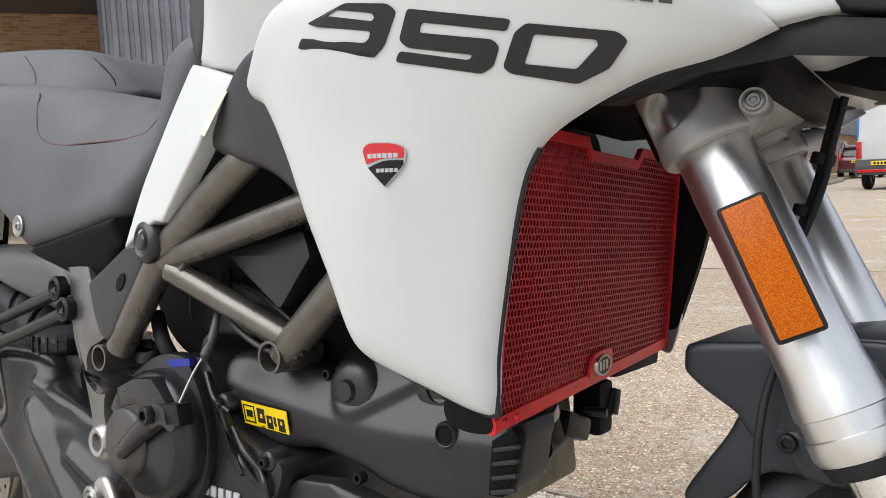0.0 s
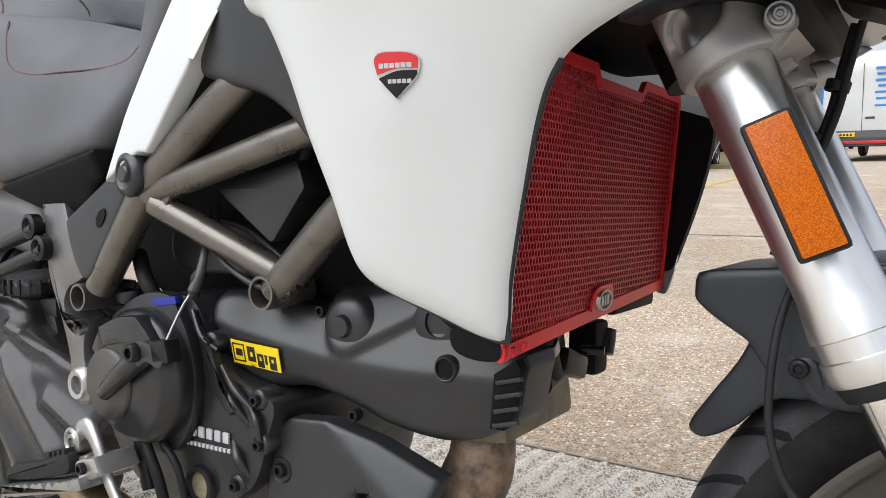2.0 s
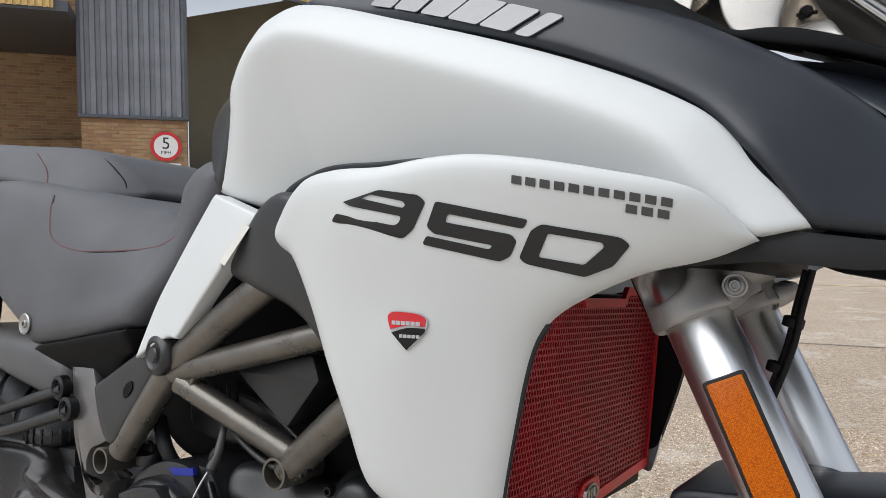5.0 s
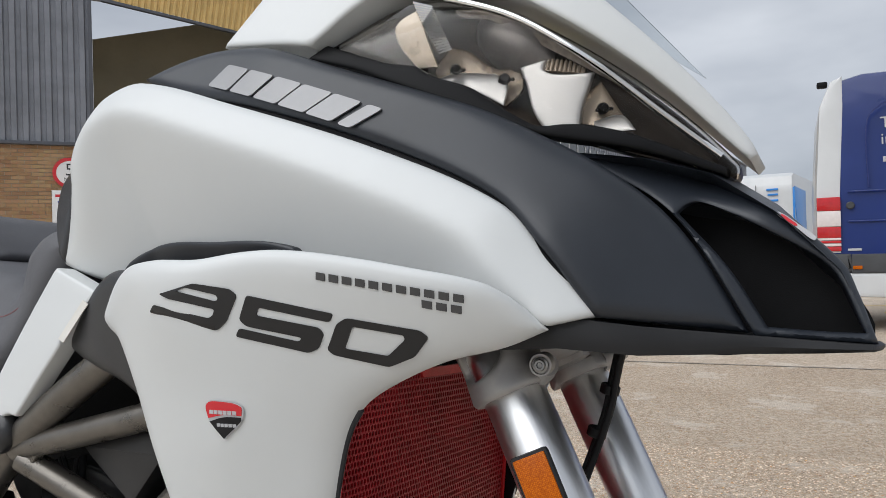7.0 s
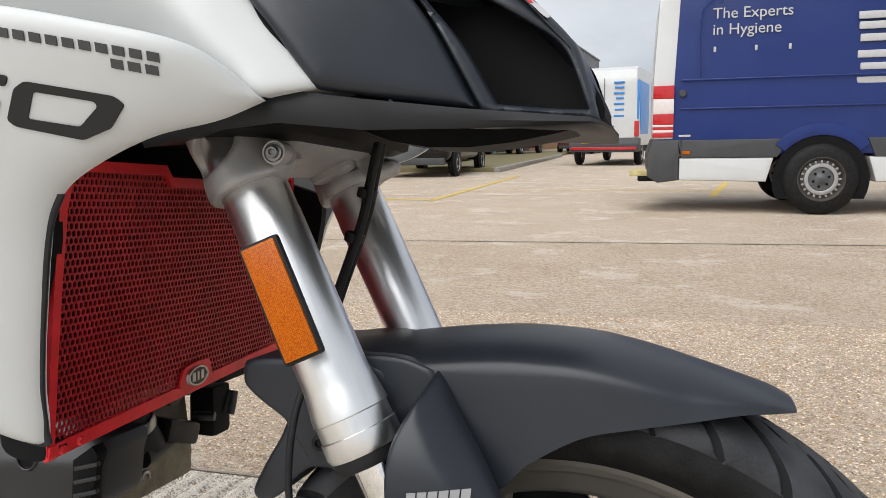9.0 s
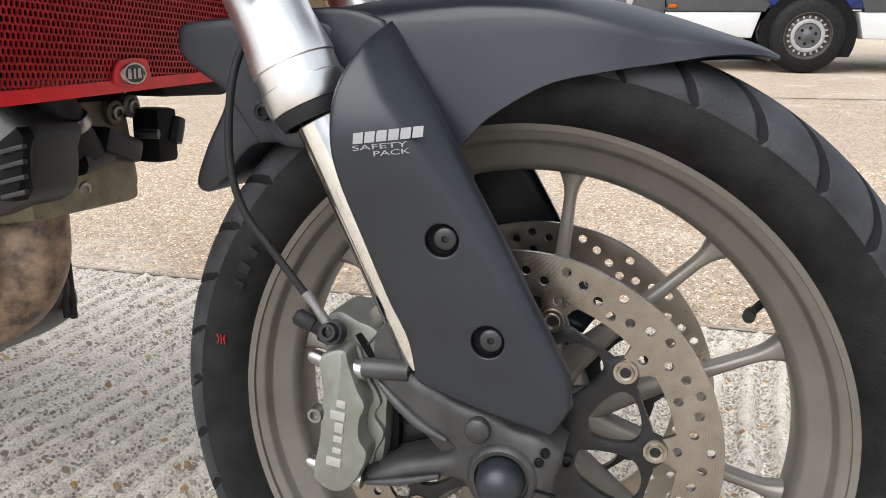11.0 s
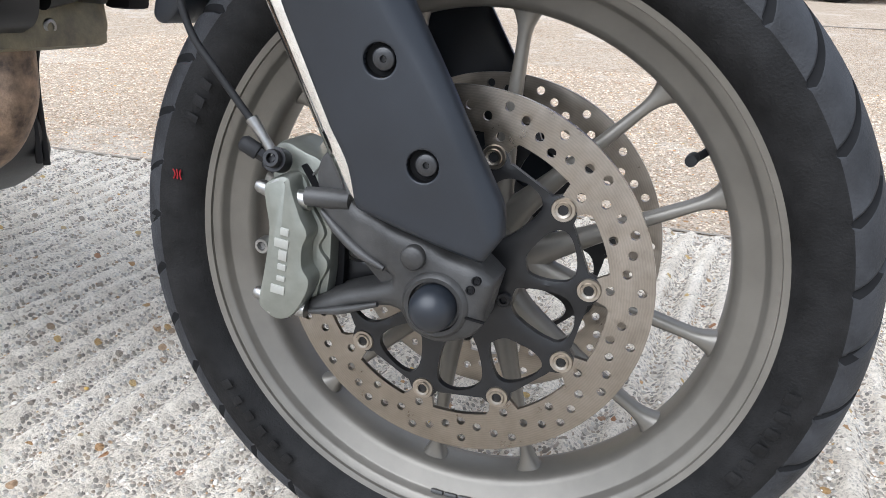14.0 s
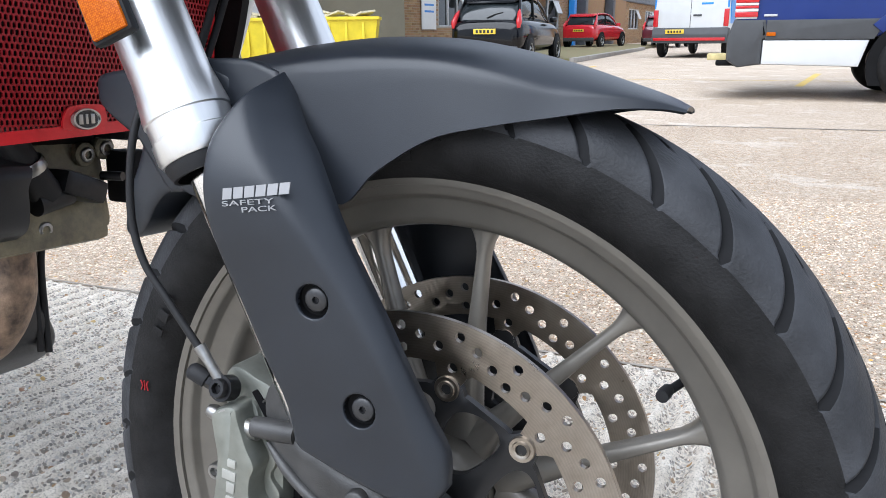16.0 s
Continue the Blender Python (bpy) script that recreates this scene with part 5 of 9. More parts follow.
part("seat_trim", shell(smooth_loop((-1.151, 0.705, 1), (-1.132, 0.712, 1), (-0.911, 0.749, 1), (-0.919, 0.723), (-0.944, 0.709), (-0.993, 0.674), (-1.049, 0.670), (-1.121, 0.692)), surface([(-1.15, 0.705, -0.208), (-0.93, 0.735, -0.214), (-1.02, 0.675, -0.180), (-1.02, 0.725, -0.213)]), 0.010, (0.006, 0.010), 0.05), BLACKD, bike, "black plastic trim under the seat")
for run, face in (([(-1.159, 0.926), (-1.151, 0.900), (-1.126, 0.863), (-1.069, 0.846), (-0.996, 0.844), (-0.914, 0.853), (-0.870, 0.863)], SEATF), ([(-1.293, 1.003), (-1.246, 0.967), (-1.228, 0.935)], PILL)):
    line_ = spline(run, 26, closed=False)
    ys_ = face(np.array([p[0] for p in line_]), np.array([p[1] for p in line_])) - 0.0004
    part("seat_stitching", merge(*[tube([(*line_[k][:1], ys_[k], line_[k][1]), (line_[k + 1][0], ys_[k + 1], line_[k + 1][1])], 0.00055, 6) for k in range(0, len(line_) - 1) if k % 3]), STITCH, bike, "red stitched seam")
    part("seat_seam", tube([(p[0] + 0.0022, y + 0.0006, p[1] - 0.0014) for p, y in zip(line_[::6], ys_[::6])], 0.0005, 8), BLACKD, bike, "fine seam line in the seat cover")
part("seat_seam", tube([(x, float(PILL(np.array([x]), np.array([z]))[0]) + dy, z) for x, z, dy in ((-1.172, 0.992, 0.003), (-1.148, 0.976, 0.0), (-1.128, 0.956, 0.0), (-1.120, 0.938, 0.003))], 0.0009, 8), BLACKD, bike)
part("seat_bolt", merge(lathe([(0.0145, 0.0), (0.0148, 0.003), (0.0130, 0.0040), (0.0105, 0.003), (0, 0.0022)], (-1.150, -0.217, 0.740), (0, -1, 0), 32), bolt(Vector((-1.150, -0.2185, 0.740)), (0, -1, 0), 0.0055, 0.003)), ALUM, bike, "round silver seat fastener")

# matte black upper cover with raised silver marks
COVER = surface([(-0.655, 1.108, -0.188), (-0.50, 1.105, -0.186), (-0.55, 1.128, -0.176), (-0.34, 1.04, -0.190), (-0.20, 0.990, -0.160), (-0.20, 0.930, -0.192), (-0.10, 0.93, -0.128), (-0.068, 0.860, -0.123), (-0.168, 0.872, -0.190), (-0.35, 1.012, -0.200), (-0.50, 1.066, -0.200)])
cover_loop = smooth_loop((-0.680, 1.118, 1), (-0.640, 1.133), (-0.597, 1.141), (-0.553, 1.140), (-0.506, 1.131), (-0.425, 1.100), (-0.327, 1.064), (-0.275, 1.045), (-0.222, 1.018), (-0.177, 0.992), (-0.132, 0.956), (-0.100, 0.915), (-0.068, 0.858, 1), (-0.168, 0.868, 1), (-0.206, 0.918), (-0.249, 0.962), (-0.349, 1.010), (-0.503, 1.063), (-0.640, 1.101))
part("upper_cover", shell(cover_loop, COVER, 0.009, (0.012, 0.014), 0.006), BLACKP, bike, "matte black upper tank cover")
part("upper_cover", shell(cover_loop, lambda x, z: 2 * YC - COVER(x, z), 0.014, (-0.012, 0.014), -0.006), BLACKP, bike, "matte black upper tank cover")
# black sheet behind the tank's top edge, standing in for the gap's shade
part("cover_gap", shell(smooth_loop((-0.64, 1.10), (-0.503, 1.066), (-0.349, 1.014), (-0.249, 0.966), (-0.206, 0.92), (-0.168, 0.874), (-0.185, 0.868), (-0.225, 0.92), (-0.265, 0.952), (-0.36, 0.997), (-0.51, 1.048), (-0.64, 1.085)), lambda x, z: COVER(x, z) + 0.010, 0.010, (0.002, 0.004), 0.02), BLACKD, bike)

# beak with its air intake and lower lip
BEAK = surface([(-0.20, 0.995, -0.135), (-0.12, 0.955, -0.112), (-0.06, 0.955, -0.085), (-0.03, 0.925, -0.085), (0.0, 0.905, -0.08), (0.012, 0.86, -0.090), (-0.06, 0.858, -0.118), (-0.10, 0.985, -0.06)])
beak_loop = smooth_loop((-0.215, 1.008, 1), (-0.150, 1.005), (-0.098, 0.990), (-0.050, 0.958), (-0.005, 0.915), (0.006, 0.890), (0.018, 0.852, 1), (-0.064, 0.856, 1), (-0.108, 0.932), (-0.145, 0.970))
intake = spline([(-0.1215, 0.9535, 1), (-0.1160, 0.9615), (-0.1080, 0.9645), (-0.0862, 0.9555), (-0.0625, 0.9425), (-0.0248, 0.9200), (-0.0118, 0.9085), (-0.0035, 0.8938), (0.0065, 0.8676), (0.0095, 0.8600, 1), (-0.0169, 0.8605), (-0.0560, 0.8630, 1), (-0.0840, 0.9100)], 6)
part("beak", shell(beak_loop, BEAK, 0.008, (0.006, 0.010), 0.008, holes=[intake]), BLACKP, bike, "matte black beak around the air intake")
part("beak", shell(beak_loop, lambda x, z: 2 * YC - BEAK(x, z), 0.010, (-0.006, 0.010), -0.008, holes=[intake]), BLACKP, bike, "matte black beak around the air intake")
# duct body; the shade deep in the intake is put into its black
part("intake_duct", shell(spline([(-0.20, 0.96), (-0.10, 0.955), (-0.045, 0.945), (-0.005, 0.905), (0.012, 0.855), (-0.20, 0.855)], 6), const(-0.040), 0.02, (0.0, 0.001), mirror=YC), BLACKD, bike, "black air intake duct")
LIP = ((-0.330, 0.150, 0.828, 0.840), (-0.25, 0.172, 0.838, 0.858), (-0.195, 0.178, 0.842, 0.868), (-0.14, 0.155, 0.838, 0.862), (-0.07, 0.122, 0.841, 0.857), (-0.02, 0.108, 0.843, 0.854), (0.014, 0.097, 0.845, 0.852), (0.020, 0.078, 0.846, 0.851), (0.024, 0.030, 0.847, 0.851))
lip = [[(x, YC - hw, z0 + 0.002), (x, YC - hw - 0.003, (z0 + z1) / 2), (x, YC - hw, z1), (x, YC + hw, z1), (x, YC + hw + 0.003, z1 - 0.002), (x, YC + hw, z1 - 0.004), (x, YC, z1 - 0.003)] for x, hw, z0, z1 in LIP[3:]]
part("beak_lip", sweep(lip), LIPB, bike, "flat black lower lip of the beak")
part("lip_skirt", sweep([[(x, YC - hw, z0 + 0.002), (x, YC - hw - 0.003, (z0 + z1) / 2), (x, YC - hw, z1), (x, YC - hw + 0.046, z1 + 0.002), (x, YC - hw + 0.054, z1 + 0.055), (x, YC - hw + 0.060, z1 + 0.055), (x, YC - hw + 0.050, z1 - 0.003), (x, YC - hw + 0.012, z0 + 0.004)] for x, hw, z0, z1 in LIP[:4]]), LIPB, bike)
part("lip_skirt", sweep([[(x, YC + hw, z1 - 0.004), (x, YC + hw + 0.003, z1 - 0.002), (x, YC + hw, z1), (x, YC + hw - 0.028, z1 + 0.002), (x, YC + hw - 0.012, z1 - 0.004)] for x, hw, z0, z1 in LIP[:4]]), LIPB, bike)
part("nose_ridge", sweep([[(x, YC - w, z - 0.010), (x, YC - w * 0.5, z), (x, YC + w * 0.5, z), (x, YC + w, z - 0.010), (x, YC, z - 0.03)] for x, w, z in ((-0.215, 0.12, 1.012), (-0.15, 0.105, 1.010), (-0.098, 0.075, 0.998), (-0.05, 0.077, 0.964), (-0.006, 0.073, 0.918), (0.010, 0.074, 0.880))]), BLACKP, bike)

decal([[spline([(-0.0480, 0.9545), (-0.0340, 0.9440), (-0.0220, 0.9335), (-0.0240, 0.9310), (-0.0360, 0.9415), (-0.0495, 0.9520)], 5)]], BEAK, WHITEL, bike, "nose_sticker", 0.0016, 0.004, "small red and white sticker")
decal([[spline([(-0.0460, 0.9525), (-0.0400, 0.9480), (-0.0350, 0.9435), (-0.0365, 0.9425), (-0.0465, 0.9508)], 4)]], BEAK, SIGNR_, bike, "nose_sticker_mark", 0.0022, 0.004)

# headlamp
lamp = new("headlamp")
lamp.parent = bike
lamp_loop = smooth_loop((-0.452, 1.130, 1), (-0.375, 1.168), (-0.330, 1.170), (-0.268, 1.148), (-0.164, 1.080), (-0.080, 1.000), (-0.084, 0.984), (-0.141, 1.000), (-0.224, 1.026), (-0.313, 1.066))
LAMP = surface([(-0.45, 1.13, -0.150), (-0.33, 1.12, -0.150), (-0.22, 1.07, -0.128), (-0.08, 0.99, -0.075), (-0.33, 1.168, -0.125), (-0.15, 1.005, -0.115)])
lens = part("lens", shell(lamp_loop, LAMP, 0.009, (0.012, 0.014), 0.003), GLASS, lamp, "clear plastic headlamp lens")
lens.visible_shadow = False
HOUSE = mat("smoked_lamp_lining", (0.060, 0.050, 0.042), 0.34, 0.3, 0.2, 30)
MIRROR = mat("silvered_reflector", (0.86, 0.85, 0.83), 0.07, 1.0, 0.05, 20, rvar=0.03)
part("lamp_housing", shell(lamp_loop, lambda x, z: LAMP(x, z) + 0.060, 0.008, (-0.045, 0.02), 0.01), HOUSE, lamp, "smoked brown housing")


# tan is the brick wall's reflection, put into the reflectors' colour
TANR = mat("reflector_with_brick_tan", (0.36, 0.305, 0.245), 0.26, 0.5, 0.12, 40)
SATINR = mat("satin_reflector", (0.56, 0.565, 0.57), 0.34, 0.6, 0.05, 90, bump=0.05, bscale=250)


def inner(off):
    """The slanted plane of the lamp's inner parts, off behind the lens."""
    return lambda x, z: -0.1289 + 0.2045 * np.asarray(x) + 0.0539 * np.asarray(z) + off


part("reflector", shell(spline([(-0.3286, 1.1208, 1), (-0.3135, 1.1172), (-0.2869, 1.0971), (-0.2640, 1.0966, 1), (-0.2600, 1.0756), (-0.2750, 1.0600, 1), (-0.3039, 1.0765), (-0.3400, 1.0890, 1), (-0.3433, 1.1011)], 5), inner(0.025), 0.006, (-0.004, 0.012), 0.003), TANR, lamp, "reflector behind the bulb with a painted tan reflection")
part("reflector", shell(spline([(-0.2080, 1.0400, 1), (-0.2050, 1.0604), (-0.1903, 1.0773, 1), (-0.1744, 1.0502), (-0.1609, 1.0309, 1), (-0.1925, 1.0330)], 5), inner(0.024), 0.006, (-0.004, 0.010), 0.003), TANR, lamp, "reflector behind the bulb with a painted tan reflection")
# bright polygons stand in for the white reflection low in the lamp
part("lower_reflector", shell(spline([(-0.3396, 1.0903, 1), (-0.3194, 1.0943), (-0.2843, 1.0905, 1), (-0.2735, 1.0809), (-0.2760, 1.0600, 1), (-0.3025, 1.0755)], 5), inner(0.021), 0.006, (-0.003, 0.008), 0.002), SATINR, lamp, "lower reflector with a bright reflection painted in")
part("lower_reflector", shell(spline([(-0.1950, 1.0400, 1), (-0.1720, 1.0445), (-0.1600, 1.0305, 1), (-0.1925, 1.0310)], 5), inner(0.021), 0.006, (-0.003, 0.008), 0.002), SATINR, lamp, "lower reflector with a bright reflection painted in")
# projector dome; what it reflects is painted as an even dark grey
dome = lathe([(0.0, 0.42), (0.30, 0.39), (0.58, 0.30), (0.82, 0.15), (1.0, -0.05), (0.99, -0.12)], (0, 0, 0), (0.0, -1.0, 0.0), 44)
for v in dome.verts:
    v.co = Vector((-0.2715 + 0.046 * v.co.x * 0.80 + 0.027 * v.co.z * 0.60, -0.098 + v.co.y * 0.040, 1.1215 - 0.046 * v.co.x * 0.60 + 0.027 * v.co.z * 0.80))
part("bulb_shield", dome, mat("grey_dome_reflection", (0.15, 0.142, 0.138), 0.33, 0.55, 0.1, 20), lamp, "projector dome with its dark reflection painted grey")
part("divider", shell(spline([(-0.2610, 1.0941, 1), (-0.2370, 1.0987, 1), (-0.2382, 1.0892), (-0.2241, 1.0838), (-0.1948, 1.0836, 1), (-0.1993, 1.0673), (-0.2038, 1.0521), (-0.2059, 1.0340, 1), (-0.2210, 1.0300), (-0.2353, 1.0340), (-0.2473, 1.0523), (-0.2540, 1.0766)], 5), lambda x, z: inner(0.012)(x, z) + 2.2 * (np.asarray(x) + 0.215) ** 2 - 0.002, 0.005, (0.002, 0.003), 0.004), SATINR, lamp, "bright satin silver divider")
for k in range(9):
    x, z = -0.2365 + 0.0040 * k, 1.0962 - 0.0006 * k
    part("pleat", tube([(x, float(inner(0.020)(x, z)), z + 0.0050), (x - 0.001, float(inner(0.016)(x, z)), z - 0.0075)], [0.0018, 0.0024], 8), TANR, lamp)
part("lens_band", shell(spline([(-0.3213, 1.1554), (-0.2867, 1.1484), (-0.2445, 1.1244), (-0.1968, 1.0946), (-0.1609, 1.0690, 1), (-0.1645, 1.0653, 1), (-0.2015, 1.0887), (-0.2494, 1.1184), (-0.2891, 1.1420), (-0.3178, 1.1483)], 5), inner(0.012), 0.006, (0.001, 0.002), 0.002), mat("brown_lamp_band", (0.19, 0.165, 0.14), 0.4, 0.2, 0.3, 160), lamp, "brown band along the upper edge")
for x, z, y in ((-0.3194, 1.0960, -0.123), (-0.1860, 1.0500, -0.098), (-0.2735, 1.0835, -0.114)):
    part("lamp_knob", merge(lathe([(0.0, 0.006), (0.004, 0.005), (0.0055, 0.0), (0.003, -0.003), (0.003, -0.012), (0, -0.012)], (x, y, z), (0.4, -0.9, 0), 10), box(x, y + 0.004, z, 0.016, 0.003, 0.003, 0.001)), BLACKD, lamp)
for k in range(20):
    s_ = k / 19
    part("lamp_rib", tube([(-0.3560 + 0.023 * s_ + 0.006 * s_ * s_, -0.143, 1.160 - 0.054 * s_), (-0.3410 + 0.021 * s_, -0.132, 1.157 - 0.044 * s_)], 0.0013, 6), MIRROR, lamp)
part("lamp_strip", tube([(-0.335, -0.134, 1.166), (-0.262, -0.120, 1.138), (-0.195, -0.104, 1.092), (-0.135, -0.088, 1.040), (-0.092, -0.074, 1.004)], 0.0035, 10), MIRROR, lamp, "thin bright strip along the upper edge")
part("lamp_side", shell(spline([(-0.3723, 1.1394), (-0.3507, 1.1530, 1), (-0.3422, 1.1262), (-0.3295, 1.0948, 1), (-0.3494, 1.0961, 1), (-0.3679, 1.1195)], 5), surface([(-0.3723, 1.1394, -0.146), (-0.35, 1.153, -0.142), (-0.3295, 1.0948, -0.141)]), 0.008, (0.001, 0.003), 0.003), mat("bronze_lamp_pane", (0.36, 0.31, 0.25), 0.3, 0.5, 0.15, 40), lamp, "bronze side pane of the lamp")
part("lamp_mask", shell(spline([(-0.448, 1.1235, 1), (-0.366, 1.163, 1), (-0.352, 1.163, 1), (-0.342, 1.092, 1), (-0.372, 1.097, 1)], 5), surface([(-0.448, 1.123, -0.146), (-0.366, 1.163, -0.134), (-0.318, 1.08, -0.134)]), 0.008, (0.001, 0.003), 0.004), GLOSSB, lamp, "gloss black mask behind the lens")
part("lamp_surround", shell(smooth_loop((-0.47, 1.118, 1), (-0.406, 1.096), (-0.371, 1.080), (-0.289, 1.044), (-0.2308, 1.021), (-0.1533, 1.0075), (-0.0879, 0.9870, 1), (-0.0870, 0.9940, 1), (-0.1534, 1.0205), (-0.1904, 1.0295), (-0.2093, 1.0300), (-0.2285, 1.0285), (-0.2434, 1.0355), (-0.2689, 1.0525), (-0.2899, 1.0670), (-0.3246, 1.0800), (-0.3413, 1.0910), (-0.3719, 1.0986), (-0.452, 1.132, 1)), lambda x, z: LAMP(x, z) - 0.001, 0.008, (0.004, 0.006), 0.02), BLACKD, lamp, "black surround")
# white nose fairing and screen
NOSE = surface([(-0.60, 1.175, -0.150), (-0.45, 1.15, -0.160), (-0.40, 1.19, -0.150), (-0.25, 1.17, -0.115), (-0.15, 1.10, -0.085), (-0.075, 1.005, -0.055), (-0.3, 1.25, -0.08)])
part("nose_fairing", shell(smooth_loop((-0.585, 1.148, 1), (-0.500, 1.136), (-0.462, 1.128, 1), (-0.410, 1.162), (-0.372, 1.178), (-0.320, 1.180), (-0.260, 1.158), (-0.158, 1.088), (-0.072, 1.004, 1), (-0.066, 1.012), (-0.105, 1.066), (-0.165, 1.130), (-0.24, 1.20), (-0.34, 1.27), (-0.48, 1.30, 1)), NOSE, 0.011, (0.005, 0.007), mirror=YC), WHITE, bike, "pearl white nose fairing")
screen = part("windscreen", shell(smooth_loop((-0.106, 1.078, 1), (-0.125, 1.100), (-0.20, 1.19), (-0.30, 1.32), (-0.36, 1.30, 1), (-0.26, 1.20), (-0.165, 1.12)), surface([(-0.11, 1.08, -0.060), (-0.2, 1.19, -0.085), (-0.3, 1.3, -0.10), (-0.15, 1.1, -0.075)]), 0.012, (0.001, 0.003), 0.004), glass("clear_screen", (0.86, 0.88, 0.89)), bike, "clear acrylic windscreen")
screen.visible_shadow = False

# radiator guard: hexagonal mesh in a red frame
rad = new("radiator_guard")
rad.parent = bike
gx = lambda z: -0.402 + 0.065 * (z - 0.60)
gl = [(-0.187, 0.582), (-0.186, 0.657), (-0.184, 0.72), (-0.181, 0.780), (-0.176, 0.806), (-0.165, 0.8160), (-0.064, 0.8170), (-0.055, 0.8060), (0.052, 0.8060), (0.062, 0.8190), (0.174, 0.8200), (0.176, 0.70), (0.176, 0.612)]
bms = []
c = 0.0040
w3 = c * math.sqrt(3) * 0.74
inner_loop = [(y * 0.985, 0.705 + (z - 0.705) * 0.975) for y, z in gl]
segs = []
for r in range(-1, 48):
    for q in range(-1, 76):
        cy = -0.19 + w3 * (q + 0.5 * (r % 2))
        cz = 0.575 + 1.5 * c * r
        for k in range(3):
            a0, a1 = radians(30 + 60 * k), radians(90 + 60 * k)
            segs.append((cy + 0.74 * c * math.cos(a0), cz + c * math.sin(a0), cy + 0.74 * c * math.cos(a1), cz + c * math.sin(a1)))
S = np.array(segs)
S = S[within(S[:, :2], inner_loop) | within(S[:, 2:], inner_loop)]
vv, ff = [], []
for y0, z0, y1, z1 in S:
    d = np.array([y1 - y0, z1 - z0])
    d /= np.linalg.norm(d)
    nrm = np.array([-d[1], d[0]]) * 0.00080
    s = len(vv)
    for yy, zz in ((y0, z0), (y1, z1)):
        for k, dx in ((1, 0.0009), (-1, 0.0009), (-1, -0.0009), (1, -0.0009)):
            vv.append((gx(zz) + dx, yy + k * nrm[0], zz + k * nrm[1]))
    for k in range(4):
        ff.append((s + k, s + (k + 1) % 4, s + 4 + (k + 1) % 4, s + 4 + k))
me = bpy.data.meshes.new("mesh_screen")
me.from_pydata(vv, [], ff)
tagged(link("mesh_screen", me, REDM, rad, "red hexagonal wire mesh"), kind="stuff")


def strip(pts, w, d):
    rings = []
    n = len(pts)
    for i, (y, z) in enumerate(pts):
        a, b = Vector(pts[max(i - 1, 0)]), Vector(pts[min(i + 1, n - 1)])
        t = (b - a).normalized()
        nn = Vector((-t.y, t.x)) * w / 2
        rings.append([(gx(z) + dd, y + k * nn.x, z + k * nn.y) for k, dd in ((1, d), (-1, d), (-1, -d), (1, -d))])
    return sweep(rings)


part("frame", merge(strip([(y - 0.004, z) for y, z in gl[:5]], 0.008, 0.003), strip(gl[5:11], 0.0095, 0.003), strip(gl[10:], 0.006, 0.003), strip([(0.178, 0.6085), (-0.190, 0.5845)], 0.0115, 0.003)), RED, rad, "red powder-coated frame")
for y, z in ((-0.179, 0.5835), (-0.160, 0.5855)):
    part("frame_rivet", lathe([(0, 0.003), (0.003, 0.0025), (0.0042, 0.0)], (gx(z) + 0.003, y, z), (1, 0, 0), 16), RED, rad)
part("lower_tab", plate([(-0.406, 0.590, 1), (-0.398, 0.590, 1), (-0.399, 0.580), (-0.404, 0.577), (-0.408, 0.583)], -0.194, -0.184, 0.0015), RED, rad)
part("plate_tab", sweep([[(gx(z) + d, y, z) for y, z in spline([(-0.030, 0.598), (-0.029, 0.612), (-0.022, 0.6195), (0.012, 0.6215), (0.018, 0.616), (0.018, 0.600)], 5)] for d in (0.002, 0.0045)]), RED, rad)


def oval_plate(profile):
    bm = lathe(profile, (0, 0, 0), (1, 0, 0), 48)
    for v in bm.verts:
        v.co = Vector((gx(0.607) + 0.0045 + v.co.x, -0.006 + v.co.y * 1.62, 0.6075 + v.co.z + 0.05 * v.co.y))
    return bm


part("maker_plate", oval_plate([(0.0078, 0.0015), (0.0086, 0.003), (0.0100, 0.003), (0.0106, 0.0)]), ALUM, rad, "oval silver rim")
part("maker_plate_face", oval_plate([(0.0, 0.002), (0.0082, 0.002), (0.0082, 0.0)]), ENGINE2, rad)
for dy, w in ((-0.0075, 0.0052), (-0.0005, 0.0034), (0.0065, 0.0052)):
    part("plate_mark", box(gx(0.607) + 0.0068, -0.006 + dy, 0.6075 + 0.05 * dy, 0.001, w, 0.0095, 0.0008), ALUM, rad)
part("radiator_core", box(-0.437, -0.003, 0.707, 0.035, 0.34, 0.215, 0.004), BLACKD, bike, "black radiator core behind the mesh")
part("radiator_shroud", shell(spline([(-0.36, 0.80), (-0.352, 0.76), (-0.385, 0.64), (-0.398, 0.622), (-0.44, 0.63), (-0.47, 0.80)], 6), const(0.185), 0.02, (0.0, 0.001), 0.012), BLACKD, bike, "black radiator side shroud")
part("radiator_shroud", shell(spline([(-0.398, 0.82), (-0.412, 0.63), (-0.416, 0.60), (-0.46, 0.61), (-0.50, 0.80)], 6), const(-0.186), 0.02, (0.0, 0.001), -0.008), BLACKD, bike, "black radiator side shroud")
part("under_beak_cover", box(-0.33, YC, 0.865, 0.24, 0.30, 0.05, 0.02), BLACKD, bike)

# prints and badges on the panels
NINE = [(-0.444, 0.888), (-0.413, 0.884), (-0.408, 0.879), (-0.420, 0.859), (-0.429, 0.852), (-0.493, 0.865), (-0.487, 0.871), (-0.434, 0.8615), (-0.430, 0.864), (-0.428, 0.8685), (-0.470, 0.876), (-0.479, 0.8795)]
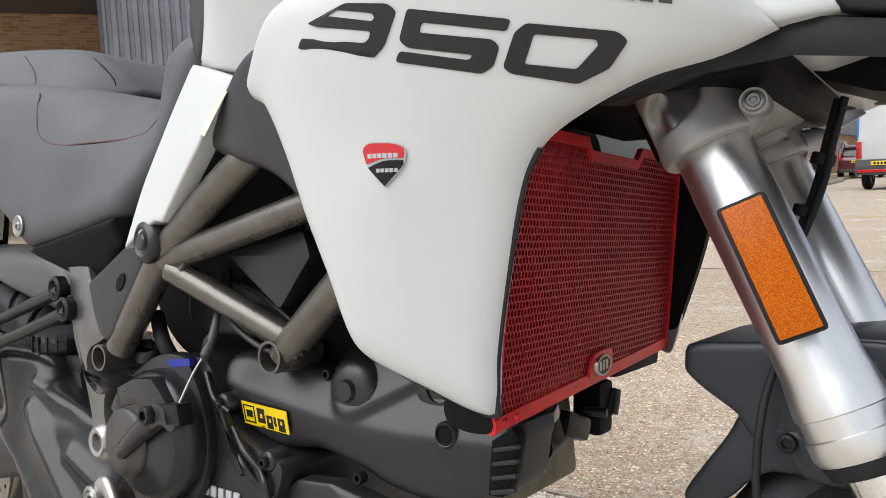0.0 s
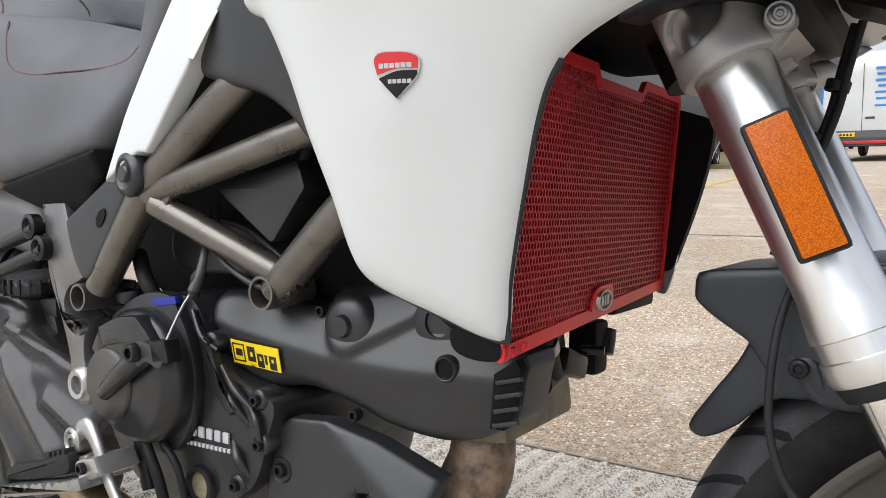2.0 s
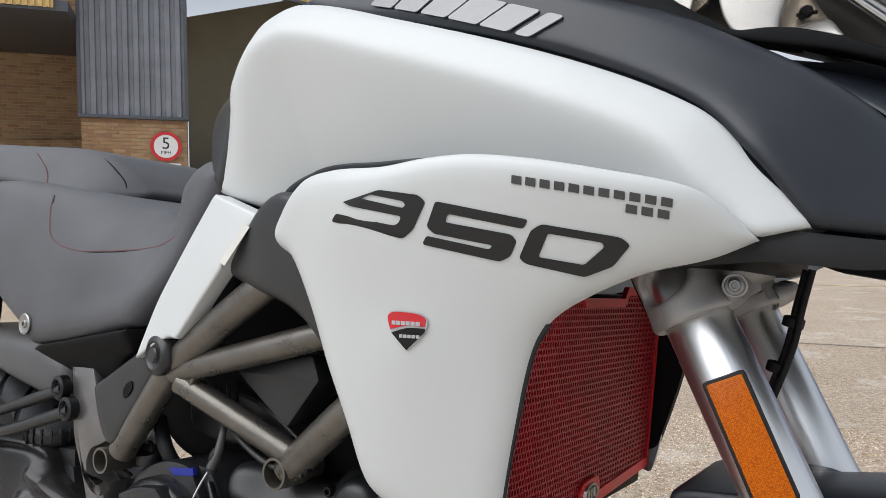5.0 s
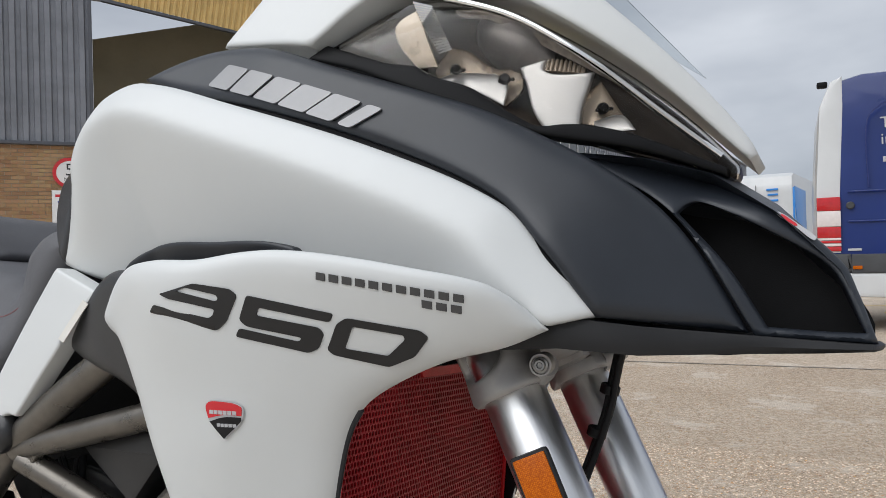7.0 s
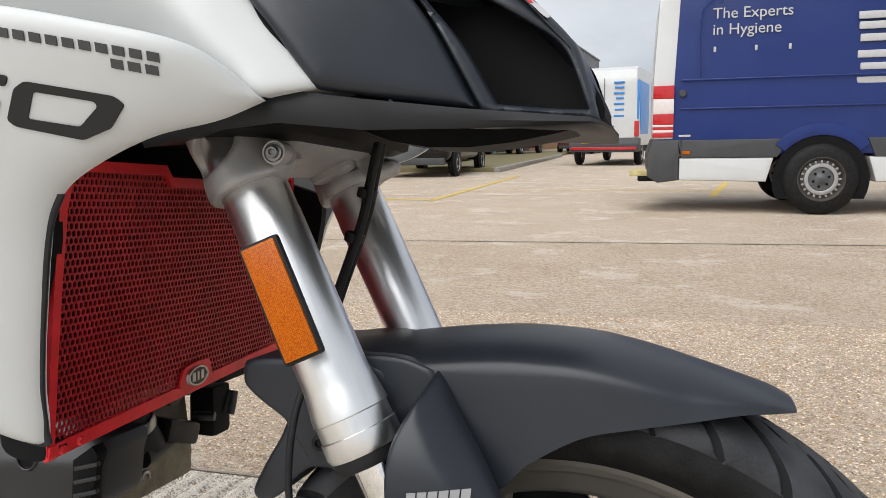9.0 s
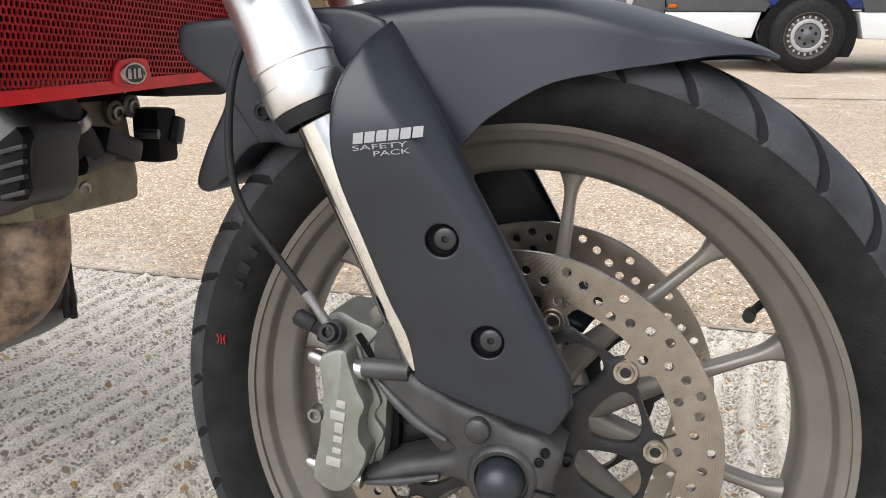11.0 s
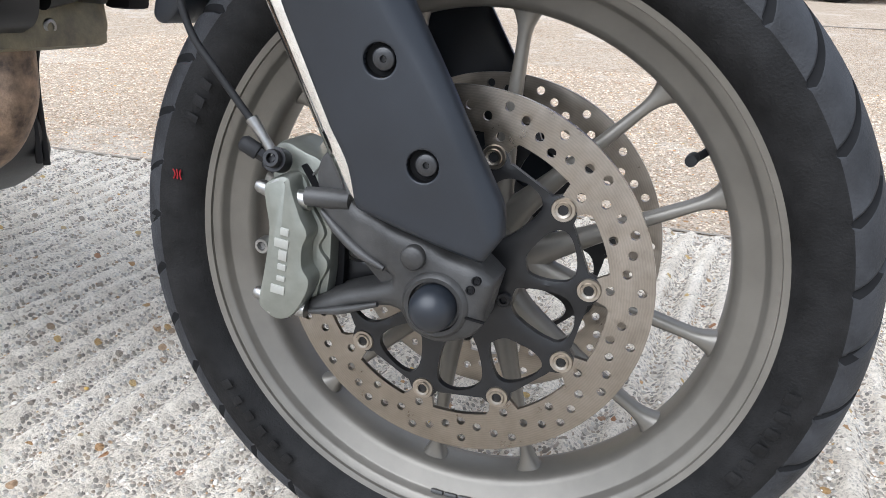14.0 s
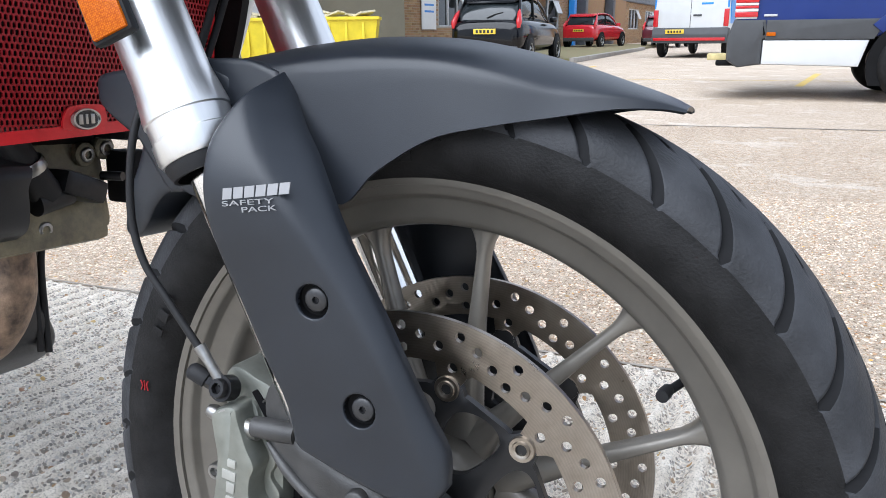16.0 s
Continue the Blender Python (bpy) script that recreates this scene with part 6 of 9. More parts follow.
NINE_HOLE = [(-0.461, 0.882), (-0.452, 0.8848), (-0.425, 0.8795), (-0.4235, 0.8765), (-0.426, 0.8745)]
FIVE = [(-0.400, 0.8795), (-0.335, 0.867), (-0.339, 0.8605), (-0.392, 0.8705), (-0.395, 0.8645), (-0.348, 0.8565), (-0.345, 0.852), (-0.351, 0.841), (-0.359, 0.837), (-0.414, 0.848), (-0.410, 0.8545), (-0.365, 0.8455), (-0.362, 0.8485), (-0.404, 0.856), (-0.409, 0.861)]
NOUGHT = [(-0.326, 0.864), (-0.276, 0.856), (-0.271, 0.851), (-0.284, 0.836), (-0.303, 0.828), (-0.341, 0.836), (-0.345, 0.840), (-0.334, 0.8595)]
NOUGHT_HOLE = [(-0.323, 0.8577), (-0.288, 0.8522), (-0.2875, 0.8490), (-0.302, 0.8365), (-0.332, 0.8412)]
def rounded(loop, r):
    """The loop with its corners eased by a small curve."""
    out = []
    for k, p in enumerate(loop):
        p, a, b = Vector(p), Vector(loop[k - 1]), Vector(loop[(k + 1) % len(loop)])
        q0, q1 = p + (a - p).normalized() * min(r, 0.4 * (a - p).length), p + (b - p).normalized() * min(r, 0.4 * (b - p).length)
        out += [tuple(q0 * (1 - s) ** 2 + p * 2 * s * (1 - s) + q1 * s * s) for s in (0.0, 0.25, 0.5, 0.75, 1.0)]
    return out


for digit, hole in ((NINE, [NINE_HOLE]), (FIVE, []), (NOUGHT, [NOUGHT_HOLE])):
    decal([[rounded(digit, 0.0025), *[rounded(h, 0.002) for h in hole]]], SIDE, BLACKL, bike, "numeral_print", 0.0012, 0.006, "black vinyl numeral")
for x0, x1, row in [(-0.342 + 0.0094 * k, -0.342 + 0.0094 * k + 0.0076, 0) for k in range(11)] + [(-0.270 + 0.0095 * k, -0.270 + 0.0095 * k + 0.0078, 1) for k in range(3)]:
    zt = lambda x: 0.8972 - 0.150 * (x + 0.342) - 0.0082 * row
    decal([[[(x0, zt(x0)), (x1 - 0.0012, zt(x1)), (x1 - 0.0022, zt(x1) - 0.0056), (x0 - 0.001, zt(x0) - 0.0056)]]], SIDE, mat("dark_grey_print", (0.06, 0.06, 0.062), 0.4, 0, 0.1, 20), bike, "model_mark", 0.0010, 0.004)
badge = new("shield_badge")
badge.parent = bike
shield = spline([(-0.4485, 0.7945), (-0.434, 0.7968), (-0.4185, 0.7935), (-0.4195, 0.782), (-0.4355, 0.7665, 1), (-0.4475, 0.781)], 6)
SB = lambda x, z: SIDE(x, z) - 0.0005
decal([[shield]], SB, WHITEL, badge, "badge_base", 0.0016, 0.004)
decal([[spline([(-0.4482, 0.7940), (-0.434, 0.7963), (-0.4188, 0.7932), (-0.4190, 0.7858, 1), (-0.433, 0.7860), (-0.4480, 0.7826, 1)], 5)]], SB, BADGER, badge, "red_field", 0.0022, 0.004)
decal([[spline([(-0.4470, 0.7800, 1), (-0.4335, 0.7842), (-0.4194, 0.7845, 1), (-0.4200, 0.7815), (-0.4355, 0.7670, 1)], 5)]], SB, BBOLT, badge, "grey_field", 0.0022, 0.004)
for k in range(6):
    x = -0.4455 + 0.0040 * k
    decal([[[(x, 0.7895), (x + 0.0032, 0.7893), (x + 0.0028, 0.7862), (x - 0.0004, 0.7864)]]], SB, WHITEL, badge, "badge_mark", 0.0026, 0.003)
for k in range(5):
    x = -0.4400 + 0.0034 * k
    decal([[[(x, 0.7790), (x + 0.0026, 0.7792), (x + 0.0026, 0.7766), (x, 0.7764)]]], SB, WHITEL, badge, "badge_mark", 0.0026, 0.003)
# raised silver blocks on the upper cover
LETX = [(0.0, 0.155), (0.17, 0.325), (0.345, 0.50), (0.51, 0.675), (0.685, 0.83), (0.865, 0.935)]
for a, b in LETX:
    def at(u, v):
        x = -0.567 + 0.198 * u + 0.019 * v + 0.010 * u * v
        return (x, 1.0935 - 0.063 * u - 0.007 * u * u + 0.022 * v - 0.006 * u * v)
    loop = [at(a, 0), at(b, 0), at(b, 1), at(a, 1)]
    decal([[rounded(loop, 0.004)]], COVER, SILVERL, bike, "raised_mark", 0.0028, 0.006, "raised satin silver lettering block")
# white print on the fork protector
for k in range(6):
    x, zt = -0.1100 + 0.0081 * k, 0.5740 + 0.00115 * k
    decal([[[(x, zt), (x + 0.0069, zt + 0.0009), (x + 0.0065, zt - 0.0066), (x - 0.0004, zt - 0.0075)]]], GUARD, PRINTG, bike, "print_block", 0.0008, 0.004, "white printed lettering block")
for word, x, z, wide in (("SAFETY", -0.1105, 0.5620, 2.35), ("PACK", -0.0960, 0.5590, 2.05)):
    y0, y1 = (float(GUARD(np.array([q]), np.array([z + 0.002]))[0]) for q in (x, x + 0.04))
    write(word, 0.0050, PRINTG, bike, "print", pose(x, y0 - 0.0014, z, 90, -7, math.degrees(math.atan2(y1 - y0, 0.04))) @ Matrix.Diagonal((wide, 1, 1, 1)), 0.0002)

# -- steel trellis frame --
YT = -0.190
node = Vector((-0.846, YT, 0.712))


def frame_tube(*pts, r=0.0165, hollow=0.0):
    return part("frame_tube", tube(list(pts), r, 24, 6, wall=hollow), FRAME, bike, "titanium-grey steel frame tube")


frame_tube(node + Vector((-0.01, 0, -0.005)), (-0.700, -0.195, 0.806), (-0.56, -0.17, 0.895), r=0.0180)
frame_tube(node + Vector((0.0, 0, -0.01)), (-0.608, -0.180, 0.765), (-0.48, -0.15, 0.810), r=0.0150)
frame_tube(node + Vector((0.01, 0, -0.02)), (-0.692, -0.143, 0.620), r=0.0150)
frame_tube((-0.700, -0.142, 0.604), (-0.590, -0.160, 0.691), (-0.48, -0.155, 0.775), r=0.0185)
frame_tube(node + Vector((-0.004, 0.002, 0.0)), (-0.960, -0.180, 0.590), r=0.0180)
for y in (0.17,):
    for a, b in (((-0.85, 0.71), (-0.56, 0.895)), ((-0.85, 0.70), (-0.48, 0.81)), ((-0.84, 0.69), (-0.68, 0.62)), ((-0.688, 0.606), (-0.48, 0.775)), ((-0.85, 0.71), (-0.96, 0.59))):
        frame_tube((a[0], y, a[1]), (b[0], y, b[1]), r=0.0165)
part("tube_socket", tube([(-0.702, -0.1630, 0.602), (-0.702, -0.100, 0.602)], 0.0178, 32, wall=0.0030), FRAME, bike, "open pipe end of the frame")
part("tube_socket", tube([(-0.978, -0.200, 0.577), (-0.978, -0.130, 0.577)], 0.0165, 32, wall=0.0030), FRAME, bike, "open pipe end of the frame")
part("weld_gusset", plate([(-0.846, 0.700, 1), (-0.800, 0.718, 1), (-0.770, 0.738, 1), (-0.800, 0.706, 1), (-0.812, 0.688, 1)], -0.196, -0.184, 0.002), FRAME, bike)
part("frame_bolt", merge(lathe([(0.020, -0.02), (0.024, -0.004), (0.025, 0.004), (0.0225, 0.010), (0.017, 0.012), (0.014, 0.009), (0, 0.009)], (-0.855, -0.204, 0.722), (-0.1, -1, 0.0), 40), lathe([(0.010, 0.012), (0.0085, 0.014), (0, 0.0145)], (-0.855, -0.204, 0.722), (-0.1, -1, 0.0), 6)), BLACKR, bike, "large black frame bolt cap")

# black filler body for airbox, cylinders and the frame's inner shade; covers, loom
part("airbox", shell(spline([(-1.08, 0.72), (-0.90, 0.80), (-0.70, 0.89), (-0.55, 0.90), (-0.45, 0.84), (-0.45, 0.60), (-0.66, 0.56), (-0.84, 0.55), (-1.02, 0.55), (-1.10, 0.62)], 6), surface([(-0.85, 0.70, -0.085), (-0.6, 0.80, -0.12), (-0.6, 0.62, -0.10)]), 0.02, (0.03, 0.03), mirror=YC), BLACKD, bike, "black filler body for airbox and shade inside the frame")
part("battery_cover", plate([(-0.7738, 0.7076), (-0.7710, 0.7115), (-0.6580, 0.7365), (-0.6535, 0.7345), (-0.6440, 0.7120), (-0.6446, 0.7085), (-0.6870, 0.6560), (-0.6925, 0.6550), (-0.7600, 0.6970)], -0.160, -0.110, 0.004, closed_spline=False), BLACKR, bike, "black angular side cover inside the frame")
part("lower_cover", shell(spline([(-0.90, 0.665), (-0.80, 0.672), (-0.72, 0.640), (-0.69, 0.612), (-0.78, 0.612), (-0.90, 0.618)], 6), const(-0.120), 0.010, (0.004, 0.006), 0.04), BLACKR, bike)
part("coolant_hose", tube([(-0.62, -0.11, 0.79), (-0.66, -0.12, 0.77), (-0.69, -0.115, 0.72), (-0.68, -0.10, 0.66)], 0.008, 14), RUBBER, bike, "ribbed black hose")
part("wiring_loom", tube([(-0.80, -0.14, 0.69), (-0.775, -0.155, 0.655), (-0.72, -0.155, 0.622), (-0.66, -0.15, 0.612)], 0.0045, 10), RUBBER, bike, "black cable loom")
part("wiring_loom", tube([(-0.81, -0.14, 0.685), (-0.785, -0.158, 0.645), (-0.725, -0.158, 0.612), (-0.67, -0.15, 0.604)], 0.0035, 10), ENGINE2, bike, "grey braided cable")
for k in range(3):
    d = 0.0062 * k
    part("wiring_loom", tube([(-0.8664 + d, -0.128, 0.6763 + 0.5 * d), (-0.8453 + d, -0.134, 0.6534 + d), (-0.8152 + 0.6 * d, -0.137, 0.6395 + d), (-0.7637, -0.136, 0.6295 + d), (-0.7100, -0.128, 0.6215 + d)], 0.0026, 10), RUBBER, bike, "black cable looped inside the frame")
part("rubber_pipe", tube([(-0.93, -0.15, 0.63), (-0.90, -0.16, 0.60), (-0.885, -0.15, 0.57)], 0.009, 12), RUBBER, bike)

# engine cases
eng = new("engine")
eng.parent = bike
part("crankcase", plate([(-1.000, 0.500), (-0.971, 0.551), (-0.905, 0.580), (-0.822, 0.590), (-0.798, 0.574), (-0.778, 0.535), (-0.760, 0.515, 1), (-0.738, 0.506), (-0.702, 0.498, 1), (-0.682, 0.488), (-0.690, 0.455), (-0.704, 0.411), (-0.720, 0.390), (-0.775, 0.358), (-0.843, 0.352), (-0.920, 0.360), (-0.985, 0.430)], -0.163, 0.14, 0.007), ENGINE, eng, "black crankcase")
part("crankcase_skirt", plate([(-0.94, 0.42), (-0.72, 0.42), (-0.715, 0.36), (-0.76, 0.325), (-0.88, 0.325), (-0.95, 0.36)], -0.140, 0.12, 0.012), ENGINE, eng)
part("cover_flange", plate([(-0.962, 0.50), (-0.940, 0.555), (-0.890, 0.586), (-0.835, 0.590), (-0.818, 0.572), (-0.797, 0.535), (-0.790, 0.490), (-0.803, 0.440), (-0.840, 0.410), (-0.900, 0.412), (-0.945, 0.450)], -0.176, -0.155, 0.004), ENGINE, eng)
for q0, q1 in (((-0.770, 0.505), (-0.712, 0.455)), ((-0.745, 0.440), (-0.715, 0.400))):
    part("case_rib", tube([(q0[0], -0.160, q0[1]), ((q0[0] + q1[0]) / 2, -0.1665, (q0[1] + q1[1]) / 2 + 0.004), (q1[0], -0.158, q1[1])], [0.004, 0.006, 0.003], 10), ENGINE, eng)
part("clutch_cover", lathe([(0.0, 0.0455), (0.062, 0.045), (0.0655, 0.0435), (0.0735, 0.034), (0.0760, 0.030), (0.0765, 0.020), (0.077, -0.02)], (-0.869, -0.163, 0.497), (0, -1, 0), 72), ENGINE, eng, "round black clutch cover")
part("clutch_cap", lathe([(0.0, 0.0055), (0.0385, 0.0055), (0.0405, 0.0035), (0.0415, 0.0)], (-0.899, -0.2075, 0.487), (0, -1, 0), 48), mat("brownish_cap_paint", (0.055, 0.050, 0.044), 0.42, 0.2, 0.2, 20), eng, "flat round clutch cap")
part("clutch_wedge", plate([(-0.918, 0.550, 1), (-0.880, 0.565), (-0.846, 0.570, 1), (-0.824, 0.553), (-0.806, 0.535, 1), (-0.822, 0.523, 1), (-0.860, 0.537), (-0.906, 0.529, 1)], -0.2115, -0.180, 0.005), ENGINE, eng, "raised facet of the clutch cover")
part("clutch_facet", plate([(-0.934, 0.523, 1), (-0.918, 0.550, 1), (-0.906, 0.529, 1), (-0.920, 0.512, 1)], -0.2095, -0.185, 0.004), ENGINE, eng, "raised facet of the clutch cover")
for q0, q1, q2 in (((-0.806, 0.575), (-0.786, 0.548), (-0.764, 0.536)), ((-0.758, 0.520), (-0.735, 0.500), (-0.712, 0.482)), ((-0.712, 0.482), (-0.700, 0.470), (-0.696, 0.440))):
    part("case_ridge", tube([(q0[0], -0.166, q0[1]), (q1[0], -0.169, q1[1]), (q2[0], -0.166, q2[1])], [0.003, 0.0042, 0.003], 10), ENGINE, eng)
part("cable_bracket", plate([(-0.790, 0.552, 1), (-0.764, 0.556, 1), (-0.758, 0.534, 1), (-0.784, 0.530, 1)], -0.232, -0.214, 0.002), BBOLT, eng, "black bracket of the clutch cable")
part("cable_boot", lathe([(0.0, 0.016), (0.0030, 0.016), (0.0058, 0.010), (0.0062, 0.004), (0.0045, 0.002), (0.0062, -0.001), (0.0062, -0.012), (0, -0.012)], (-0.7745, -0.187, 0.606), (0, 0.2, 1), 16), RUBBER, eng)
part("cover_strap", plate([(-0.784, 0.545, 1), (-0.770, 0.540, 1), (-0.752, 0.500, 1), (-0.730, 0.478, 1), (-0.740, 0.470, 1), (-0.766, 0.492, 1)], -0.172, -0.160, 0.003), ENGINE, eng)
part("actuator", tube([(-0.900, -0.213, 0.478), (-0.860, -0.218, 0.505), (-0.815, -0.220, 0.535)], [0.0095, 0.0115, 0.0135], 20), ENGINE, eng, "clutch release arm housing")
part("actuator_bolt", bolt(Vector((-0.812, -0.236, 0.538)), (0, -1, 0), 0.010, 0.005), BBOLT, eng)
part("release_lever", plate([(-0.812, 0.548), (-0.780, 0.546), (-0.768, 0.536), (-0.774, 0.526), (-0.795, 0.530), (-0.812, 0.524)], -0.232, -0.222, 0.002), ENGINE2, eng, "grey release lever")
part("clutch_cable", tube([(-0.778, -0.226, 0.540), (-0.776, -0.205, 0.580), (-0.774, -0.190, 0.602)], 0.0016, 8), STEEL, eng, "bare steel clutch cable")
part("cable_sleeve", tube([(-0.774, -0.190, 0.600), (-0.772, -0.182, 0.620), (-0.780, -0.170, 0.642), (-0.800, -0.150, 0.650)], [0.0062, 0.0052, 0.0040, 0.0040], 12), ENGINE2, eng, "cable elbow")
for x, z in ((-0.886, 0.572), (-0.778, 0.543), (-0.703, 0.492), (-0.699, 0.446), (-0.735, 0.395)):
    part("case_boss", lathe([(0.012, -0.02), (0.0115, 0.003), (0.0095, 0.005), (0, 0.005)], (x, -0.161, z), (0, -1, 0), 24), ENGINE, eng)
    part("case_bolt", bolt(Vector((x, -0.167, z)), (0, -1, 0), 0.0064, 0.005, 0.5), BBOLT, eng)
sight = new("oil_sight_glass")
sight.parent = eng
part("sight_ring", lathe([(0.015, 0.002), (0.0165, 0.006), (0.0215, 0.006), (0.023, 0.003), (0.023, -0.01)], (-0.794, -0.164, 0.381), (0, -1, 0), 40), BBOLT, sight)
part("sight_window", lathe([(0.0, 0.0015), (0.016, 0.0015), (0.016, -0.006)], (-0.794, -0.164, 0.381), (0, -1, 0), 32), mat("cloudy_oil_glass", (0.16, 0.14, 0.09), 0.2, 0, 0.3, 60), sight, "cloudy sight glass")
for k in range(6):
    part("case_mark", box(-0.8200 + 0.0136 * k, -0.1650, 0.4400 + 0.0005 * k, 0.0094, 0.003, 0.0120, 0.001), WHITEL, eng, "white lettering block")
for k in range(12):
    part("case_mark", box(-0.8245 + 0.0070 * k, -0.1645, 0.4245 + 0.0004 * k, 0.0044, 0.003, 0.0048, 0.0008), WHITEL, eng, "white lettering block")
part("blue_label", plate([(-0.868, 0.5835, 1), (-0.822, 0.590, 1), (-0.820, 0.582, 1), (-0.858, 0.576, 1)], -0.1775, -0.172, 0.0), BLUEL, eng, "blue printed label")
part("oil_filler", merge(lathe([(0.0, 0.014), (0.016, 0.014), (0.018, 0.010), (0.018, 0.0)], (-0.945, -0.15, 0.575), (0.1, -0.3, 1), 12), box(-0.945, -0.156, 0.593, 0.030, 0.006, 0.010, 0.002)), BLACKR, eng, "black oil filler cap")

# belt cover of the front cylinder
def BELT(x, z):
    """The belt cover: an upper face that leans in, meeting the flank along a crease."""
    d = np.asarray(z) - np.interp(x, [-0.760, -0.742, -0.675, -0.620, -0.5225, -0.4646, -0.4148], [0.568, 0.5630, 0.5525, 0.5455, 0.5430, 0.5455, 0.5468])
    k = np.clip(((np.asarray(x) + 0.5935) * 0.060 + (np.asarray(z) - 0.5785) * 0.026) / 0.004276, 0, 1)
    r = np.hypot(np.asarray(x) + 0.5935 - 0.060 * k, np.asarray(z) - 0.5785 - 0.026 * k)
    boss = 0.0085 / (1 + np.exp((r - 0.0265 + 0.005 * k) / 0.0018))
    return -0.168 + 0.14 * d + 0.36 * (np.sqrt(d * d + 1e-5) - 0.0032) + 0.05 * np.maximum(0, np.asarray(x) + 0.47) - boss


belt_loop = spline([(-0.782, 0.592), (-0.735, 0.600), (-0.640, 0.593), (-0.624, 0.612), (-0.571, 0.620), (-0.531, 0.618), (-0.458, 0.592), (-0.402, 0.568, 1), (-0.397, 0.555), (-0.406, 0.516), (-0.420, 0.500), (-0.475, 0.481), (-0.545, 0.486), (-0.585, 0.500), (-0.640, 0.512), (-0.70, 0.506), (-0.745, 0.520), (-0.768, 0.550)], 8)
belt = new("belt_cover")
belt.parent = eng
part("cover_shell", shell(belt_loop, BELT, 0.0045, (0.010, 0.012), 0.05), BLACKR, belt, "black plastic timing belt cover")
part("cam_cap", lathe([(0.0, 0.014), (0.0095, 0.0135), (0.0105, 0.0115), (0.0115, 0.0085), (0.020, 0.0070), (0.0265, 0.0035), (0.0295, -0.002), (0.031, -0.014)], (-0.5935, -0.160, 0.5785), (0, -1, 0), 48), BLACKR, belt)
part("cam_well", lathe([(0.0, 0.001), (0.013, 0.001), (0.0135, 0.004), (0.024, 0.0025), (0.027, 0.001), (0.029, -0.01)], (-0.4930, -0.151, 0.5890), (0, -1, 0), 48), BLACKR, belt)
for k in range(7):
    a = 2 * math.pi * k / 7
    part("gear_tooth", box(-0.493 + 0.0175 * math.cos(a), -0.1520, 0.589 + 0.0175 * math.sin(a), 0.009, 0.004, 0.004, 0.001, Matrix.Rotation(-a, 4, "Y")), BLACKR, belt)
part("cover_hole", lathe([(0.0095, 0.003), (0.0105, 0.0035), (0.0125, 0.001), (0.0125, -0.004)], (-0.474, -0.1665, 0.551), (0, -1, 0), 32), BLACKR, belt)
# flat black disc in place of the shaded depth of the hole
part("cover_hole_depth", lathe([(0.0, 0.0015), (0.0095, 0.0015), (0.0095, -0.004)], (-0.474, -0.1665, 0.551), (0, -1, 0), 24), BLACKD, belt)
for x, z, y in ((-0.566, 0.608, -0.136), (-0.636, 0.588, -0.150), (-0.585, 0.492, -0.158)):
    part("cover_screw", bolt(Vector((x, y, z)), (0, -1, 0), 0.006, 0.005), BBOLT, belt)
# black plate painting the shade between the vent slats
part("vent_recess", plate([(-0.425, 0.552, 1), (-0.404, 0.566, 1), (-0.398, 0.556), (-0.407, 0.515), (-0.414, 0.504, 1), (-0.428, 0.504, 1)], -0.166, -0.150, 0.001), BLACKD, belt)
for k in range(4):
    z = 0.5105 + 0.0125 * k
    part("vent_slat", box(-0.4115 + 0.0008 * k, -0.1665, z, 0.026, 0.005, 0.004, 0.001, Matrix.Rotation(radians(-14), 4, "Y")), BLACKR, belt)
stk = new("sticker")
stk.parent = belt
SF = lambda u, v: (-0.744 + 0.0695 * u, 0.5275 + 0.0250 * v - 0.0035 * u)
quad = lambda a, b, v0, v1: [SF(a, v0), SF(b, v0), SF(b, v1), SF(a, v1)]
decal([[even(quad(0, 1, 0, 1), 0.006)]], lambda x, z: BELT(x, z) - 0.003, YELLOW, stk, "sticker_base", 0.0012, 0.006, "yellow maker's sticker")
decal([[quad(0.03, 0.28, 0.12, 0.88), quad(0.05, 0.26, 0.18, 0.82)], [quad(0.09, 0.23, 0.36, 0.66)], [quad(0.34, 0.50, 0.22, 0.85), quad(0.39, 0.45, 0.42, 0.62)], [quad(0.54, 0.67, 0.05, 0.62), quad(0.58, 0.63, 0.32, 0.50)], [quad(0.70, 0.745, 0.22, 0.62)], [quad(0.79, 0.93, 0.05, 0.62), quad(0.83, 0.885, 0.34, 0.50)]], lambda x, z: BELT(x, z) - 0.003, BLACKL, stk, "sticker_mark", 0.0017, 0.004)

# the cover turns in towards the cylinder head
for ob in [o for o in bpy.data.objects if o.parent in (belt, stk) and o.type == "MESH"]:
    for v in ob.data.vertices:
        x, y, z = v.co
        v.co = (x - 0.0205 - 0.045 * (x + 0.6), y + 0.032 + 0.11 * (x + 0.6), z - 0.0052 - 0.04 * (0.55 - z))

# belly cover with its bolt
def BELLY(x, z):
    """The belly cover's two flat facets."""
    d = (np.asarray(x) + 0.5688) * 0.60 + (np.asarray(z) - 0.4334) * 0.80
    return -0.147 + 0.30 * (d + np.sqrt(d * d + 2e-6)) + 0.03 * (np.asarray(x) + 0.70)


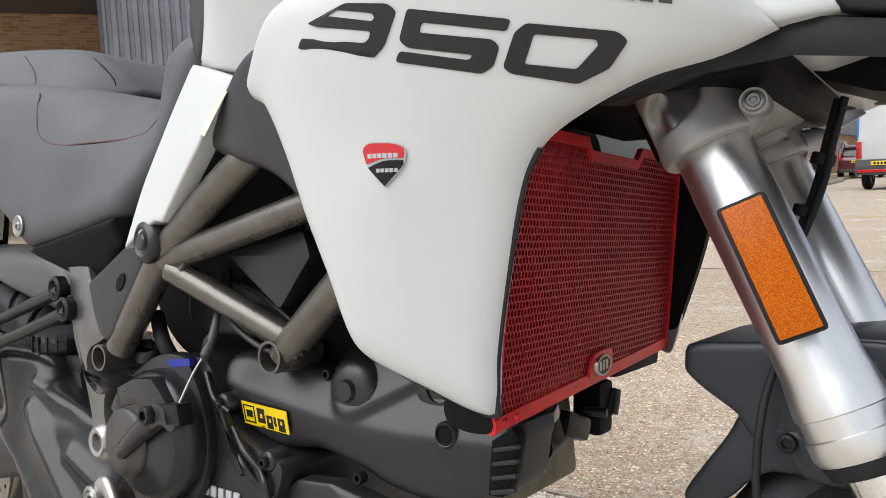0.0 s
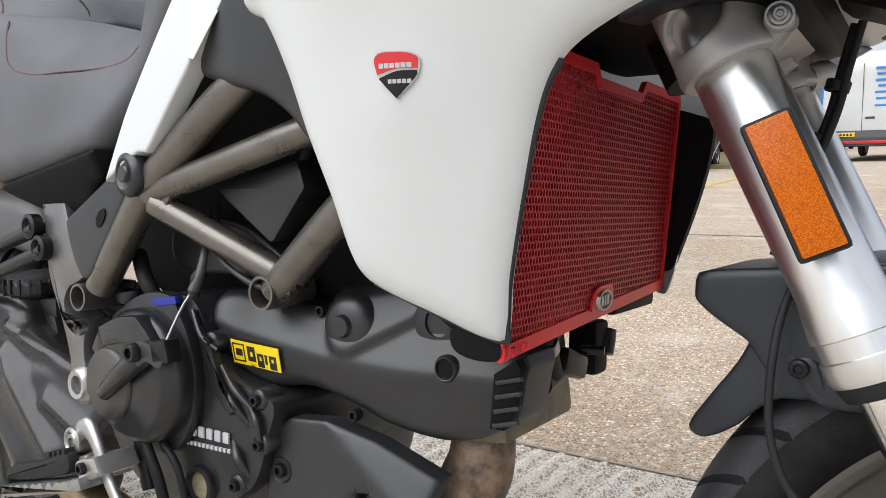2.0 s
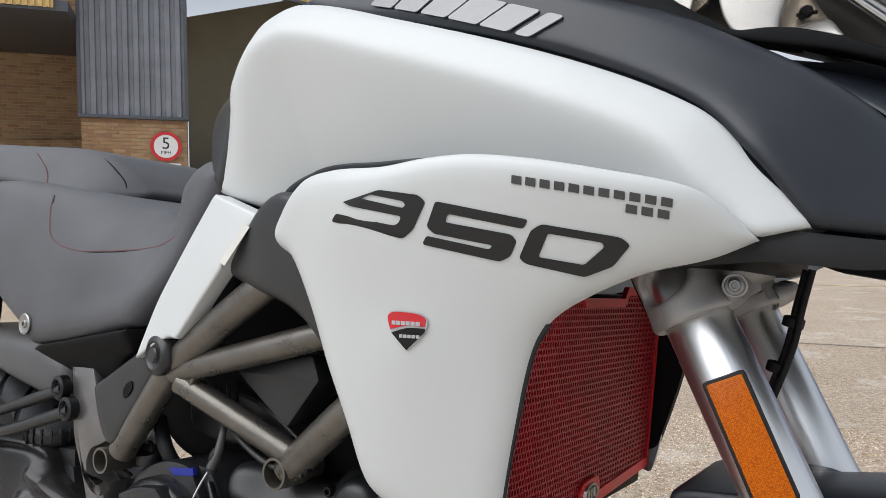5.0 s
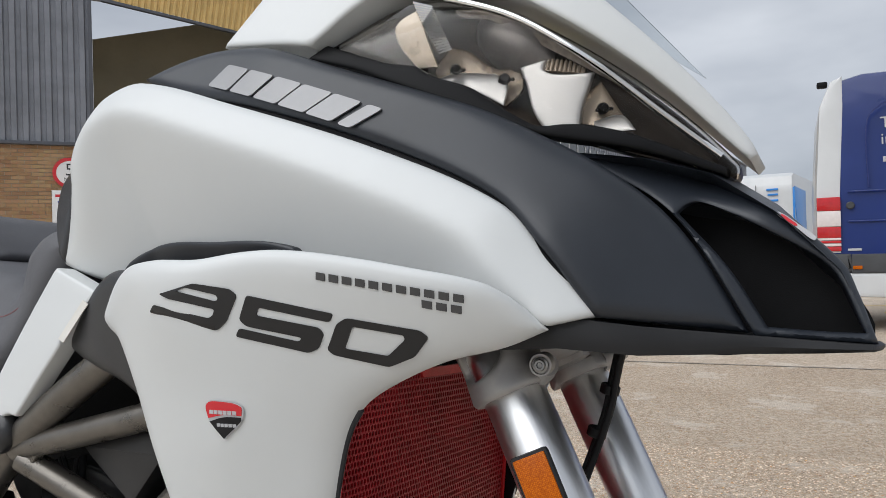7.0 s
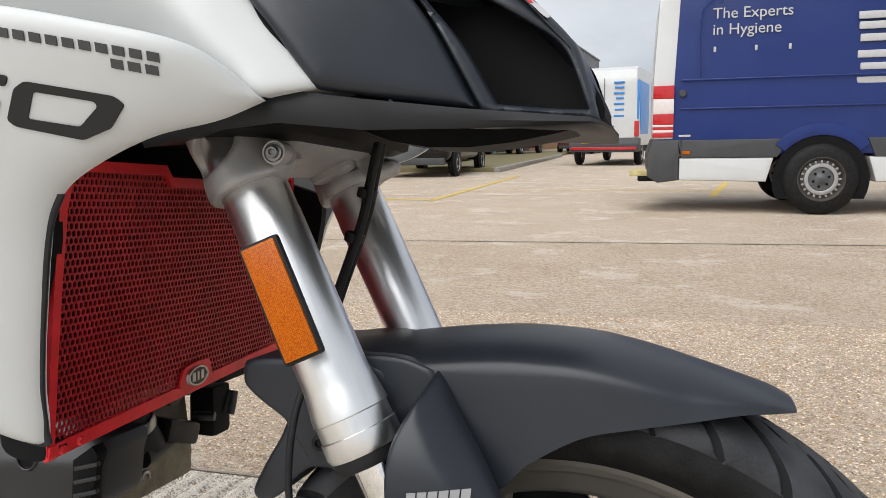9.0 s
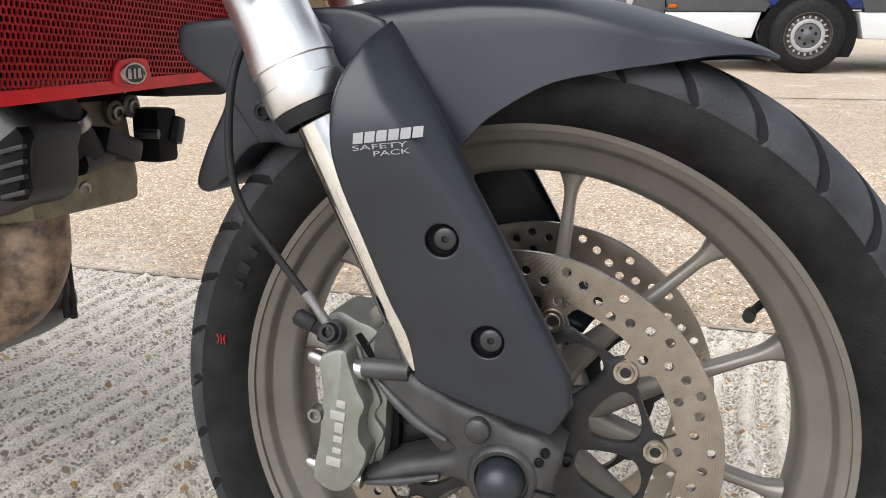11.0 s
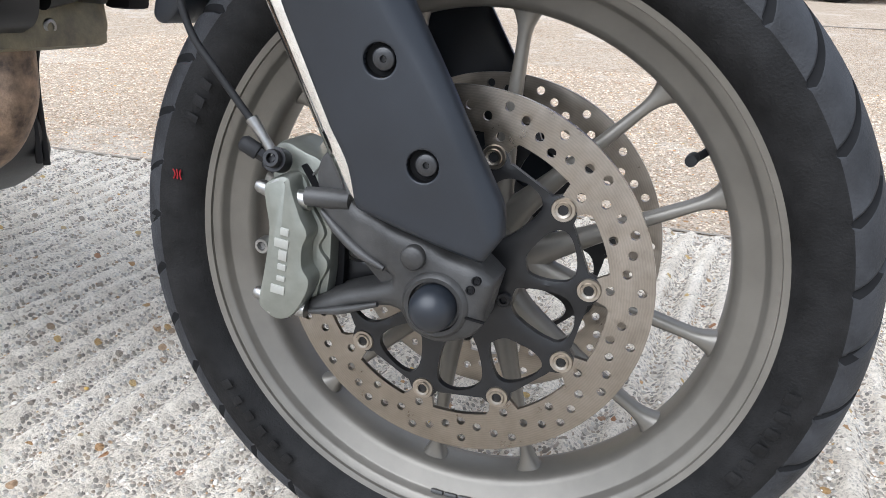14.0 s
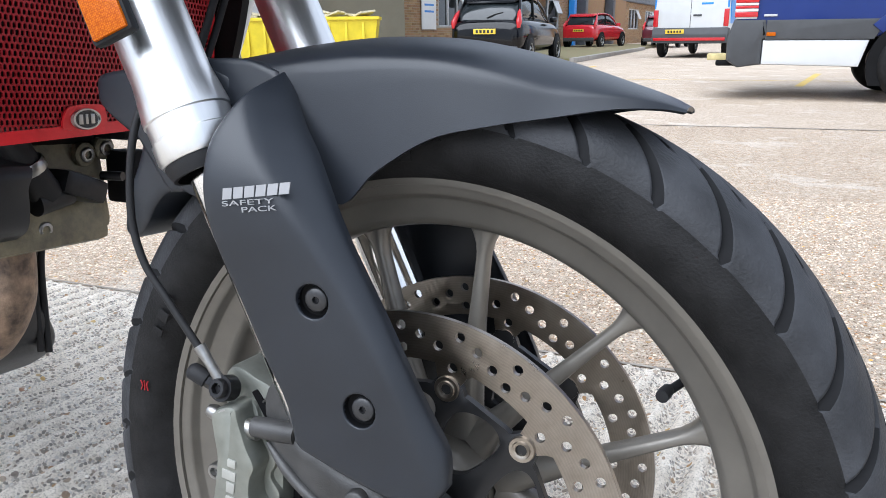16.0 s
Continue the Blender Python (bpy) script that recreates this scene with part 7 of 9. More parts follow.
part("belly_cover", shell(spline([(-0.7060, 0.4540, 1), (-0.6762, 0.4736, 1), (-0.6278, 0.4786, 1), (-0.5740, 0.4640, 1), (-0.5080, 0.4370, 1), (-0.5160, 0.4060, 1), (-0.545, 0.345), (-0.60, 0.318), (-0.70, 0.322), (-0.708, 0.3733)], 6), BELLY, 0.008, (0.003, 0.005), 0.02, holes=[[(-0.5895, 0.4140), (-0.5740, 0.4170), (-0.5800, 0.4060), (-0.5925, 0.3900), (-0.5960, 0.3960)]]), BLACKR, bike, "black angular belly cover")
part("belly_bolt", merge(bolt(Vector((-0.687, -0.149, 0.417)), (0, -1, 0), 0.0075, 0.004, 0.5), lathe([(0.011, 0.0), (0.0135, 0.002), (0.0145, 0.0)], (-0.687, -0.1455, 0.417), (0, -1, 0), 30)), BBOLT, bike)
part("belly_pan", shell(spline([(-0.84, 0.345, 1), (-0.70, 0.330), (-0.630, 0.345), (-0.590, 0.345), (-0.565, 0.365), (-0.545, 0.400, 1), (-0.535, 0.400, 1), (-0.540, 0.345), (-0.59, 0.305), (-0.67, 0.272), (-0.84, 0.258, 1)], 6), surface([(-0.84, 0.30, -0.115), (-0.65, 0.30, -0.105), (-0.55, 0.38, -0.065)]), 0.012, (0.012, 0.014), mirror=YC), BLACKR, bike, "black belly pan around the exhaust")

part("lower_radiator_shroud", plate([(-0.445, 0.600), (-0.404, 0.594), (-0.400, 0.584), (-0.408, 0.5775), (-0.432, 0.5775), (-0.446, 0.585)], -0.196, -0.172, 0.003), BLACKD, bike, "black lower corner of the radiator shroud")
part("exhaust_link", tube([(-1.20, -0.085, 0.262), (-1.12, -0.09, 0.258), (-1.04, -0.09, 0.246), (-0.95, -0.09, 0.240)], 0.026, 20), mat("straw_tinted_steel", (0.40, 0.29, 0.17), 0.35, 0.8, 0.2, 30), bike, "straw-tinted exhaust link pipe")

# front cylinder head, thermostat and exhaust
head = new("cylinder_head")
head.parent = eng
part("head_casting", merge(box(-0.520, -0.004, 0.530, 0.100, 0.170, 0.112, 0.012, Matrix.Rotation(radians(-8), 4, "Y")), box(-0.500, -0.004, 0.490, 0.080, 0.15, 0.05, 0.010, Matrix.Rotation(radians(-8), 4, "Y"))), CYL, head, "bronze-grey cylinder head casting")
for y, z, x in ((-0.010, 0.492, -0.466), (0.052, 0.566, -0.470), (0.078, 0.572, -0.470)):
    part("head_boss", lathe([(0.0135, -0.02), (0.013, 0.002), (0.010, 0.004), (0, 0.004)], (x, y, z), (1, 0, -0.1), 28), CYL, head)
    part("head_bolt", bolt(Vector((x + 0.003, y, z)), (1, 0, -0.1), 0.0085, 0.004), STEEL, head)
part("thermostat", merge(box(-0.452, 0.022, 0.535, 0.040, 0.055, 0.026, 0.007, Matrix.Rotation(radians(-20), 4, "X")), lathe([(0, -0.02), (0.014, -0.02), (0.014, 0.02), (0, 0.02)], (-0.452, -0.008, 0.526), (0, 1, 0.2), 20), lathe([(0, -0.012), (0.005, -0.012), (0.005, 0.012), (0, 0.012)], (-0.430, 0.052, 0.545), (1, 0.3, 0), 12)), BBOLT, head, "black thermostat housing")
part("coolant_hose", tube([(-0.452, -0.012, 0.530), (-0.448, -0.034, 0.556), (-0.450, -0.050, 0.585), (-0.452, -0.060, 0.61)], 0.0165, 18), RUBBER, head, "short black coolant hose")
part("hose_clip", lathe([(0.0175, -0.006), (0.0182, -0.005), (0.0182, 0.005), (0.0175, 0.006)], (-0.447, -0.036, 0.560), (0.0, -0.5, 0.85), 28), ALUM, head, "steel hose clip")
part("oil_cooler_bracket", box(-0.455, 0.098, 0.540, 0.035, 0.035, 0.060, 0.006), BLACKD, head)
part("knock_sensor", lathe([(0, 0.014), (0.010, 0.014), (0.011, 0.0), (0.011, -0.014), (0, -0.014)], (-0.440, 0.112, 0.545), (0, 0.4, 1), 18), BBOLT, head)
part("exhaust_pipe", tube([(-0.512, -0.020, 0.490), (-0.516, -0.022, 0.455), (-0.522, -0.026, 0.415), (-0.545, -0.034, 0.375), (-0.60, -0.046, 0.345), (-0.75, -0.05, 0.315)], [0.028, 0.033, 0.037, 0.037, 0.033, 0.028], 32), RUST, bike, "heat-browned steel exhaust pipe")
part("exhaust_flange", lathe([(0.026, -0.006), (0.034, -0.006), (0.034, 0.004), (0.026, 0.004)], (-0.512, -0.020, 0.484), (0.1, -0.1, -1), 32), RUST, bike)
part("under_radiator_bracket", box(-0.43, 0.11, 0.595, 0.05, 0.12, 0.022, 0.006), BLACKD, bike)
for dy, dz in ((0.0, 0.0), (0.010, -0.004)):
    part("drain_hose", tube([(-0.530, 0.03 + dy, 0.47), (-0.538, 0.03 + dy, 0.43), (-0.536, 0.03 + dy, 0.335 + dz)], 0.0040, 10), RUBBER, bike)

# -- rear of the machine --
part("swingarm_plate", plate([(-1.075, 0.690, 1), (-1.069, 0.650), (-1.060, 0.595), (-1.034, 0.546), (-1.013, 0.490), (-1.018, 0.463), (-0.994, 0.443), (-0.969, 0.450), (-0.964, 0.474), (-0.979, 0.495), (-0.980, 0.525), (-0.968, 0.550, 1), (-0.990, 0.538), (-1.012, 0.546), (-1.024, 0.562), (-1.016, 0.582), (-0.997, 0.591), (-0.976, 0.601, 1), (-0.979, 0.622), (-1.004, 0.653), (-1.020, 0.690, 1)], -0.192, -0.150, 0.009), PIVOT, bike, "satin grey swingarm pivot plate")
part("pivot_cap", merge(lathe([(0.0105, 0.0), (0.0115, 0.006), (0.017, 0.007), (0.021, 0.003), (0.022, -0.01)], (-0.985, -0.193, 0.470), (0, -1, 0), 36), lathe([(0.0, -0.002), (0.0105, -0.002), (0.0105, 0.003)], (-0.985, -0.193, 0.470), (0, -1, 0), 6)), CASTSIL, bike, "hollow pivot bolt")
part("frame_side_plate", shell(spline([(-1.005, 0.668, 1), (-0.880, 0.738, 1), (-0.866, 0.722), (-0.930, 0.630), (-0.960, 0.600), (-0.985, 0.620)], 6), const(-0.200), 0.010, (0.004, 0.006), 0.02), BLACKR, bike, "black plate behind the seat corner")
# thin black patch; the slot is not cut, its shade is painted
part("plate_slot", plate([(-0.934, 0.672), (-0.920, 0.684), (-0.916, 0.676), (-0.930, 0.662)], -0.2015, -0.199, 0.0), BLACKD, bike)
def SIL(x, z):
    """The silencer's pressed side: a rounded body with a step, ribs and creases."""
    across = (x + 1.20) * 0.79 + (z - 0.43) * 0.62
    y = -0.176 + 2.2 * across**2
    y = y - 0.007 / (1 + np.exp((z - 0.452 - 0.12 * (x + 1.26)) / 0.006))
    for x0, z0, x1, z1, w, h in ((-1.303, 0.446, -1.155, 0.336, 0.020, 0.011), (-1.204, 0.477, -1.083, 0.360, 0.014, 0.013), (-1.204, 0.514, -1.045, 0.460, 0.009, 0.009), (-1.106, 0.427, -1.030, 0.386, 0.010, 0.008), (-1.290, 0.560, -1.262, 0.455, 0.035, 0.012)):
        k = np.clip(((x - x0) * (x1 - x0) + (z - z0) * (z1 - z0)) / ((x1 - x0) ** 2 + (z1 - z0) ** 2), 0, 1)
        d2 = (x - x0 - k * (x1 - x0)) ** 2 + (z - z0 - k * (z1 - z0)) ** 2
        y = y - h * np.exp(-d2 / w**2)
    return y


part("silencer", shell(spline([(-1.455, 0.530), (-1.360, 0.552), (-1.287, 0.559), (-1.221, 0.556), (-1.188, 0.541), (-1.170, 0.516), (-1.100, 0.487), (-1.038, 0.460), (-1.016, 0.420), (-1.030, 0.375), (-1.060, 0.330), (-1.139, 0.280), (-1.221, 0.288), (-1.285, 0.321), (-1.348, 0.358), (-1.440, 0.425)], 8), SIL, 0.006, (0.018, 0.020), mirror=-0.06), SILVERP, bike, "satin black exhaust silencer with pressed ribs")
part("swingarm", tube([(-0.99, -0.07, 0.44), (-1.25, -0.08, 0.40), (-1.55, -0.09, 0.33)], [0.05, 0.045, 0.05], 24), BLACKR, bike, "black swingarm")
HUG = surface([(-1.72, 0.67, -0.07), (-1.5, 0.69, -0.095), (-1.3, 0.64, -0.09), (-1.5, 0.63, -0.1)])
# black plastic; the sky light on it is painted in as grey
part("rear_hugger", shell(spline([(-1.735, 0.680), (-1.700, 0.700), (-1.600, 0.708), (-1.450, 0.702), (-1.300, 0.678), (-1.280, 0.600), (-1.330, 0.600), (-1.560, 0.640), (-1.710, 0.655)], 6), HUG, 0.014, (0.03, 0.03), mirror=YC), mat("sky_lit_black_hugger_plastic", (0.085, 0.083, 0.084), 0.45, 0, 0.15, 8), bike, "black rear wheel hugger, painted grey for the sky light")
brk = new("pillion_footrest")
brk.parent = bike
part("hanger", tube([(-1.080, -0.192, 0.656), (-1.24, -0.202, 0.607), (-1.36, -0.215, 0.570), (-1.42, -0.218, 0.552)], [0.009, 0.0075, 0.0075, 0.012], 14, flat=1.4), BLACKR, brk)
part("hanger", tube([(-1.060, -0.192, 0.630), (-1.22, -0.202, 0.580), (-1.33, -0.215, 0.552), (-1.40, -0.218, 0.54)], [0.009, 0.008, 0.008, 0.013], 14, flat=1.4), BLACKR, brk)
part("heel_plate", plate([(-1.455, 0.585), (-1.385, 0.590), (-1.330, 0.556), (-1.330, 0.440), (-1.350, 0.425), (-1.440, 0.425), (-1.460, 0.48)], -0.220, -0.208, 0.004), BLACKR, brk)
part("stay", tube([(-1.375, -0.21, 0.585), (-1.33, -0.214, 0.62), (-1.312, -0.216, 0.655)], 0.011, 14), BLACKR, brk)
part("damper", merge(*[lathe([(0.010, -0.002), (0.0205, -0.002), (0.0205, 0.002), (0.010, 0.002)], (-1.313, -0.215 - 0.007 * k, 0.662), (0, -1, 0), 28) for k in range(3)]), RUBBER, brk, "black ribbed rubber mount")
part("damper_nut", lathe([(0.016, 0.0), (0.016, 0.006), (0.013, 0.009), (0.006, 0.009), (0.0, 0.006)], (-1.318, -0.236, 0.660), (-0.3, -1, 0), 24), ALUM, brk, "silver dome nut")
for x, z in ((-1.083, 0.658), (-1.061, 0.632)):
    part("hanger_bolt", merge(lathe([(0.010, 0.0), (0.016, 0.0), (0.016, 0.012), (0.011, 0.014), (0.009, 0.010)], (x, -0.192, z), (0, -1, 0), 24), bolt(Vector((x, -0.198, z)), (0, -1, 0), 0.009, 0.004)), BBOLT, brk)
part("peg_rubber", merge(*[box(-1.46 - 0.012 * k, -0.235, 0.50 - 0.020 * k, 0.05, 0.07, 0.022, 0.008, Matrix.Rotation(radians(60), 4, "Y")) for k in range(4)]), BLACKR, brk)
part("peg_steel", box(-1.425, -0.225, 0.455, 0.07, 0.06, 0.028, 0.008), ALUM, brk, "bare metal peg hinge")
part("preload_knob", lathe([(0.0, 0.012), (0.040, 0.012), (0.043, 0.009), (0.043, -0.009), (0.040, -0.012), (0, -0.012)], (-1.235, -0.12, 0.566), (0.1, -0.2, 1), 28), BLACKR, bike, "ribbed black preload knob")
for a in np.arange(20) * math.pi / 10:
    part("knob_rib", box(-1.235 + 0.043 * math.cos(a), -0.12 + 0.043 * math.sin(a), 0.566, 0.005, 0.004, 0.022, 0.001, Matrix.Rotation(a, 4, "Z")), BLACKR, bike)
part("knob_bracket", merge(box(-1.20, -0.11, 0.535, 0.10, 0.05, 0.028, 0.005, Matrix.Rotation(radians(-6), 4, "Y")), box(-1.165, -0.11, 0.505, 0.035, 0.05, 0.06, 0.008, Matrix.Rotation(radians(-20), 4, "Y"))), BLACKR, bike)
peg = new("footrest")
peg.parent = bike
part("peg_plate", plate([(-1.0470, 0.3570, 1), (-1.0440, 0.3460), (-1.0220, 0.3440), (-0.9531, 0.3630), (-0.8850, 0.3815), (-0.8620, 0.3900, 1), (-0.8680, 0.4010, 1), *[(-0.8790 - 0.0084 * k, 0.3965 - 0.00228 * k - 0.0085 * (k % 2) * (0.6 + 0.4 * math.cos(k))) for k in range(20)]], -0.264, -0.226, 0.0016, n=3), ALUM, peg, "toothed silver footrest")
part("peg_pad", merge(plate([(-1.0500, 0.3600), (-1.0430, 0.3715), (-1.0050, 0.3850), (-0.9622, 0.3965), (-0.9480, 0.4045), (-0.9160, 0.4155), (-0.9080, 0.4090), (-0.9085, 0.3960), (-0.9322, 0.3850), (-1.0440, 0.3545)], -0.252, -0.234, 0.006), *[box(-0.9500 + 0.0105 * k, -0.243, 0.4055 + 0.0034 * k, 0.0062, 0.018, 0.007, 0.002, Matrix.Rotation(radians(-18), 4, "Y")) for k in range(4)]), RUBBER, peg, "black rubber peg pad")
part("hinge", merge(plate([(-0.8912, 0.4095), (-0.8700, 0.4190), (-0.8564, 0.4234, 1), (-0.8440, 0.4070, 1), (-0.8620, 0.3980), (-0.8821, 0.3922, 1)], -0.254, -0.205, 0.004), box(-0.905, -0.225, 0.403, 0.03, 0.03, 0.016, 0.004, Matrix.Rotation(radians(-18), 4, "Y"))), CASTSIL, peg, "silver hinge block")
part("hinge_pin", bolt(Vector((-0.8739, -0.256, 0.4085)), (0, -1, 0), 0.0065, 0.004), BBOLT, peg)
part("brake_pedal", tube([(-0.928, -0.226, 0.412), (-0.916, -0.230, 0.434), (-0.898, -0.233, 0.443), (-0.882, -0.235, 0.432), (-0.866, -0.236, 0.410), (-0.850, -0.237, 0.389), (-0.829, -0.238, 0.369), (-0.800, -0.242, 0.361), (-0.765, -0.248, 0.354)], [0.013, 0.012, 0.0125, 0.011, 0.0095, 0.009, 0.0085, 0.008, 0.010], 16, flat=0.6), CASTSIL, bike, "silver rear brake pedal")
part("pedal_pivot", merge(lathe([(0.009, 0.004), (0.012, 0.006), (0.016, 0.004), (0.017, -0.01)], (-0.922, -0.236, 0.424), (0, -1, 0), 28), bolt(Vector((-0.922, -0.238, 0.424)), (0, -1, 0), 0.009, 0.003)), ALUM, bike)
part("pedal_spring", lathe([(0.008, 0.03), (0.009, 0.02), (0.008, 0.01), (0.009, 0.0), (0.008, -0.01), (0.009, -0.02), (0.008, -0.03)], (-0.86, -0.19, 0.40), (0.3, 0, -1), 16), BBOLT, bike)
for pts, r in ((((-0.895, -0.17, 0.45), (-0.86, -0.19, 0.425), (-0.835, -0.19, 0.385), (-0.83, -0.18, 0.33)), 0.0062), (((-0.88, -0.17, 0.44), (-0.85, -0.18, 0.43), (-0.815, -0.18, 0.40), (-0.81, -0.17, 0.34)), 0.0042)):
    part("brake_hose", tube(pts, r, 12), RUBBER, bike)

# rear wheel
rw = new("rear_wheel")
rw.parent = bike
RC = Vector((-1.594, YC, 0.322))
tyre(rw, RC, 0.322, 0.086, 0.225, 26, 81, 600)
part("rim", lathe([(0.222, -0.070), (0.228, -0.073), (0.229, -0.068), (0.216, -0.062), (0.205, -0.045), (0.196, -0.03), (0.196, 0.03), (0.205, 0.045), (0.216, 0.062), (0.229, 0.068), (0.228, 0.073), (0.222, 0.070), (0.21, 0)], RC, (0, 1, 0), 96, closed=True), RIM, rw)
ax_keep = AXLE.copy()
AXLE.x, AXLE.z = RC.x, RC.z
for c in (80, 20, -40, -100, -160, 140):
    for sgn in (-1, 1):
        part("spoke", arm(c + sgn * 5, 0.05, c + sgn * 17, 0.200, 0.022, 0.014, 0.02, YC), RIM, rw)
AXLE.x, AXLE.z = ax_keep.x, ax_keep.z
ringp = lambda r, n: [(RC.x + r * math.cos(2 * math.pi * i / n), RC.z + r * math.sin(2 * math.pi * i / n)) for i in range(n)]
hl = [[(RC.x + (0.118, 0.102)[k % 2] * math.cos(2 * math.pi * k / 36) + 0.0042 * math.cos(q), RC.z + (0.118, 0.102)[k % 2] * math.sin(2 * math.pi * k / 36) + 0.0042 * math.sin(q)) for q in np.arange(10) * math.pi / 5] for k in range(36)]
part("rear_brake_disc", shell(ringp(0.1325, 90), const(-0.100), 0.012, (0, 0.001), 0.005, holes=[ringp(0.088, 60), *hl]), DISC, rw, "drilled rear disc")
part("rear_hub", lathe([(0.0, -0.115), (0.020, -0.115), (0.034, -0.10), (0.05, -0.08), (0.05, 0.06), (0, 0.06)], RC, (0, 1, 0), 40), ENGINE2, rw)
part("rear_axle_nut", lathe([(0.010, -0.135), (0.030, -0.135), (0.034, -0.130), (0.034, -0.115), (0, -0.115)], RC, (0, 1, 0), 24), ALUM, rw, "silver axle nut")
part("rear_valve", lathe([(0, 0.012), (0.0055, 0.012), (0.006, -0.012), (0, -0.012)], (RC.x + 0.175, YC - 0.04, RC.z - 0.085), (-0.8, -0.3, 0.4), 12), RUBBER, rw)

# tail
part("tail_fairing", shell(spline([(-1.72, 1.04), (-1.58, 0.985), (-1.500, 0.905), (-1.47, 0.860), (-1.60, 0.850), (-1.75, 0.87)], 6), const(-0.135), 0.02, (0.02, 0.03), mirror=YC), BLACKD, bike, "black under-tail")
part("tail_strip", tube([(-1.70, -0.150, 1.010), (-1.60, -0.158, 0.955), (-1.525, -0.168, 0.900), (-1.44, -0.18, 0.822)], [0.012, 0.014, 0.012, 0.005], 12), WHITE, bike, "white tail edge")
part("plate_holder", sweep([[(x, -0.10, z), (x, -0.05, z), (x - 0.05, -0.05, z), (x - 0.05, -0.10, z)] for x, z in ((-1.60, 0.86), (-1.58, 0.80), (-1.585, 0.725), (-1.60, 0.66))]), BLACKD, bike, "black number plate holder")
part("plate_board", box(-1.545, -0.10, 0.785, 0.006, 0.055, 0.14, 0.004, Matrix.Rotation(radians(10), 4, "Y")), mat("pale_plate_back", (0.52, 0.56, 0.42), 0.4), bike, "pale number plate")
part("tail_bar", tube([(-1.75, -0.06, 0.868), (-1.55, -0.10, 0.862)], 0.008, 12), ALUM, bike)

# lower stand foot and loose lines at the front
part("stand_foot", merge(box(-0.97, 0.215, 0.032, 0.085, 0.05, 0.012, 0.004), tube([(-1.02, 0.08, 0.30), (-0.980, 0.205, 0.040)], 0.013, 14)), BBOLT, bike, "black side stand")
cab = new("speed_sensor_lines")
cab.parent = bike
for dy, dx in ((0.0, 0.0), (0.009, 0.003), (-0.007, 0.006)):
    part("line", tube([(-0.196 + dx, -0.004 + dy, 0.845), (-0.204 + dx, -0.004 + dy, 0.810), (-0.212 + dx, -0.006 + dy, 0.770), (-0.236 + dx, -0.01 + dy, 0.700), (-0.245 + dx, -0.02 + dy, 0.66)], 0.0033, 12), RUBBER, cab)
for z, x in ((0.797, -0.206), (0.755, -0.219)):
    part("clip", lathe([(0.008, -0.005), (0.0095, -0.004), (0.0095, 0.004), (0.008, 0.005)], (x, -0.004, z), (0.25, 0, 1), 20), RUBBER, cab)
part("steering_head", lathe([(0.0, -0.05), (0.038, -0.05), (0.038, 0.14), (0, 0.14)], on_fork(0.30, YC) + Vector((-0.035, 0, 0)), -RAKE, 32), BLACKD, bike)

# ---- the yard behind ----
BLUEV = mat("blue_van_paint", (0.006, 0.021, 0.128), 0.30, 0, 0.08, 2, coat=0.2, spec=0.35)
WHITEV = mat("white_van_paint", (0.55, 0.56, 0.56), 0.35, 0, 0.04, 2, coat=0.4)
GREYV = mat("grey_bumper_plastic", (0.045, 0.047, 0.05), 0.6, 0, 0.15, 5)
CYANV = mat("light_blue_vinyl", (0.03, 0.22, 0.62), 0.35, 0, 0.05, 3)
CARGL = mat("dark_car_glass", (0.018, 0.022, 0.024), 0.06, 0, 0.2, 2, rvar=0.02)
TAILR = mat("red_tail_lamp", (0.45, 0.012, 0.016), 0.15, 0, 0.1, 20, coat=0.5)
TAILW = mat("clear_tail_lamp", (0.68, 0.62, 0.60), 0.15, 0, 0.05, 20, coat=0.5)
PLATEY = mat("yellow_number_plate", (0.72, 0.50, 0.04), 0.4, 0, 0.05, 20)
BLACKC = mat("black_car_paint", (0.003, 0.003, 0.004), 0.10, 0, 0.2, 2, spec=0.3, coat=0.1)
REDC = mat("red_car_paint", (0.50, 0.011, 0.020), 0.22, 0, 0.1, 2, coat=0.8)
GREYC = mat("dark_red_car_paint", (0.10, 0.02, 0.03), 0.25, 0, 0.1, 2, coat=0.8)
ALLOY = mat("silver_wheel_trim", (0.38, 0.38, 0.38), 0.4, 0.7, 0.1, 30)
YELP = mat("faded_yellow_line_paint", (0.62, 0.42, 0.05), 0.7, 0, 0.2, 6, dark=(0.45, 0.33, 0.12))
GRASS = mat("worn_grass", (0.145, 0.140, 0.065), 0.9, 0, 0.4, 5, dark=(0.20, 0.15, 0.08), bump=0.6, bscale=60)
KERB = mat("kerb_concrete", (0.33, 0.31, 0.28), 0.85, 0, 0.15, 8)
CLAD = mat("dark_grey_cladding", (0.085, 0.09, 0.105), 0.45, 0.2, 0.12, 2)
CLADL = mat("blue_grey_cladding", (0.20, 0.21, 0.235), 0.45, 0.2, 0.15, 2)
# a dark tan, with the open bay's shade already in the colour
TAN = mat("shade_toned_tan_cladding", (0.26, 0.235, 0.17), 0.8, 0, 0.1, 1)
CANOPY = mat("yellow_canopy_sheet", (0.60, 0.42, 0.16), 0.5, 0, 0.1, 3)
BINY = mat("yellow_bin_plastic", (0.68, 0.55, 0.02), 0.45, 0, 0.1, 4)
CARDB = mat("pale_card_waste", (0.55, 0.50, 0.36), 0.85, 0, 0.25, 8)
SIGNW = mat("sign_white", (0.75, 0.75, 0.74), 0.4, 0, 0.03, 5)
SIGNR = mat("sign_red", (0.55, 0.02, 0.03), 0.4, 0, 0.05, 5)
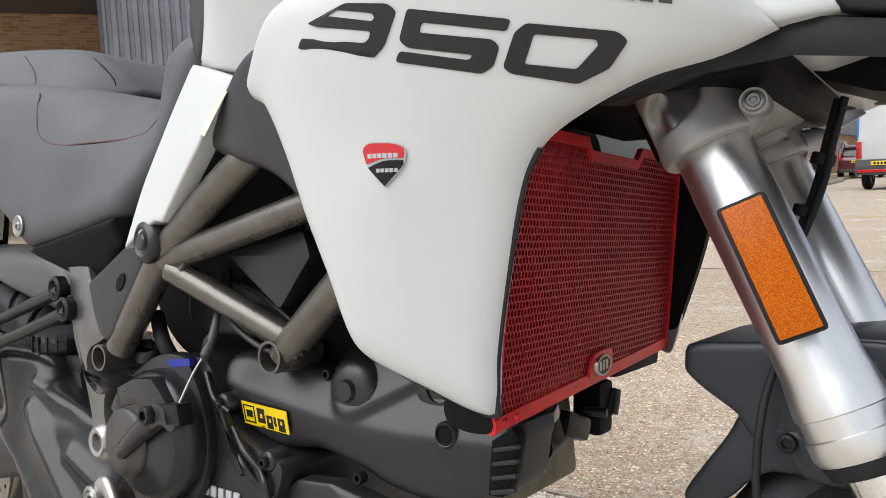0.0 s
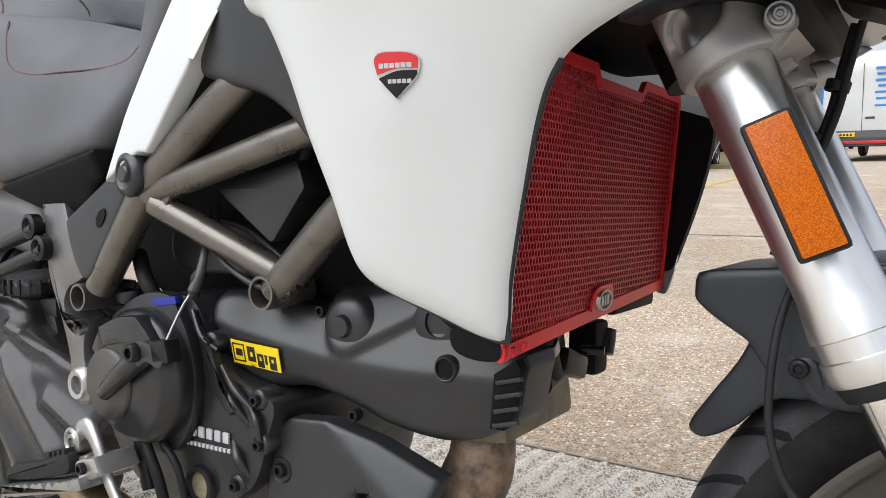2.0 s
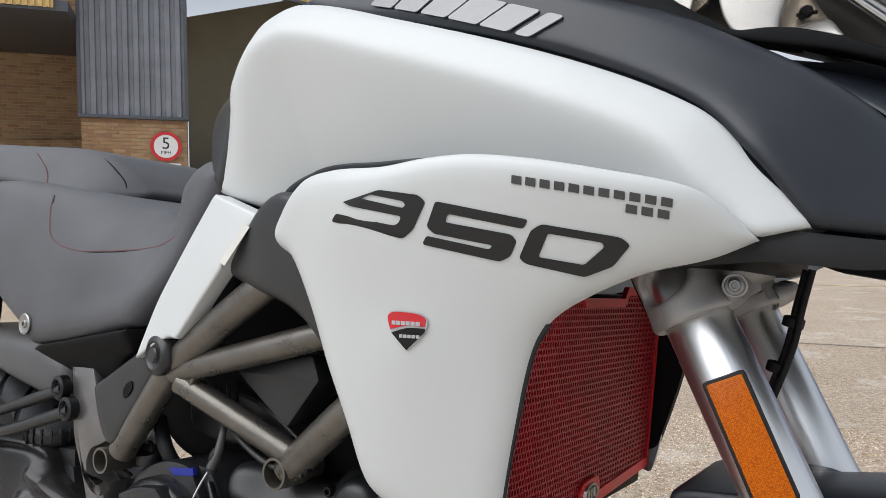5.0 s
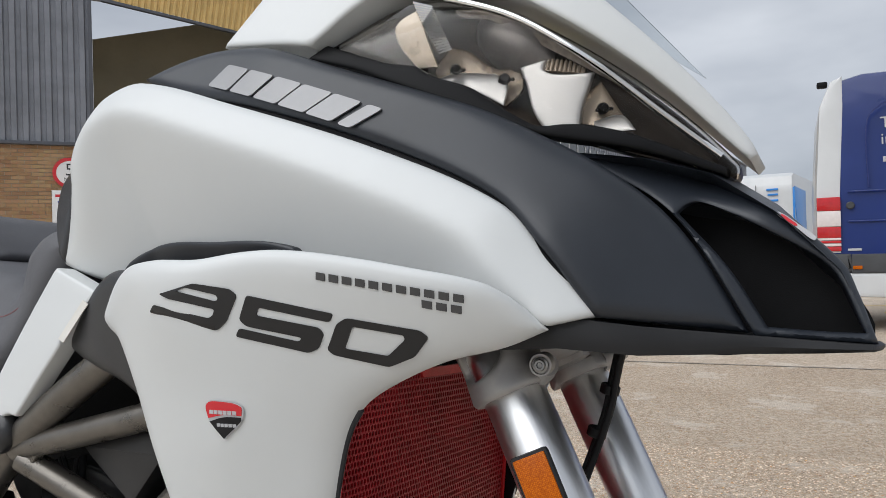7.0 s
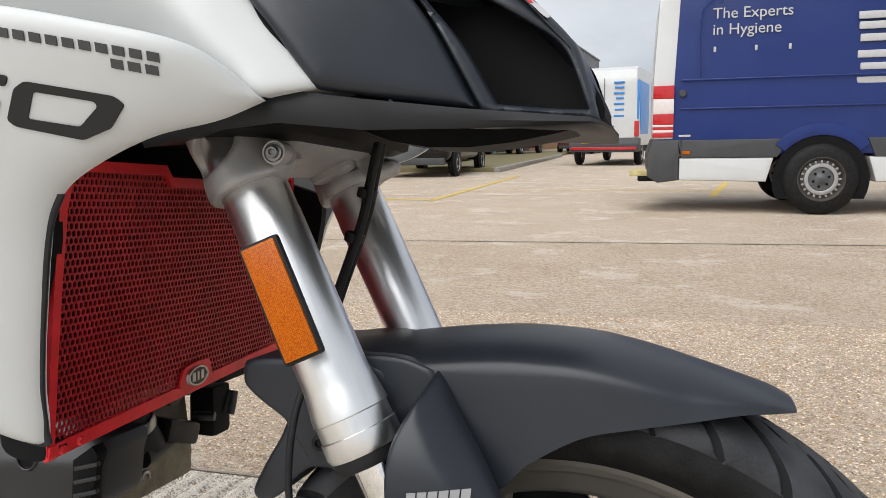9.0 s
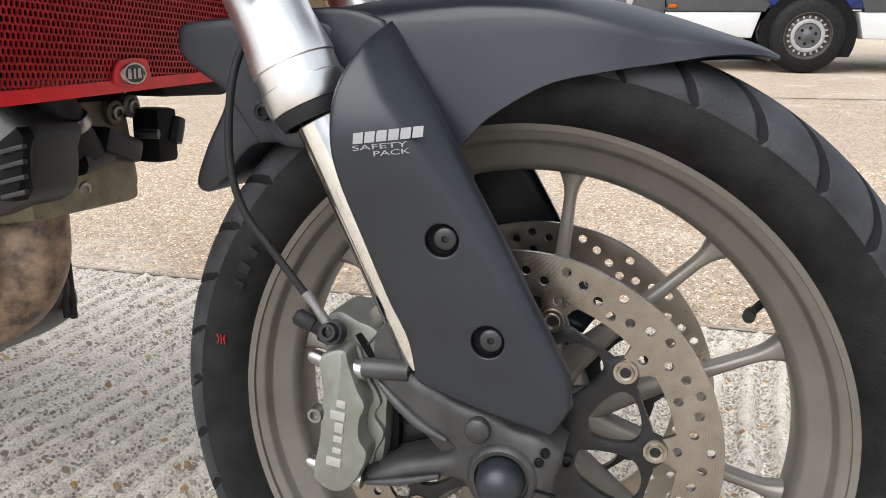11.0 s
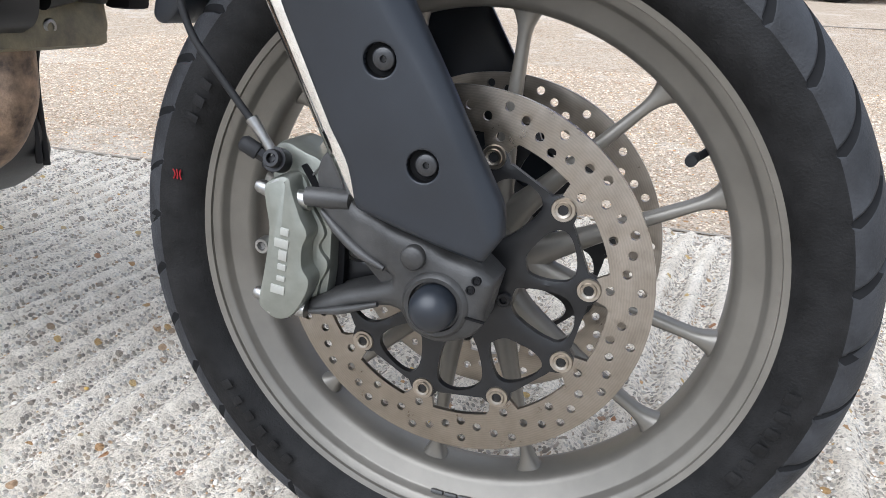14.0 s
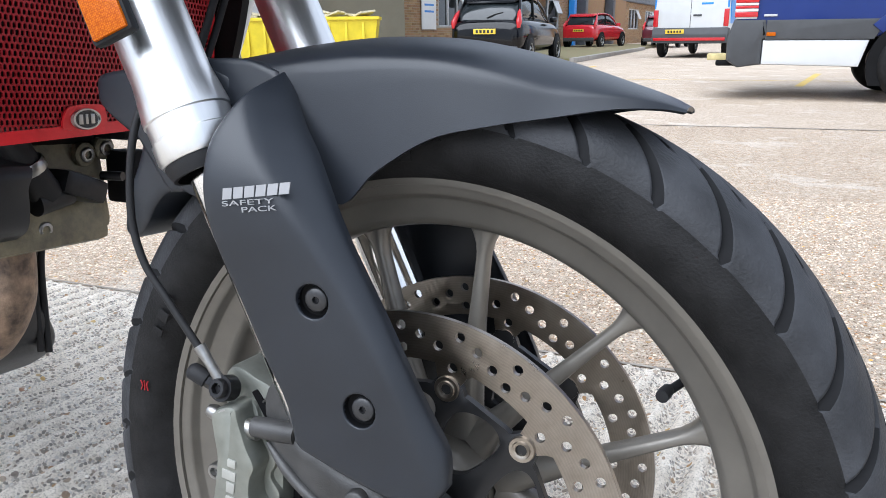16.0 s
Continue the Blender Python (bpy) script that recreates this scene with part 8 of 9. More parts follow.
WOODT = mat("pale_timber_block", (0.50, 0.42, 0.20), 0.8, 0, 0.2, 12)
GREENB = mat("green_bin_plastic", (0.05, 0.07, 0.035), 0.55, 0, 0.2, 5)


def brick_mat():
    m = bpy.data.materials.new("buff_brickwork")
    m.use_nodes = True
    n, l = m.node_tree.nodes, m.node_tree.links
    b = n["Principled BSDF"]
    ob = n.new("ShaderNodeObjectInfo")
    ra = n.new("ShaderNodeValToRGB")
    ra.color_ramp.elements[0].color, ra.color_ramp.elements[1].color = (0.30, 0.17, 0.085, 1), (0.46, 0.30, 0.16, 1)
    e = ra.color_ramp.elements.new(0.5)
    e.color = (0.40, 0.24, 0.12, 1)
    no = n.new("ShaderNodeTexNoise")
    no.inputs["Scale"].default_value = 25
    gm = n.new("ShaderNodeNewGeometry")
    l.new(gm.outputs["Random Per Island"], ra.inputs["Fac"])
    mx = n.new("ShaderNodeMix")
    mx.data_type, mx.blend_type = "RGBA", "MULTIPLY"
    mx.inputs["Factor"].default_value = 0.35
    l.new(ra.outputs["Color"], mx.inputs["A"])
    l.new(no.outputs["Color"], mx.inputs["B"])
    l.new(mx.outputs["Result"], b.inputs["Base Color"])
    b.inputs["Roughness"].default_value = 0.85
    return m


STEELW = mat("dark_steel_rim", (0.055, 0.048, 0.042), 0.6, 0.3, 0.3, 20)
HUBG = mat("dark_grey_hub", (0.075, 0.078, 0.082), 0.5, 0.2, 0.2, 20)
BRICK = brick_mat()
MORTAR = mat("grey_mortar", (0.36, 0.32, 0.26), 0.9, 0, 0.1, 10)


def wheel_parts(parent, cx, cy, r, w, trim):
    """A car wheel whose axis lies along the vehicle's y."""
    ob = new("wheel")
    ob.parent = parent
    at = (cx, cy, r)
    part("tyre", lathe([(r * 0.62, -w / 2), (r * 0.86, -w / 2), (r * 0.97, -w * 0.36), (r, -w * 0.2), (r, w * 0.2), (r * 0.97, w * 0.36), (r * 0.86, w / 2), (r * 0.62, w / 2)], at, (0, 1, 0), 48, closed=True), TYRE, ob)
    part("rim", lathe([(r * 0.64, -w * 0.47), (r * 0.58, -w * 0.47), (r * 0.55, -w * 0.28), (r * 0.40, -w * 0.33), (r * 0.30, -w * 0.40), (r * 0.18, -w * 0.42), (0, -w * 0.42)], at, (0, 1, 0), 40), trim, ob)
    part("hub_cap", lathe([(0, -0.004), (r * 0.20, -0.004), (r * 0.22, 0.004)], (cx, cy - w * 0.43, r), (0, 1, 0), 24), BLACKD, ob)
    part("rim_back", lathe([(r * 0.64, w * 0.45), (0, w * 0.3)], at, (0, 1, 0), 32), BLACKD, ob)
    for k in range(12):
        a = 2 * math.pi * k / 12
        # black discs paint the shade of holes that are not cut
        part("rim_hole", lathe([(0, 0.004), (r * 0.05, 0.004), (r * 0.05, 0)], (cx + r * 0.49 * math.cos(a), cy - w * 0.33, r + r * 0.49 * math.sin(a)), (0, -1, 0), 10), BLACKD, ob)
    return ob


def steel_wheel(parent, cx, cy, r, w):
    """A van's steel wheel: dark dished rim, ring of slots, pale trim ring, grey hub."""
    ob = new("wheel")
    ob.parent = parent
    at = (cx, cy, r)
    part("tyre", lathe([(r * 0.62, -w / 2), (r * 0.86, -w / 2), (r * 0.97, -w * 0.36), (r, -w * 0.2), (r, w * 0.2), (r * 0.97, w * 0.36), (r * 0.86, w / 2), (r * 0.62, w / 2)], at, (0, 1, 0), 48, closed=True), TYRE, ob)
    part("rim", lathe([(r * 0.66, -w * 0.49), (r * 0.60, -w * 0.50), (r * 0.57, -w * 0.42), (r * 0.53, -w * 0.32), (r * 0.45, -w * 0.36), (r * 0.30, -w * 0.40), (0, -w * 0.40)], at, (0, 1, 0), 48), STEELW, ob)
    part("trim_ring", lathe([(r * 0.445, -0.004), (r * 0.435, 0.006), (r * 0.37, 0.012), (r * 0.335, 0.008), (r * 0.33, -0.004)], (cx, cy - w * 0.40, r), (0, -1, 0), 48), ALLOY, ob, "pale worn trim ring")
    part("hub_cap", lathe([(0, 0.016), (r * 0.10, 0.015), (r * 0.12, 0.006), (r * 0.24, 0.003), (r * 0.32, 0.0)], (cx, cy - w * 0.40, r), (0, -1, 0), 32), HUBG, ob)
    for k in range(6):
        a = 2 * math.pi * k / 6 + 0.3
        part("wheel_bolt", lathe([(0, 0.010), (r * 0.035, 0.010), (r * 0.04, 0)], (cx + r * 0.21 * math.cos(a), cy - w * 0.40 - 0.002, r + r * 0.21 * math.sin(a)), (0, -1, 0), 8), BLACKD, ob)
    for k in range(20):
        a = 2 * math.pi * k / 20
        part("slot_bridge", box(cx + r * 0.49 * math.cos(a), cy - w * 0.355, r + r * 0.49 * math.sin(a), r * 0.075, 0.012, r * 0.055, 0.003, Matrix.Rotation(-a, 4, "Y")), ALLOY, ob)
    return ob


def side_shell(loop, y0, y1, bev=0.03, taper=0.0, ztaper=1.0):
    """A vehicle body: a side outline with thickness, leaning inwards above ztaper."""
    bm = plate([(*p, 1) if len(p) == 2 else p for p in loop], y0, y1, bev, 6)
    yc = (y0 + y1) / 2
    for v in bm.verts:
        if v.co.z > ztaper:
            v.co.y = yc + (v.co.y - yc) * (1 - taper * (v.co.z - ztaper))
    return bm


# blue panel van, side on; its own x runs forward, y to the far side
van = thing("panel_van", pose(0.064, 7.829, 0, 0, 0, 3), "dark blue and white panel van parked in the yard", "van")
H = 2.62
part("body", side_shell([(-0.26, 0.62), (-0.27, 1.4), (-0.22, 2.3), (-0.12, 2.55), (0.16, H), (3.2, H), (4.2, 2.45), (4.75, 1.75), (5.7, 1.35), (5.9, 0.8), (5.9, 0.62)], 0.0, 1.95, 0.06, 0.07, 1.0), BLUEV, van)
part("rear_corner", side_shell([(-0.27, 0.80, 1), (-0.285, 1.4, 1), (-0.235, 2.3), (-0.13, 2.56), (-0.02, 2.61, 1), (-0.02, 2.3, 1), (-0.065, 1.4, 1), (-0.07, 0.80, 1)], -0.008, 1.958, 0.02, 0.07, 1.0), WHITEV, van, "white rear corner panel")
part("bumper", side_shell([(-0.33, 0.40, 1), (-0.34, 0.62), (-0.28, 0.80, 1), (0.02, 0.80, 1), (0.04, 0.62, 1), (0.0, 0.60, 1), (0.0, 0.36, 1), (-0.22, 0.33, 1)], -0.015, 1.965, 0.04), GREYV, van, "grey plastic rear bumper")
part("sill", side_shell([(0.0, 0.36, 1), (0.0, 0.60, 1), (0.95, 0.60, 1), (0.88, 0.34, 1)], -0.010, 1.96, 0.03), WHITEV, van, "white lower sill")
part("sill", side_shell([(1.92, 0.34, 1), (1.84, 0.60, 1), (4.6, 0.60, 1), (4.6, 0.34, 1)], -0.010, 1.96, 0.03), WHITEV, van, "white lower sill")
part("side_moulding", side_shell([(0.02, 0.79, 1), (1.08, 0.79, 1), (0.98, 0.60, 1), (0.02, 0.60, 1)], -0.016, 0.1, 0.01), GREYV, van)
part("side_moulding", side_shell([(1.82, 0.79, 1), (4.6, 0.79, 1), (4.6, 0.60, 1), (1.90, 0.60, 1)], -0.016, 0.1, 0.01), GREYV, van)
arch = [(1.40 + 0.46 * math.cos(radians(a)), 0.36 + 0.46 * math.sin(radians(a)), 1) for a in range(-25, 206, 10)]
# body is uncut: a black plate stands in for the shaded wheel opening
part("wheel_arch", plate(arch, -0.019, 0.020, 0.0, closed_spline=False), BLACKD, van, "black plate painting the shaded wheel opening")
ring_out = [(1.40 + 0.58 * math.cos(radians(a)), 0.36 + 0.58 * math.sin(radians(a))) for a in range(40, 141, 5)]
ring_in = [(1.40 + 0.46 * math.cos(radians(a)), 0.36 + 0.46 * math.sin(radians(a))) for a in range(140, 39, -5)]
part("arch_lip", plate([(*p, 1) for p in ring_out + ring_in], -0.03, 0.1, 0.006, closed_spline=False), BLUEV, van)
for x in (1.40, 5.0):
    steel_wheel(van, x, 0.045, 0.37, 0.23)
    wheel_parts(van, x, 1.82, 0.35, 0.22, ALLOY)
tl = new("tail_lamp")
tl.parent = van
for z0, z1, mm in ((0.82, 0.87, TAILR), (0.872, 0.90, TAILW), (0.902, 0.93, TAILR), (0.932, 0.955, TAILW), (0.957, 1.07, TAILR), (1.072, 1.23, TAILW), (1.232, 1.37, TAILR)):
    part("lamp_segment", box(-0.175, 0.05, (z0 + z1) / 2, 0.215, 0.14, z1 - z0, 0.008), mm, tl)
part("side_marker", box(0.07, -0.022, 0.655, 0.085, 0.016, 0.036, 0.006), AMBER, van, "orange side marker")
part("maker_mark", box(0.05, -0.006, 0.835, 0.12, 0.004, 0.022, 0.002), WHITEL, van)
part("door_seam", plate([(0.18, 1.46, 1), (0.18, 2.12), (0.31, 2.28), (0.46, 2.30), (2.4, 2.30, 1), (2.4, 2.29, 1), (0.46, 2.29), (0.315, 2.27), (0.19, 2.12), (0.19, 1.46, 1)], -0.002, 0.02, 0), mat("seam_blue", (0.012, 0.022, 0.12), 0.4), van)
part("waist_seam", box(2.2, 0.004, 1.12, 4.4, 0.016, 0.018, 0.007), BLUEV, van)
part("waist_seam", box(2.2, 0.006, 1.42, 4.4, 0.022, 0.016, 0.007), BLUEV, van)
part("fuel_lock", lathe([(0, 0.012), (0.03, 0.012), (0.04, 0.0)], (0.02, -0.004, 1.28), (0, -1, 0), 20), GREYV, van)
part("roof_camera", box(-0.20, 0.2, 2.55, 0.10, 0.10, 0.06, 0.02), BLACKD, van)
for x in (0.33, 0.735, 1.06):
    part("printed_mark", box(x, 0.046, 1.73, 0.025, 0.006, 0.055, 0.002), WHITEL, van)
for k, word in enumerate(("The Experts", "in Hygiene")):
    write(word, 0.158, WHITEL, van, "slogan", pose(0.30, 0.058 - 0.010 * k, 2.045 - 0.165 * k, 90 - 4, 0, 0), 0.002)
# large upright brand mark on the side: plain blocks
for k, (x, z, w, h) in enumerate(((2.02, 1.155, 0.60, 0.085), (1.90, 1.36, 0.42, 0.075), (2.02, 1.50, 0.60, 0.07), (1.90, 1.62, 0.42, 0.075), (1.98, 1.78, 0.55, 0.075), (1.90, 1.90, 0.42, 0.075), (1.88, 2.0, 0.40, 0.075))):
    part("brand_block", box(x, 0.045, z, w, 0.03, h, 0.012), WHITEL, van)
part("step_block", box(-0.42, 0.4, 0.43, 0.2, 0.5, 0.06, 0.01), WOODT, van, "pale timber on the tow step")
part("tow_step", box(-0.30, 0.6, 0.37, 0.26, 0.9, 0.06, 0.02), BLACKD, van)

# white high-roof van, seen from behind
van2 = thing("white_van", pose(-2.05, 21.4, 0, 0, 0, 84), "white high-roof van with light blue vinyl parked farther off", "van")
part("body", side_shell([(0.0, 0.55), (-0.02, 1.2), (0.03, 2.45), (0.12, 2.72), (0.4, 2.82), (3.8, 2.80), (4.6, 2.4), (5.1, 1.6), (5.9, 1.3), (6.0, 0.6)], -1.0, 1.0, 0.07, 0.06, 1.2), WHITEV, van2)
part("bumper", side_shell([(-0.10, 0.40), (-0.10, 0.62), (-0.03, 0.80, 1), (0.3, 0.80, 1), (0.3, 0.40, 1)], -1.01, 1.01, 0.05), GREYV, van2, "dark plastic rear bumper")
part("step_strip", box(-0.12, 0, 0.50, 0.03, 1.9, 0.08, 0.01), TAILR, van2, "red reflective strip")
part("side_vinyl", side_shell([(0.25, 0.9, 1), (0.25, 2.45, 1), (2.2, 2.4, 1), (1.6, 0.9, 1)], -1.008, 1.008, 0.01, 0.06, 1.2), CYANV, van2, "light blue vinyl")
for s in (-1, 1):
    part("tail_lamp", box(0.01, 0.93 * s, 1.05, 0.10, 0.13, 0.45, 0.02), TAILR, van2)
    part("corner_vinyl", box(0.03, 0.955 * s, 1.85, 0.08, 0.05, 1.1, 0.015), CYANV, van2)
part("number_plate", box(-0.11, 0.38, 0.70, 0.02, 0.5, 0.11, 0.005), PLATEY, van2)
for k in range(5):
    part("plate_bar", box(-0.121, 0.22 + 0.08 * k, 0.70, 0.004, 0.05, 0.06, 0.001), BLACKL, van2)
part("door_seam", box(-0.012, 0, 1.65, 0.02, 0.012, 1.7, 0.002), GREYV, van2)
part("door_handle", box(-0.02, -0.18, 1.12, 0.03, 0.22, 0.05, 0.01), GREYV, van2)
for k, (dz, w) in enumerate(((1.42, 0.30), (1.60, 0.26), (1.76, 0.30), (1.92, 0.22), (2.06, 0.30), (2.22, 0.26), (2.36, 0.30))):
    part("brand_block", box(-0.004, -0.42 - (0.3 - w) / 2 * 0.5, dz, 0.03, w, 0.055, 0.01), CYANV, van2)
for y in (-0.88, 0.88):
    wheel_parts(van2, 0.75, y, 0.35, 0.2, ALLOY)
    wheel_parts(van2, 4.9, y, 0.35, 0.2, ALLOY)
part("underside", box(2.5, 0, 0.48, 4.6, 1.7, 0.2, 0.02), BLACKD, van2)


def hatchback(name, m, paint, label, s=1.0):
    """A small hatchback; x runs forward from its rear bumper."""
    car = thing(name, m, label, "car")
    ring_ = lambda x, w, z0, z1, p=0.42: [(x, w * math.copysign(abs(math.cos(a)) ** p, math.cos(a)), (z0 + z1) / 2 + (z1 - z0) / 2 * math.copysign(abs(math.sin(a)) ** p, math.sin(a))) for a in np.arange(32) * math.pi / 16]

    def loft(rows):
        """A skin over soft-cornered sections, smoothly joined."""
        c = np.array(rows)
        u = np.linspace(0, len(c) - 1, 41)
        out = []
        for q in u:
            i = min(int(q), len(c) - 2)
            f = q - i
            a, b, d, g = (c[max(0, min(len(c) - 1, i + k))] for k in (-1, 0, 1, 2))
            out.append(0.5 * (2 * b + (d - a) * f + (2 * a - 5 * b + 4 * d - g) * f * f + (3 * b - a - 3 * d + g) * f**3))
        return sweep([ring_(*r) for r in out])

    part("body", loft([(-0.03, 0.62, 0.40, 0.80), (0.03, 0.76, 0.32, 0.93), (0.22, 0.82, 0.29, 1.00), (0.8, 0.85, 0.27, 1.03), (2.0, 0.85, 0.27, 1.00), (2.9, 0.84, 0.27, 0.97), (3.5, 0.80, 0.29, 0.86), (3.85, 0.68, 0.33, 0.74), (3.95, 0.50, 0.38, 0.66)]), paint, car)
    part("greenhouse", loft([(0.14, 0.60, 0.92, 1.00), (0.24, 0.66, 0.92, 1.16), (0.42, 0.665, 0.92, 1.34), (0.60, 0.665, 0.92, 1.42), (1.1, 0.665, 0.92, 1.46), (1.7, 0.66, 0.92, 1.44), (2.1, 0.66, 0.92, 1.34), (2.55, 0.66, 0.92, 1.10), (2.85, 0.66, 0.92, 0.98)]), CARGL, car, "dark tinted glasshouse")
    part("roof_panel", loft([(0.34, 0.56, 1.33, 1.375), (0.46, 0.63, 1.37, 1.44), (0.8, 0.66, 1.40, 1.485), (1.4, 0.66, 1.41, 1.495), (1.9, 0.64, 1.37, 1.445), (2.1, 0.60, 1.33, 1.375)]), paint, car)
    for k in (-1, 1):
        part("rear_pillar", tube([(0.26, k * 0.70, 0.96), (0.42, k * 0.655, 1.22), (0.55, k * 0.62, 1.42)], [0.13, 0.095, 0.07], 12, flat=0.42), paint, car)
        part("centre_pillar", tube([(1.42, k * 0.69, 0.96), (1.38, k * 0.655, 1.43)], 0.045, 10, flat=0.5), BLACKD, car)
        part("front_pillar", tube([(2.80, k * 0.69, 0.96), (2.35, k * 0.665, 1.23), (1.98, k * 0.62, 1.41)], 0.035, 10, flat=0.6), paint, car)
        part("tail_lamp", tube([(0.035, k * 0.735, 0.80), (0.075, k * 0.735, 0.94), (0.20, k * 0.705, 1.10), (0.27, k * 0.69, 1.18)], [0.05, 0.085, 0.06, 0.02], 14, flat=0.75), TAILR, car)
        for x in (0.62, 3.15):
            wheel_parts(car, x, k * 0.785, 0.305, 0.19, ALLOY)
            # black disc on the uncut body, in place of the opening's shade
            part("wheel_arch", lathe([(0.0, 0.0), (0.36, 0.0), (0.36, 0.052), (0, 0.052)], (x, k * 0.80, 0.33), (0, k, 0), 32), BLACKD, car)
        part("door_mirror", box(2.45, k * 0.90, 1.0, 0.16, 0.16, 0.12, 0.04), paint, car)
    part("number_plate", box(-0.03, 0, 0.74, 0.03, 0.50, 0.11, 0.005), PLATEY, car)
    for k in range(5):
        part("plate_bar", box(-0.047, -0.17 + 0.085 * k, 0.74, 0.004, 0.05, 0.065, 0.001), BLACKL, car)
    part("lower_bumper", box(0.02, 0, 0.36, 0.14, 1.45, 0.16, 0.03), GREYV, car)
    part("rear_wiper", tube([(0.13, 0, 1.02), (0.19, -0.2, 1.10), (0.22, -0.34, 1.13)], 0.012, 6), BLACKD, car)
    return car


hatchback("hatchback_car", pose(-5.60, 15.0, 0, 0, 0, 92), BLACKC, "black hatchback car with red tail lamps parked facing away")
hatchback("hatchback_car", pose(-7.95, 33.0, 0.06, 0, 0, 80), REDC, "bright red hatchback car parked beside the grass")
hatchback("hatchback_car", pose(-4.9, 36.0, 0.0, 0, 0, 88), GREYC, "dark maroon hatchback car partly behind the white van")

# painted lines, grass strip and kerb
def line(p0, p1, w, name="painted_line"):
    a, b = Vector((*p0, 0.005)), Vector((*p1, 0.005))
    t = (b - a).normalized()
    s = Vector((-t.y, t.x, 0)) * w / 2
    bm = bmesh.new()
    n = 24
    rows = [[bm.verts.new(a.lerp(b, i / n) + s * k) for k in (-1, 1)] for i in range(n + 1)]
    for q, r in zip(rows, rows[1:]):
        bm.faces.new((q[0], q[1], r[1], r[0]))
    return tagged(part(name, bm, YELP), "faded yellow painted bay line on concrete", "road marking", kind="structure")


line((-3.2, 9.0), (-3.35, 15.8), 0.10)
line((0.50, 10.1), (0.86, 13.4), 0.10)
line((-9.5, 9.6), (-3.2, 9.2), 0.10)
line((-3.2, 11.0), (1.4, 11.4), 0.05)
gm_ = bmesh.new()
g_out = [(-4.35, 17.6), (-4.9, 31.0), (-5.6, 42.0), (-11.0, 42.0), (-8.6, 17.6)]
fa = gm_.faces.new([gm_.verts.new((x, y, 0.0)) for x, y in g_out])
rr = bmesh.ops.extrude_face_region(gm_, geom=[fa])
bmesh.ops.translate(gm_, verts=[v for v in rr["geom"] if isinstance(v, bmesh.types.BMVert)], vec=(0, 0, 0.10))
tagged(part("grass_strip", gm_, GRASS), "strip of worn grass with fallen leaves behind a kerb", "grass", kind="structure")
for k in range(12):
    y0 = 17.5 + 1.0 * k * 1.15
    tagged(part("kerb", box(-4.30 - 0.04 * (y0 - 17.5), y0 + 0.55, 0.06, 0.13, 1.12, 0.12, 0.015), KERB), "pale concrete kerb stone along the grass", "kerb", "kerb stones", "structure")


# ---- buildings ----
def brick_wall(name, L, H, m, label, openings=(), thick=0.25, course=0.075, blen=0.225, near=False):
    """A wall of laid bricks on a mortar core; its own x runs along, its face looks to -y."""
    ob = thing(name, m, label, "wall", kind="structure")
    holes = [[(x0, z0), (x1, z0), (x1, z1), (x0, z1)] for x0, z0, x1, z1 in openings]
    V, F = fill([(0, 0), (L, 0), (L, H), (0, H)], 1.2, holes)
    bm = bmesh.new()
    for yy in (0.008, thick):
        vs = [bm.verts.new((p[0], yy, p[1])) for p in V]
        for t in F:
            bm.faces.new([vs[i] for i in t])
    part("core", bm, MORTAR, ob)
    vv, ff = [], []
    rows = int(H / course)
    for r in range(rows):
        x = -blen * 0.5 * (r % 2)
        z0, z1 = r * course + 0.005, (r + 1) * course - 0.005
        while x < L:
            x0, x1 = max(0, x + 0.005), min(L, x + blen - 0.005)
            if x1 - x0 > 0.03 and not any(x1 > a and x0 < c and z1 > b and z0 < d for a, b, c, d in openings):
                s = len(vv)
                y = -0.004 * random.random()
                vv += [(x0, y, z0), (x1, y, z0), (x1, y, z1), (x0, y, z1), (x0, 0.012, z0), (x1, 0.012, z0), (x1, 0.012, z1), (x0, 0.012, z1)]
                ff += [(s, s + 1, s + 2, s + 3), (s, s + 4, s + 5, s + 1), (s + 1, s + 5, s + 6, s + 2), (s + 2, s + 6, s + 7, s + 3), (s + 3, s + 7, s + 4, s)]
            x += blen
    me = bpy.data.meshes.new("brick_courses")
    me.from_pydata(vv, [], ff)
    tagged(link("brick_courses", me, BRICK, ob), kind="stuff")
    return ob


def corrugated(L, H, pitch=0.20, depth=0.045):
    """Profiled metal sheet, its own x along and face to -y."""
    n = int(L / pitch)
    line_ = []
    for k in range(n):
        x = k * pitch
        line_ += [(x, 0), (x + pitch * 0.42, 0), (x + pitch * 0.52, depth), (x + pitch * 0.88, depth), (x + pitch * 0.98, 0)]
    line_.append((n * pitch, 0))
    bm = bmesh.new()
    lo = [bm.verts.new((x, y, 0)) for x, y in line_]
    hi = [bm.verts.new((x, y, H)) for x, y in line_]
    for i in range(len(lo) - 1):
        bm.faces.new((lo[i], lo[i + 1], hi[i + 1], hi[i]))
    return bm


# near unit: brick pier with profiled cladding over, open bays on both sides
UA = math.degrees(math.atan2(1.9, 1.4))
PIER = pose(-14.3, 7.3, 0, 0, 0, UA)
unit = thing("industrial_unit", PIER, "industrial unit with grey profiled cladding above open loading bays", "building", kind="structure")
brick_wall("brick_pier", 1.97, 3.2, PIER @ pose(0.08, 0, 0), "buff brick pier between two loading bays", thick=0.6)
brick_wall("brick_pier_side", 3.0, 3.2, PIER @ pose(0.08, 3.0, 0, 0, 0, -90), "buff brick side of the pier facing the open bay", thick=0.2)
part("cladding", corrugated(2.0, 4.5), CLADL, unit).location = (0.07, -0.03, 3.2)
